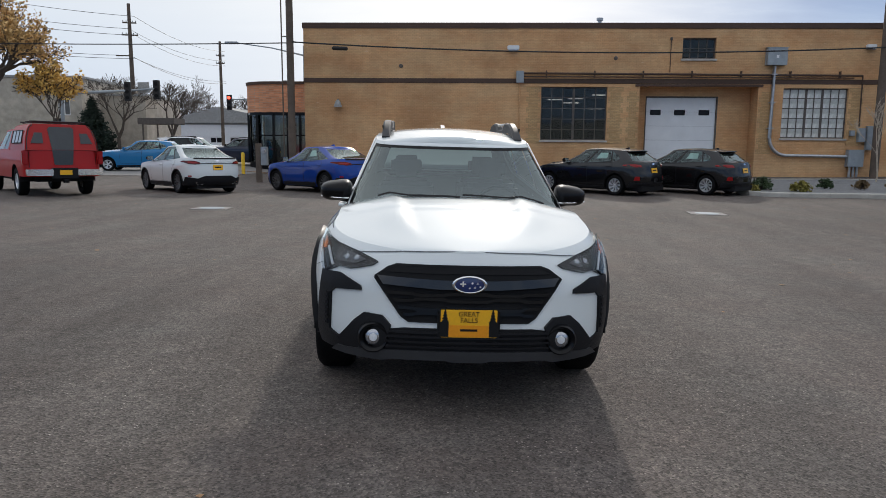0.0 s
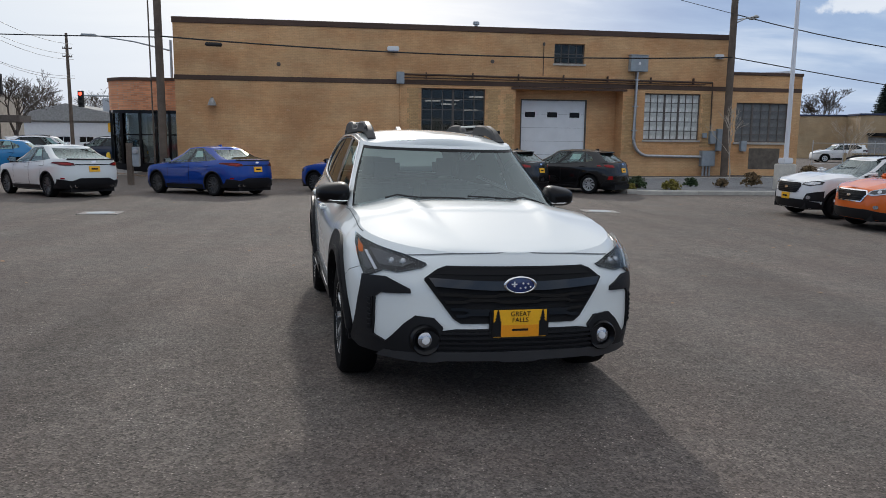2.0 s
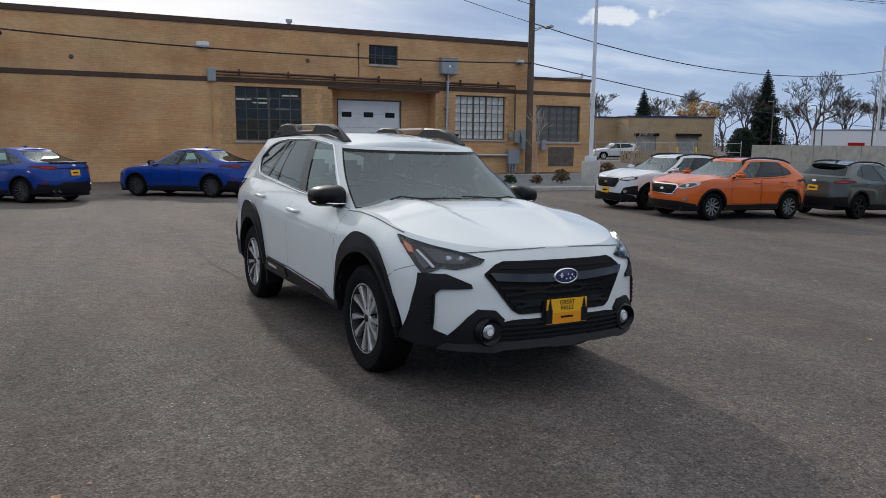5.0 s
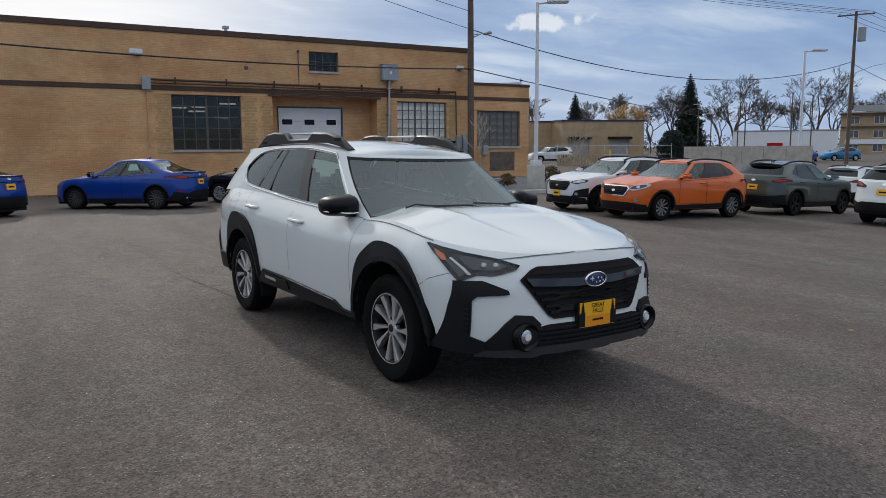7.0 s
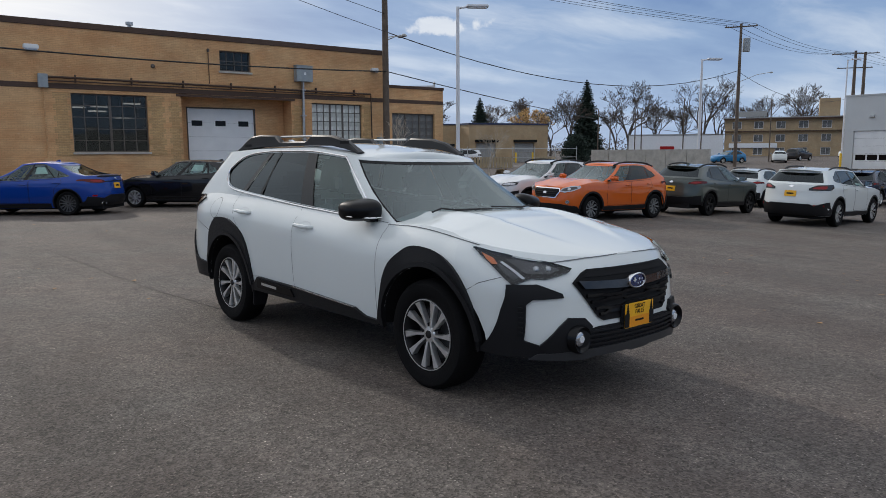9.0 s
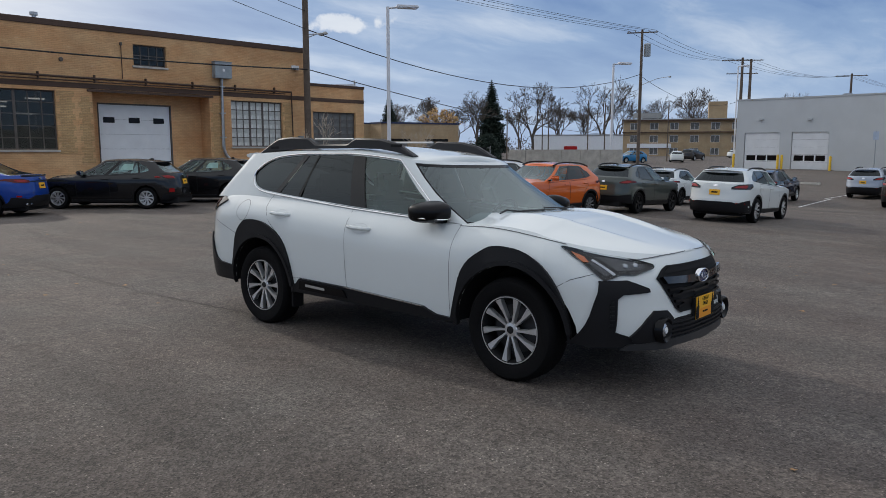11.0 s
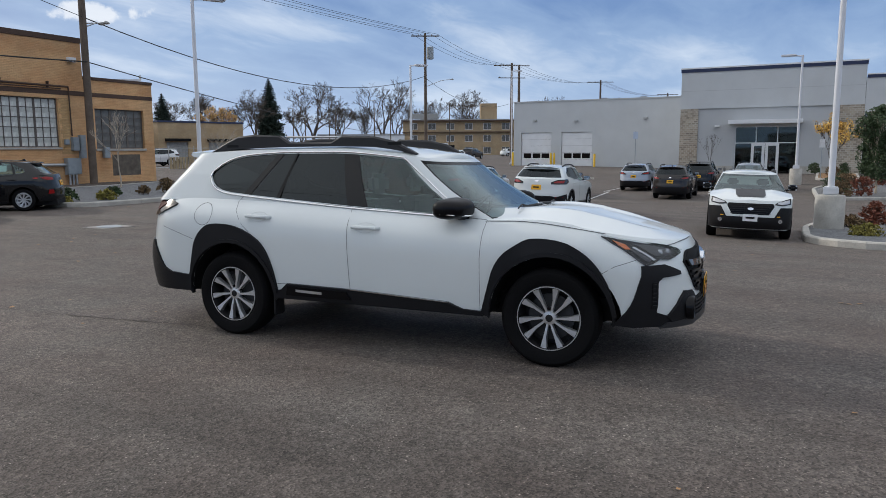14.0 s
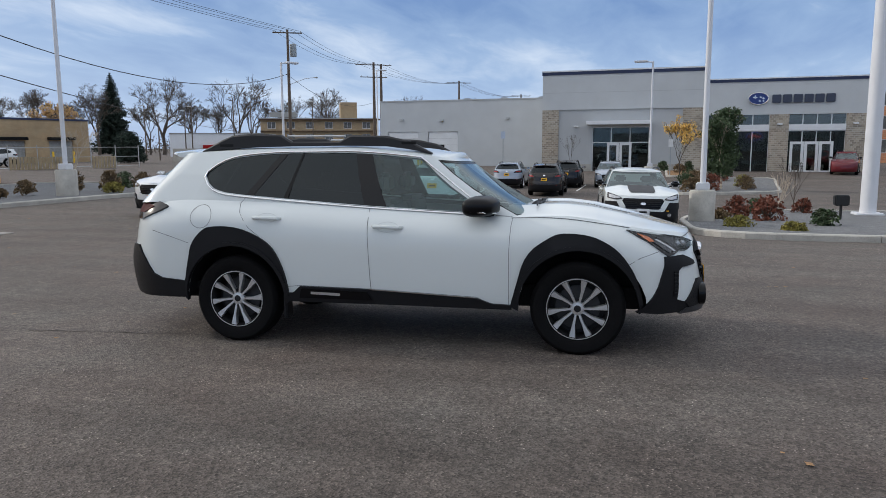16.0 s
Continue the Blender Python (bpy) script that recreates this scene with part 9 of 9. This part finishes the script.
# traffic signal with a mast arm
ts = thing("traffic_signal", Matrix(), "grey mast-arm traffic signal with black signal heads", "traffic light")
G0 = ground_z(-30.7, 53)
part("mast", tubes(([(-30.6, 53.7, G0 - 0.2), (-30.5, 53.7, 5.15)], [0.16, 0.12])), M_galv, ts)
part("mast_arm", tubes(([(-30.5, 53.7, 4.75), (-27, 55.1, 5.0), (-24.3, 56.2, 5.3)], [0.13, 0.10, 0.06])), M_galv, ts)
M_redlight = glow_mat("lit_red_signal", (1.0, 0.06, 0.03), 3.0)


def signal_head(x, y, z, lit=None):
    h = part("signal_head", boxes((x - 0.24, x + 0.24, y - 0.14, y + 0.14, z - 0.72, z + 0.72), bev=0.03), M_black, ts)
    for k, dz in enumerate((0.45, 0.0, -0.45)):
        part("signal_lens", lathe([(0.15, y - 0.16), (0.13, y - 0.18), (0.02, y - 0.19)], 14, "Y", None, (x, 0, z + dz)), M_redlight if lit == k else M_gap, h)


signal_head(-26.3, 55.4, 5.0)
signal_head(-24.4, 56.2, 5.2)
signal_head(-30.9, 53.6, 2.2)
signal_head(-23.7, 71.0, 5.0, 0)
part("mast_arm", tubes(([(-23.7, 71.0, 5.3), (-14.6, 71.0, 5.3)], 0.06)), M_galv, ts)
part("street_sign", boxes((-25.75, -24.85, 55.9, 55.93, 4.95, 5.75), bev=0.01), M_sash_pale, ts)
sl2 = thing("street_lamp", Matrix.Translation((-10.4, 45.5, 0)), "grey street lamp with a long curved arm", "street lamp")
part("pole", tubes(([(0, 0, -0.5), (0, 0, 7.2)], [0.1, 0.07])), M_galv, sl2)
part("lamp_arm", tubes(([(0, 0, 6.6), (-2.0, 0, 7.05), (-4.2, 0, 7.35)], [0.05, 0.04, 0.03])), M_galv, sl2)
part("lamp_head", boxes((-4.9, -4.1, -0.14, 0.14, 7.28, 7.42), bev=0.03), M_galv, sl2)
for x, y, z, lab in ((50.5, 15.8, 2.6, "blue"), (50.4, 3.2, 1.9, "white")):
    s = thing("sign_post", Matrix.Translation((x, y, ground_z(x, y))), "small " + ("pale " if lab == "blue" else "") + lab + " parking sign on a thin post", "sign")
    part("post", tubes(([(0, 0, -0.1), (0, 0, z + 0.9)], 0.03)), M_galv, s)
    part("sign_plate", boxes((-0.05, -0.03, -0.17, 0.17, z + 0.3, z + 0.85), bev=0.005), M_platewhite if lab == "white" else mat("pale_blue_sign", (0.42, 0.50, 0.62), 0.5), s)
mb = thing("mailbox", Matrix.Translation((18.3, -1.35, ground_z(18.3, -1.35) + 0.1)), "small dark box light on a short post in gravel", "garden light")
part("post", tubes(([(0, 0, 0), (0, 0, 0.5)], 0.04)), M_black, mb)
part("box", boxes((-0.16, 0.16, -0.2, 0.2, 0.48, 0.80), bev=0.03), M_black, mb)
# fence and yellow bollards by the alley garage
fn = thing("chain_fence", Matrix(), "galvanised chain-link fence by the alley garage", "fence")
for k in range(7):
    part("fence_post", tubes(([(36 + 2.2 * k, 52.5 - 0.6 * k, -0.5), (36 + 2.2 * k, 52.5 - 0.6 * k, 1.9)], 0.035)), M_steel, fn)
for z in (0.1, 0.9, 1.7):
    part("fence_rail", tubes(([(36, 52.5, z), (49.2, 48.9, z)], 0.022)), M_steel, fn)
M_board = mat("tan_fence_board", (0.34, 0.27, 0.17), 0.85, var=0.2, scale=2, fine=0.2, fscale=30)
for k in (1, 2, 4):
    for q in range(8):
        x0 = 36 + 2.2 * k + 0.275 * q
        y0 = 52.5 - 0.6 * k - 0.075 * q
        part("fence_board", prism([(x0 + 0.01, -0.4), (x0 + 0.26, -0.4), (x0 + 0.26, 0.95), (x0 + 0.01, 0.95)], y0 - 0.09, y0 - 0.06), M_board, fn, "tan privacy board" if q == 0 else "")
for x, y in ((52.5, 71.0), (60.8, 69.8), (63.0, 69.0), (54.0, 70.6)):
    b = thing("bollard", Matrix.Translation((x, y, ground_z(x, y))), "yellow steel bollard by the alley garage", "bollard", "yellow bollards")
    part("post", lathe([(0.12, -0.1), (0.12, 1.2), (0.08, 1.28), (0.01, 1.3)], 12), M_yellow, b)


# ---------------------------------------------------------------- plants
M_bark = mat("grey_brown_bark", (0.085, 0.068, 0.055), 0.95, var=0.3, scale=5, fine=0.2, bump=0.6)
M_barkpale = mat("pale_bark", (0.45, 0.38, 0.30), 0.9, var=0.25, scale=6)
M_spruce = mat("dark_spruce_needles", (0.018, 0.032, 0.022), 0.9, var=0.5, scale=1.2, fine=0.4, fscale=12)
M_leafgreen = mat("deep_green_leaves", (0.045, 0.075, 0.028), 0.7, var=0.4, scale=4, fine=0.3, fscale=25)
M_leafyellow = mat("yellow_autumn_leaves", (0.70, 0.45, 0.12), 0.75, var=0.35, scale=3, fine=0.3, fscale=25)
M_leafochre = mat("dull_ochre_leaves", (0.54, 0.34, 0.13), 0.8, var=0.4, scale=2, fine=0.3, fscale=25)
M_leafrust = mat("rusty_red_foliage", (0.16, 0.050, 0.028), 0.85, var=0.4, scale=6, fine=0.4, fscale=40)
M_leafbrown = mat("dry_brown_foliage", (0.15, 0.10, 0.05), 0.9, var=0.4, scale=6, fine=0.4, fscale=40)
M_leaflime = mat("yellow_green_foliage", (0.22, 0.19, 0.04), 0.85, var=0.4, scale=6, fine=0.4, fscale=40)


def leaf_bunch(bm, c, r, n, size, rng, flat=1.0):
    for _ in range(n):
        d = Vector((rng.gauss(0, 1), rng.gauss(0, 1), rng.gauss(0, 1) * flat)).normalized() * r * rng.uniform(0.35, 1.0)
        p = c + d
        a = Vector((rng.gauss(0, 1), rng.gauss(0, 1), rng.gauss(0, 1))).normalized() * size * rng.uniform(0.6, 1.3)
        b = a.cross(Vector((rng.gauss(0, 1), rng.gauss(0, 1), rng.gauss(0, 1)))).normalized() * size * 0.55
        vs = [bm.verts.new(q) for q in (p - a, p + b, p + a, p - b)]
        bm.faces.new(vs)


def branchy(bm, p, d, length, r, depth, rng, tips, spread=0.6, minr=0.01):
    """Limbs that fork again and again."""
    q = p + d * length * 0.5 + Vector((rng.uniform(-1, 1), rng.uniform(-1, 1), 0)) * length * 0.06
    e = p + d * length
    tube(bm, [p, q, e], [r, r * 0.85, r * 0.68], 5 if depth > 2 else 4, False)
    tips.append((e, depth))
    if depth <= 0:
        return
    for k in range(3 if rng.random() < 0.55 else 2):
        n = (d + Vector((rng.gauss(0, spread), rng.gauss(0, spread), rng.gauss(0.18, spread * 0.55)))).normalized()
        branchy(bm, e if k < 2 else q, n, length * rng.uniform(0.62, 0.85), max(minr, r * rng.uniform(0.5, 0.66)), depth - 1, rng, tips, spread, minr)


def bare_tree(x, y, h, seed, leaves=None, count=0, depth=6, label="bare deciduous tree with spreading grey limbs", r=None, bark=None, size=0.12, minr=0.02, spread=0.48, full=0):
    rng = random.Random(seed)
    g = ground_z(x, y)
    t = thing("tree", Matrix.Translation((x, y, g)), label, "tree", "bare trees" if leaves is None else "")
    bm = bmesh.new()
    tips = []
    r = r or h * 0.024
    tube(bm, [(0, 0, -0.2), (h * 0.01, 0, h * 0.12), (0, h * 0.01, h * 0.24)], [r * 1.25, r, r * 0.9], 8, False)
    for k in range(3):
        a = rng.uniform(0, 6.3)
        branchy(bm, Vector((0, h * 0.01, h * (0.22 + 0.02 * k))), Vector((math.cos(a) * 0.34, math.sin(a) * 0.34, 1)).normalized(), h * 0.24, r * 0.7, depth, rng, tips, spread, minr)
    # bring the crown to its height
    top = max(v.co.z for v in bm.verts)
    for v in bm.verts:
        v.co *= h / top
    k = h / top
    part("trunk", bm, bark or M_bark, t, "", 60)
    if leaves:
        bm = bmesh.new()
        pick = [c for c in tips if c[1] <= 2]
        for _ in range(count):
            c, dep = rng.choice(pick)
            leaf_bunch(bm, c * k, h * 0.05, 7, size, rng)
        for _ in range(full):  # a close crown that reaches low
            a, f, e = rng.uniform(0, 6.3), rng.random(), rng.random()**0.5
            q = h * 0.24 * e * (1 - f)**0.45 * (0.55 + 0.45 * min(1, f * 5))
            leaf_bunch(bm, Vector((math.cos(a) * q, math.sin(a) * q, h * (0.20 + 0.78 * f))), h * 0.05, 6, size, rng)
        part("crown", bm, leaves, t)
    return t


def spruce(x, y, h, w, seed):
    rng = random.Random(seed)
    t = thing("spruce_tree", Matrix.Translation((x, y, ground_z(x, y))), "tall dark spruce tree with drooping boughs", "tree")
    part("trunk", lathe([(h * 0.022, -0.3), (h * 0.012, h * 0.6), (0.03, h)], 8), M_bark, t)
    bm = bmesh.new()
    n = 40
    for i in range(n):
        f = i / (n - 1)
        z = h * (0.06 + 0.92 * f)
        rad = w * (1 - f)**0.72 * rng.uniform(0.82, 1.1) + 0.15
        m = int(20 - 10 * f)
        for k in range(m):
            a = 6.283 * (k + rng.random() * 0.8) / m
            L = rad * rng.uniform(0.7, 1.12)
            d = Vector((math.cos(a), math.sin(a), 0))
            s = Vector((-d.y, d.x, 0))
            for q in range(7):
                u = (q + 0.4) / 7
                c = Vector((0, 0, z)) + d * L * u + Vector((0, 0, -0.22 * L * u + 0.16 * L * u * u))
                ww = L * 0.20 * (1.15 - u * 0.8)
                leaf_bunch(bm, c, ww * 1.2, 4, max(ww, 0.012 * h) * 0.8, rng, 0.7)
                for sd in (-1, 1):
                    tip = c + s * sd * ww + d * ww * 0.7 + Vector((0, 0, -ww * rng.uniform(0.2, 0.8)))
                    vs = [bm.verts.new(p) for p in (c + Vector((0, 0, 0.05)), c + d * ww * 0.5, tip, c - d * ww * 0.35 + s * sd * ww * 0.4)]
                    bm.faces.new(vs)
    part("crown", bm, M_spruce, t, "dark green needled crown", 60)


def shrub(x, y, h, w, leaf, seed, label, twig=True, up=0.12, many=90):
    rng = random.Random(seed)
    g = ground_z(x, y) + up
    t = thing("shrub", Matrix.Translation((x, y, g)), label, "shrub", "shrubs")
    bm = bmesh.new()
    for _ in range(26 if twig else 8):
        a, e = rng.uniform(0, 6.3), rng.uniform(0.2, 1.0)
        tip = Vector((math.cos(a) * w * 0.5 * e, math.sin(a) * w * 0.5 * e, h * rng.uniform(0.6, 1.05)))
        tube(bm, [(0, 0, -0.05), tuple(tip * 0.5 + Vector((0, 0, 0.05))), tuple(tip)], [0.012, 0.008, 0.003], 4, False)
    part("stem", bm, M_bark, t)
    bm = bmesh.new()
    for _ in range(many):
        a, e = rng.uniform(0, 6.3), rng.random()**0.6
        f = rng.random()
        r = w * 0.5 * e * math.sqrt(max(0.05, 1 - (f * 0.95)**2.2)) * rng.uniform(0.85, 1.15)
        leaf_bunch(bm, Vector((math.cos(a) * r, math.sin(a) * r, h * (0.05 + 0.9 * f))), 0.10 * max(w, h), 10, 0.035 + 0.03 * h, rng)
    part("foliage", bm, leaf, t)


def bed_z(x, y):
    return ground_z(x, y)


# warehouse bed
for i, (x, y, h, w, m, lab) in enumerate(((9.9, 25.6, 0.5, 0.85, M_leafgreen, "low dark green shrub"), (9.3, 25.0, 0.25, 0.6, M_leaflime, "low yellowing shrub"), (10.9, 25.0, 0.4, 0.8, M_leaflime, "low yellow-green shrub"), (12.4, 26.4, 0.35, 0.6, M_leafgreen, "small green shrub"), (13.5, 26.2, 0.35, 0.6, M_leafbrown, "small brown shrub"), (15.0, 26.6, 0.6, 0.8, M_leafbrown, "small brown shrub"), (17.6, 26.9, 0.95, 1.0, M_leafbrown, "dry brown shrub"), (17.3, 25.0, 0.45, 1.0, M_leaflime, "low yellow-green shrub"), (18.5, 26.0, 1.0, 1.0, M_leafbrown, "brown shrub"), (19.3, 25.2, 0.9, 1.0, M_leafbrown, "dry brown shrub"), (20.3, 26.8, 0.85, 1.0, M_leafgreen, "dark green shrub"), (21.0, 25.6, 0.7, 0.8, M_leafgreen, "dark green shrub"))):
    shrub(x * 1.02 - 0.2, 23.9 + (y - 25) * 1.15 + 0.5, h * 0.78, w * 0.9, m, 40 + i, lab + " in the gravel bed by the warehouse")
for x, y, h, s in ((17.2, 31.6, 3.6, 5), (22.6, 31.0, 3.1, 6)):
    bare_tree(x, y, h, s, None, 0, 4, "thin bare sapling in the gravel bed", 0.035, M_barkpale, minr=0.006, spread=0.35)
# dealership beds
for i, (x, y, h, w, m, lab) in enumerate(((13.6, 1.4, 0.35, 1.3, M_leaflime, "low yellow grass clump"), (12.5, 0.2, 0.3, 0.9, M_leaflime, "low yellow grass clump"), (16.9, 1.6, 0.5, 1.0, M_leafbrown, "dry brown shrub"), (18.3, 1.0, 1.0, 1.3, M_leafrust, "rust-red shrub"), (16.6, 0.3, 1.15, 1.7, M_leafrust, "rust-red rounded shrub"), (19.9, 0.2, 0.8, 1.0, M_leafgreen, "dark green shrub"), (14.8, -0.9, 0.7, 1.3, M_leafgreen, "low green mounded shrub"), (20.8, -1.4, 0.75, 1.0, M_leafrust, "rust-red shrub"), (15.2, -4.2, 0.8, 1.3, M_leafgreen, "green mounded shrub"), (17.6, -5.6, 1.0, 1.4, M_leafrust, "rust-red shrub"),
                                          (32.2, 1.2, 0.9, 1.4, M_leafbrown, "dry brown shrub"), (33.6, 0.2, 1.1, 1.5, M_leafrust, "rust-brown shrub"), (36.0, 1.4, 1.0, 1.6, M_leafgreen, "dark green shrub"), (38.5, 0.8, 1.1, 1.7, M_leafbrown, "brown shrub"), (41.5, 1.0, 1.0, 1.5, M_leafgreen, "green shrub"), (35.2, -1.8, 0.9, 1.4, M_leafbrown, "brown shrub"), (38.6, -2.0, 0.8, 1.3, M_leaflime, "yellow-green shrub"), (43.5, -1.2, 1.0, 1.4, M_leafrust, "rust-red shrub"), (53.6, 2.6, 0.9, 1.2, M_leafgreen, "dark green shrub"), (53.8, 0.6, 0.9, 1.1, M_leafgreen, "dark green shrub"), (50.5, 1.4, 0.8, 1.2, M_leafbrown, "brown shrub"))):
    shrub(x + (0.6 if x < 30 else 2.8), y + 0.55 + (0.5 if x > 30 else 0), h * (0.66 if x < 30 else 0.85), w * (0.66 if x < 30 else 0.85), m, 80 + i, lab + " in the kerbed bed by the dealership")
bare_tree(38.7, 0.5, 4.6, 11, M_leafgreen, 500, 5, "small leafy green tree with a pale trunk", 0.07, M_barkpale, 0.085, 0.012, 0.3, 900)
bare_tree(50.8, 2.5, 4.4, 12, M_leafyellow, 170, 5, "slender young tree with yellow autumn leaves", 0.05, None, 0.09, 0.012, 0.35)
for x, y, h, s in ((56.8, 11.2, 3.2, 21), (18.6, 0.35, 1.6, 22), (21.6, -0.6, 2.0, 23)):
    bare_tree(x, y, h, s, None, 0, 4, "thin bare sapling with fine twigs", 0.022, M_barkpale if s == 22 else None, minr=0.004, spread=0.24)
# distance
spruce(168.1, 153.5, 23.0, 6.3, 3)
spruce(80.3, 100.0, 10.8, 2.9, 4)
spruce(-32.4, 61.5, 5.0, 2.0, 9)
shrub(59.5, 58.5, 3.2, 3.2, M_spruce, 200, "dark clipped evergreen by the alley", False, 0.12, 700)
for i, (x, y, h) in enumerate(((143.1, 136.5, 17.5), (152.8, 125.0, 19.8), (157.0, 119.4, 14.5), (163.4, 110.0, 21.0), (174.9, 89.5, 17.5), (133.4, 146.4, 16.0), (139.4, 140.4, 12.8), (160.6, 114.3, 13.5), (150.7, 127.6, 12.5),
                               (169.7, 99.5, 15.5), (129.0, 150.5, 14.0), (165.4, 106.8, 16.0), (184, 70, 15.5), (186, 38, 14.5), (190, 54, 15), (84, 117, 11.6), (70, 122, 11.4))):
    bare_tree(x, y, h, 300 + i, None, 0, 7, minr=0.026, spread=0.5)
bare_tree(68, 110, 9.0, 360, M_leafochre, 160, 5, "tree with thin dull ochre autumn leaves", size=0.2)
bare_tree(96, 104, 10.0, 361, M_leafochre, 200, 5, "tree with thin dull ochre autumn leaves", size=0.2)
bare_tree(-30.5, 44.0, 10.5, 370, M_leafochre, 900, 6, "large tree with ochre autumn leaves thinning out", 0.42, size=0.12)
bare_tree(-27.5, 47.5, 6.5, 371, M_leafyellow, 430, 6, "small tree with yellow autumn leaves", 0.14, size=0.12)
bare_tree(-30.0, 61.0, 6.8, 372, None, 0, 6, minr=0.015)
bare_tree(-28.3, 68.0, 7.4, 373, None, 0, 6, minr=0.015)
bare_tree(-36.0, 74.0, 8.0, 374, None, 0, 6, minr=0.015)
for i, (x, y, h) in enumerate(((-57, 110, 10.5), (-51, 108, 9.5), (-42.5, 112, 9.5), (-36, 114, 9.0), (-47, 92, 8.5))):
    bare_tree(x, y, h, 380 + i, None, 0, 6, minr=0.02)
bare_tree(-26.0, 96.0, 8.0, 375, None, 0, 6, minr=0.02)
bare_tree(-45.0, 118.0, 9.0, 376, None, 0, 6, minr=0.02)
bare_tree(-33.0, 122.0, 9.0, 377, None, 0, 6, minr=0.02)
bm = boxes((-60, -22, 57, 60.5, -0.3, 0.12))
tagged(part("grass_verge", bm, mat("dull_autumn_grass", (0.09, 0.10, 0.035), 0.95, var=0.4, scale=2, fine=0.4, fscale=40, bump=0.8)), "strip of dull autumn grass across the street", "grass", kind="stuff")

# long shrinkage cracks in the asphalt
M_crack = mat("worn_crack_edge", (0.062, 0.052, 0.046), 0.95, var=0.3, scale=3)
rng = random.Random(31)
for a, b, wide in (((-1.22, 9.6), (-0.98, 7.6), 0.010), ((-2.8, 10.6), (-1.25, 9.5), 0.006), ((-1.45, 14.5), (-1.22, 9.7), 0.006), ((3.0, 9.5), (6.5, 11.5), 0.009)):
    bm = bmesh.new()
    n = 40
    rows = []
    for k in range(n + 1):
        p = Vector(a).lerp(Vector(b), k / n)
        x, y = p.x + rng.gauss(0, 0.014), p.y + rng.gauss(0, 0.014)
        w = wide * rng.uniform(0.25, 1.0)
        rows.append([bm.verts.new((x + q, y + q * 0.6, ground_z(x, y) + 0.004)) for q in (-w, w)])
    for p, q in zip(rows, rows[1:]):
        bm.faces.new((p[0], p[1], q[1], q[0]))
    tagged(part("asphalt_crack", bm, M_crack), "thin dark crack across the asphalt", "crack", "asphalt cracks", "structure")

# leaves and grit strewn on the asphalt
rng = random.Random(12)
bm = bmesh.new()
for _ in range(420):
    x, y = rng.uniform(-13, 16), rng.uniform(1.5, 24) if rng.random() < 0.7 else rng.uniform(20, 33)
    if math.hypot(x, y - 5.9) < 2.6:
        continue
    a, s = rng.uniform(0, 6.3), rng.uniform(0.012, 0.04)
    g = ground_z(x, y) + 0.006
    bm.faces.new([bm.verts.new((x + s * math.cos(a + k) * (1.0 if k % 3 else 0.7), y + s * math.sin(a + k), g + rng.uniform(0.0, 0.3) * s)) for k in (0, 1.4, 2.9, 4.4)])
tagged(part("leaf_debris", bm, M_leaves_brown), "scattered dry brown leaves and grit on the asphalt", "leaves", kind="stuff")

# far edge of town: a low woodland line
rng = random.Random(5)
bm = bmesh.new()
for k in range(900):
    a = radians(rng.uniform(-60, 115))
    d = rng.uniform(230, 330)
    x, y = d * math.cos(a), d * math.sin(a)
    h = rng.uniform(3, 6.5)
    for _ in range(6):
        c = Vector((x + rng.gauss(0, 3), y + rng.gauss(0, 3), h * rng.uniform(0.1, 0.9)))
        leaf_bunch(bm, c, 1.9, 9, 0.34, rng)
tagged(part("distant_woods", bm, M_bark), "distant belt of bare grey-brown woods", "woods", kind="stuff")
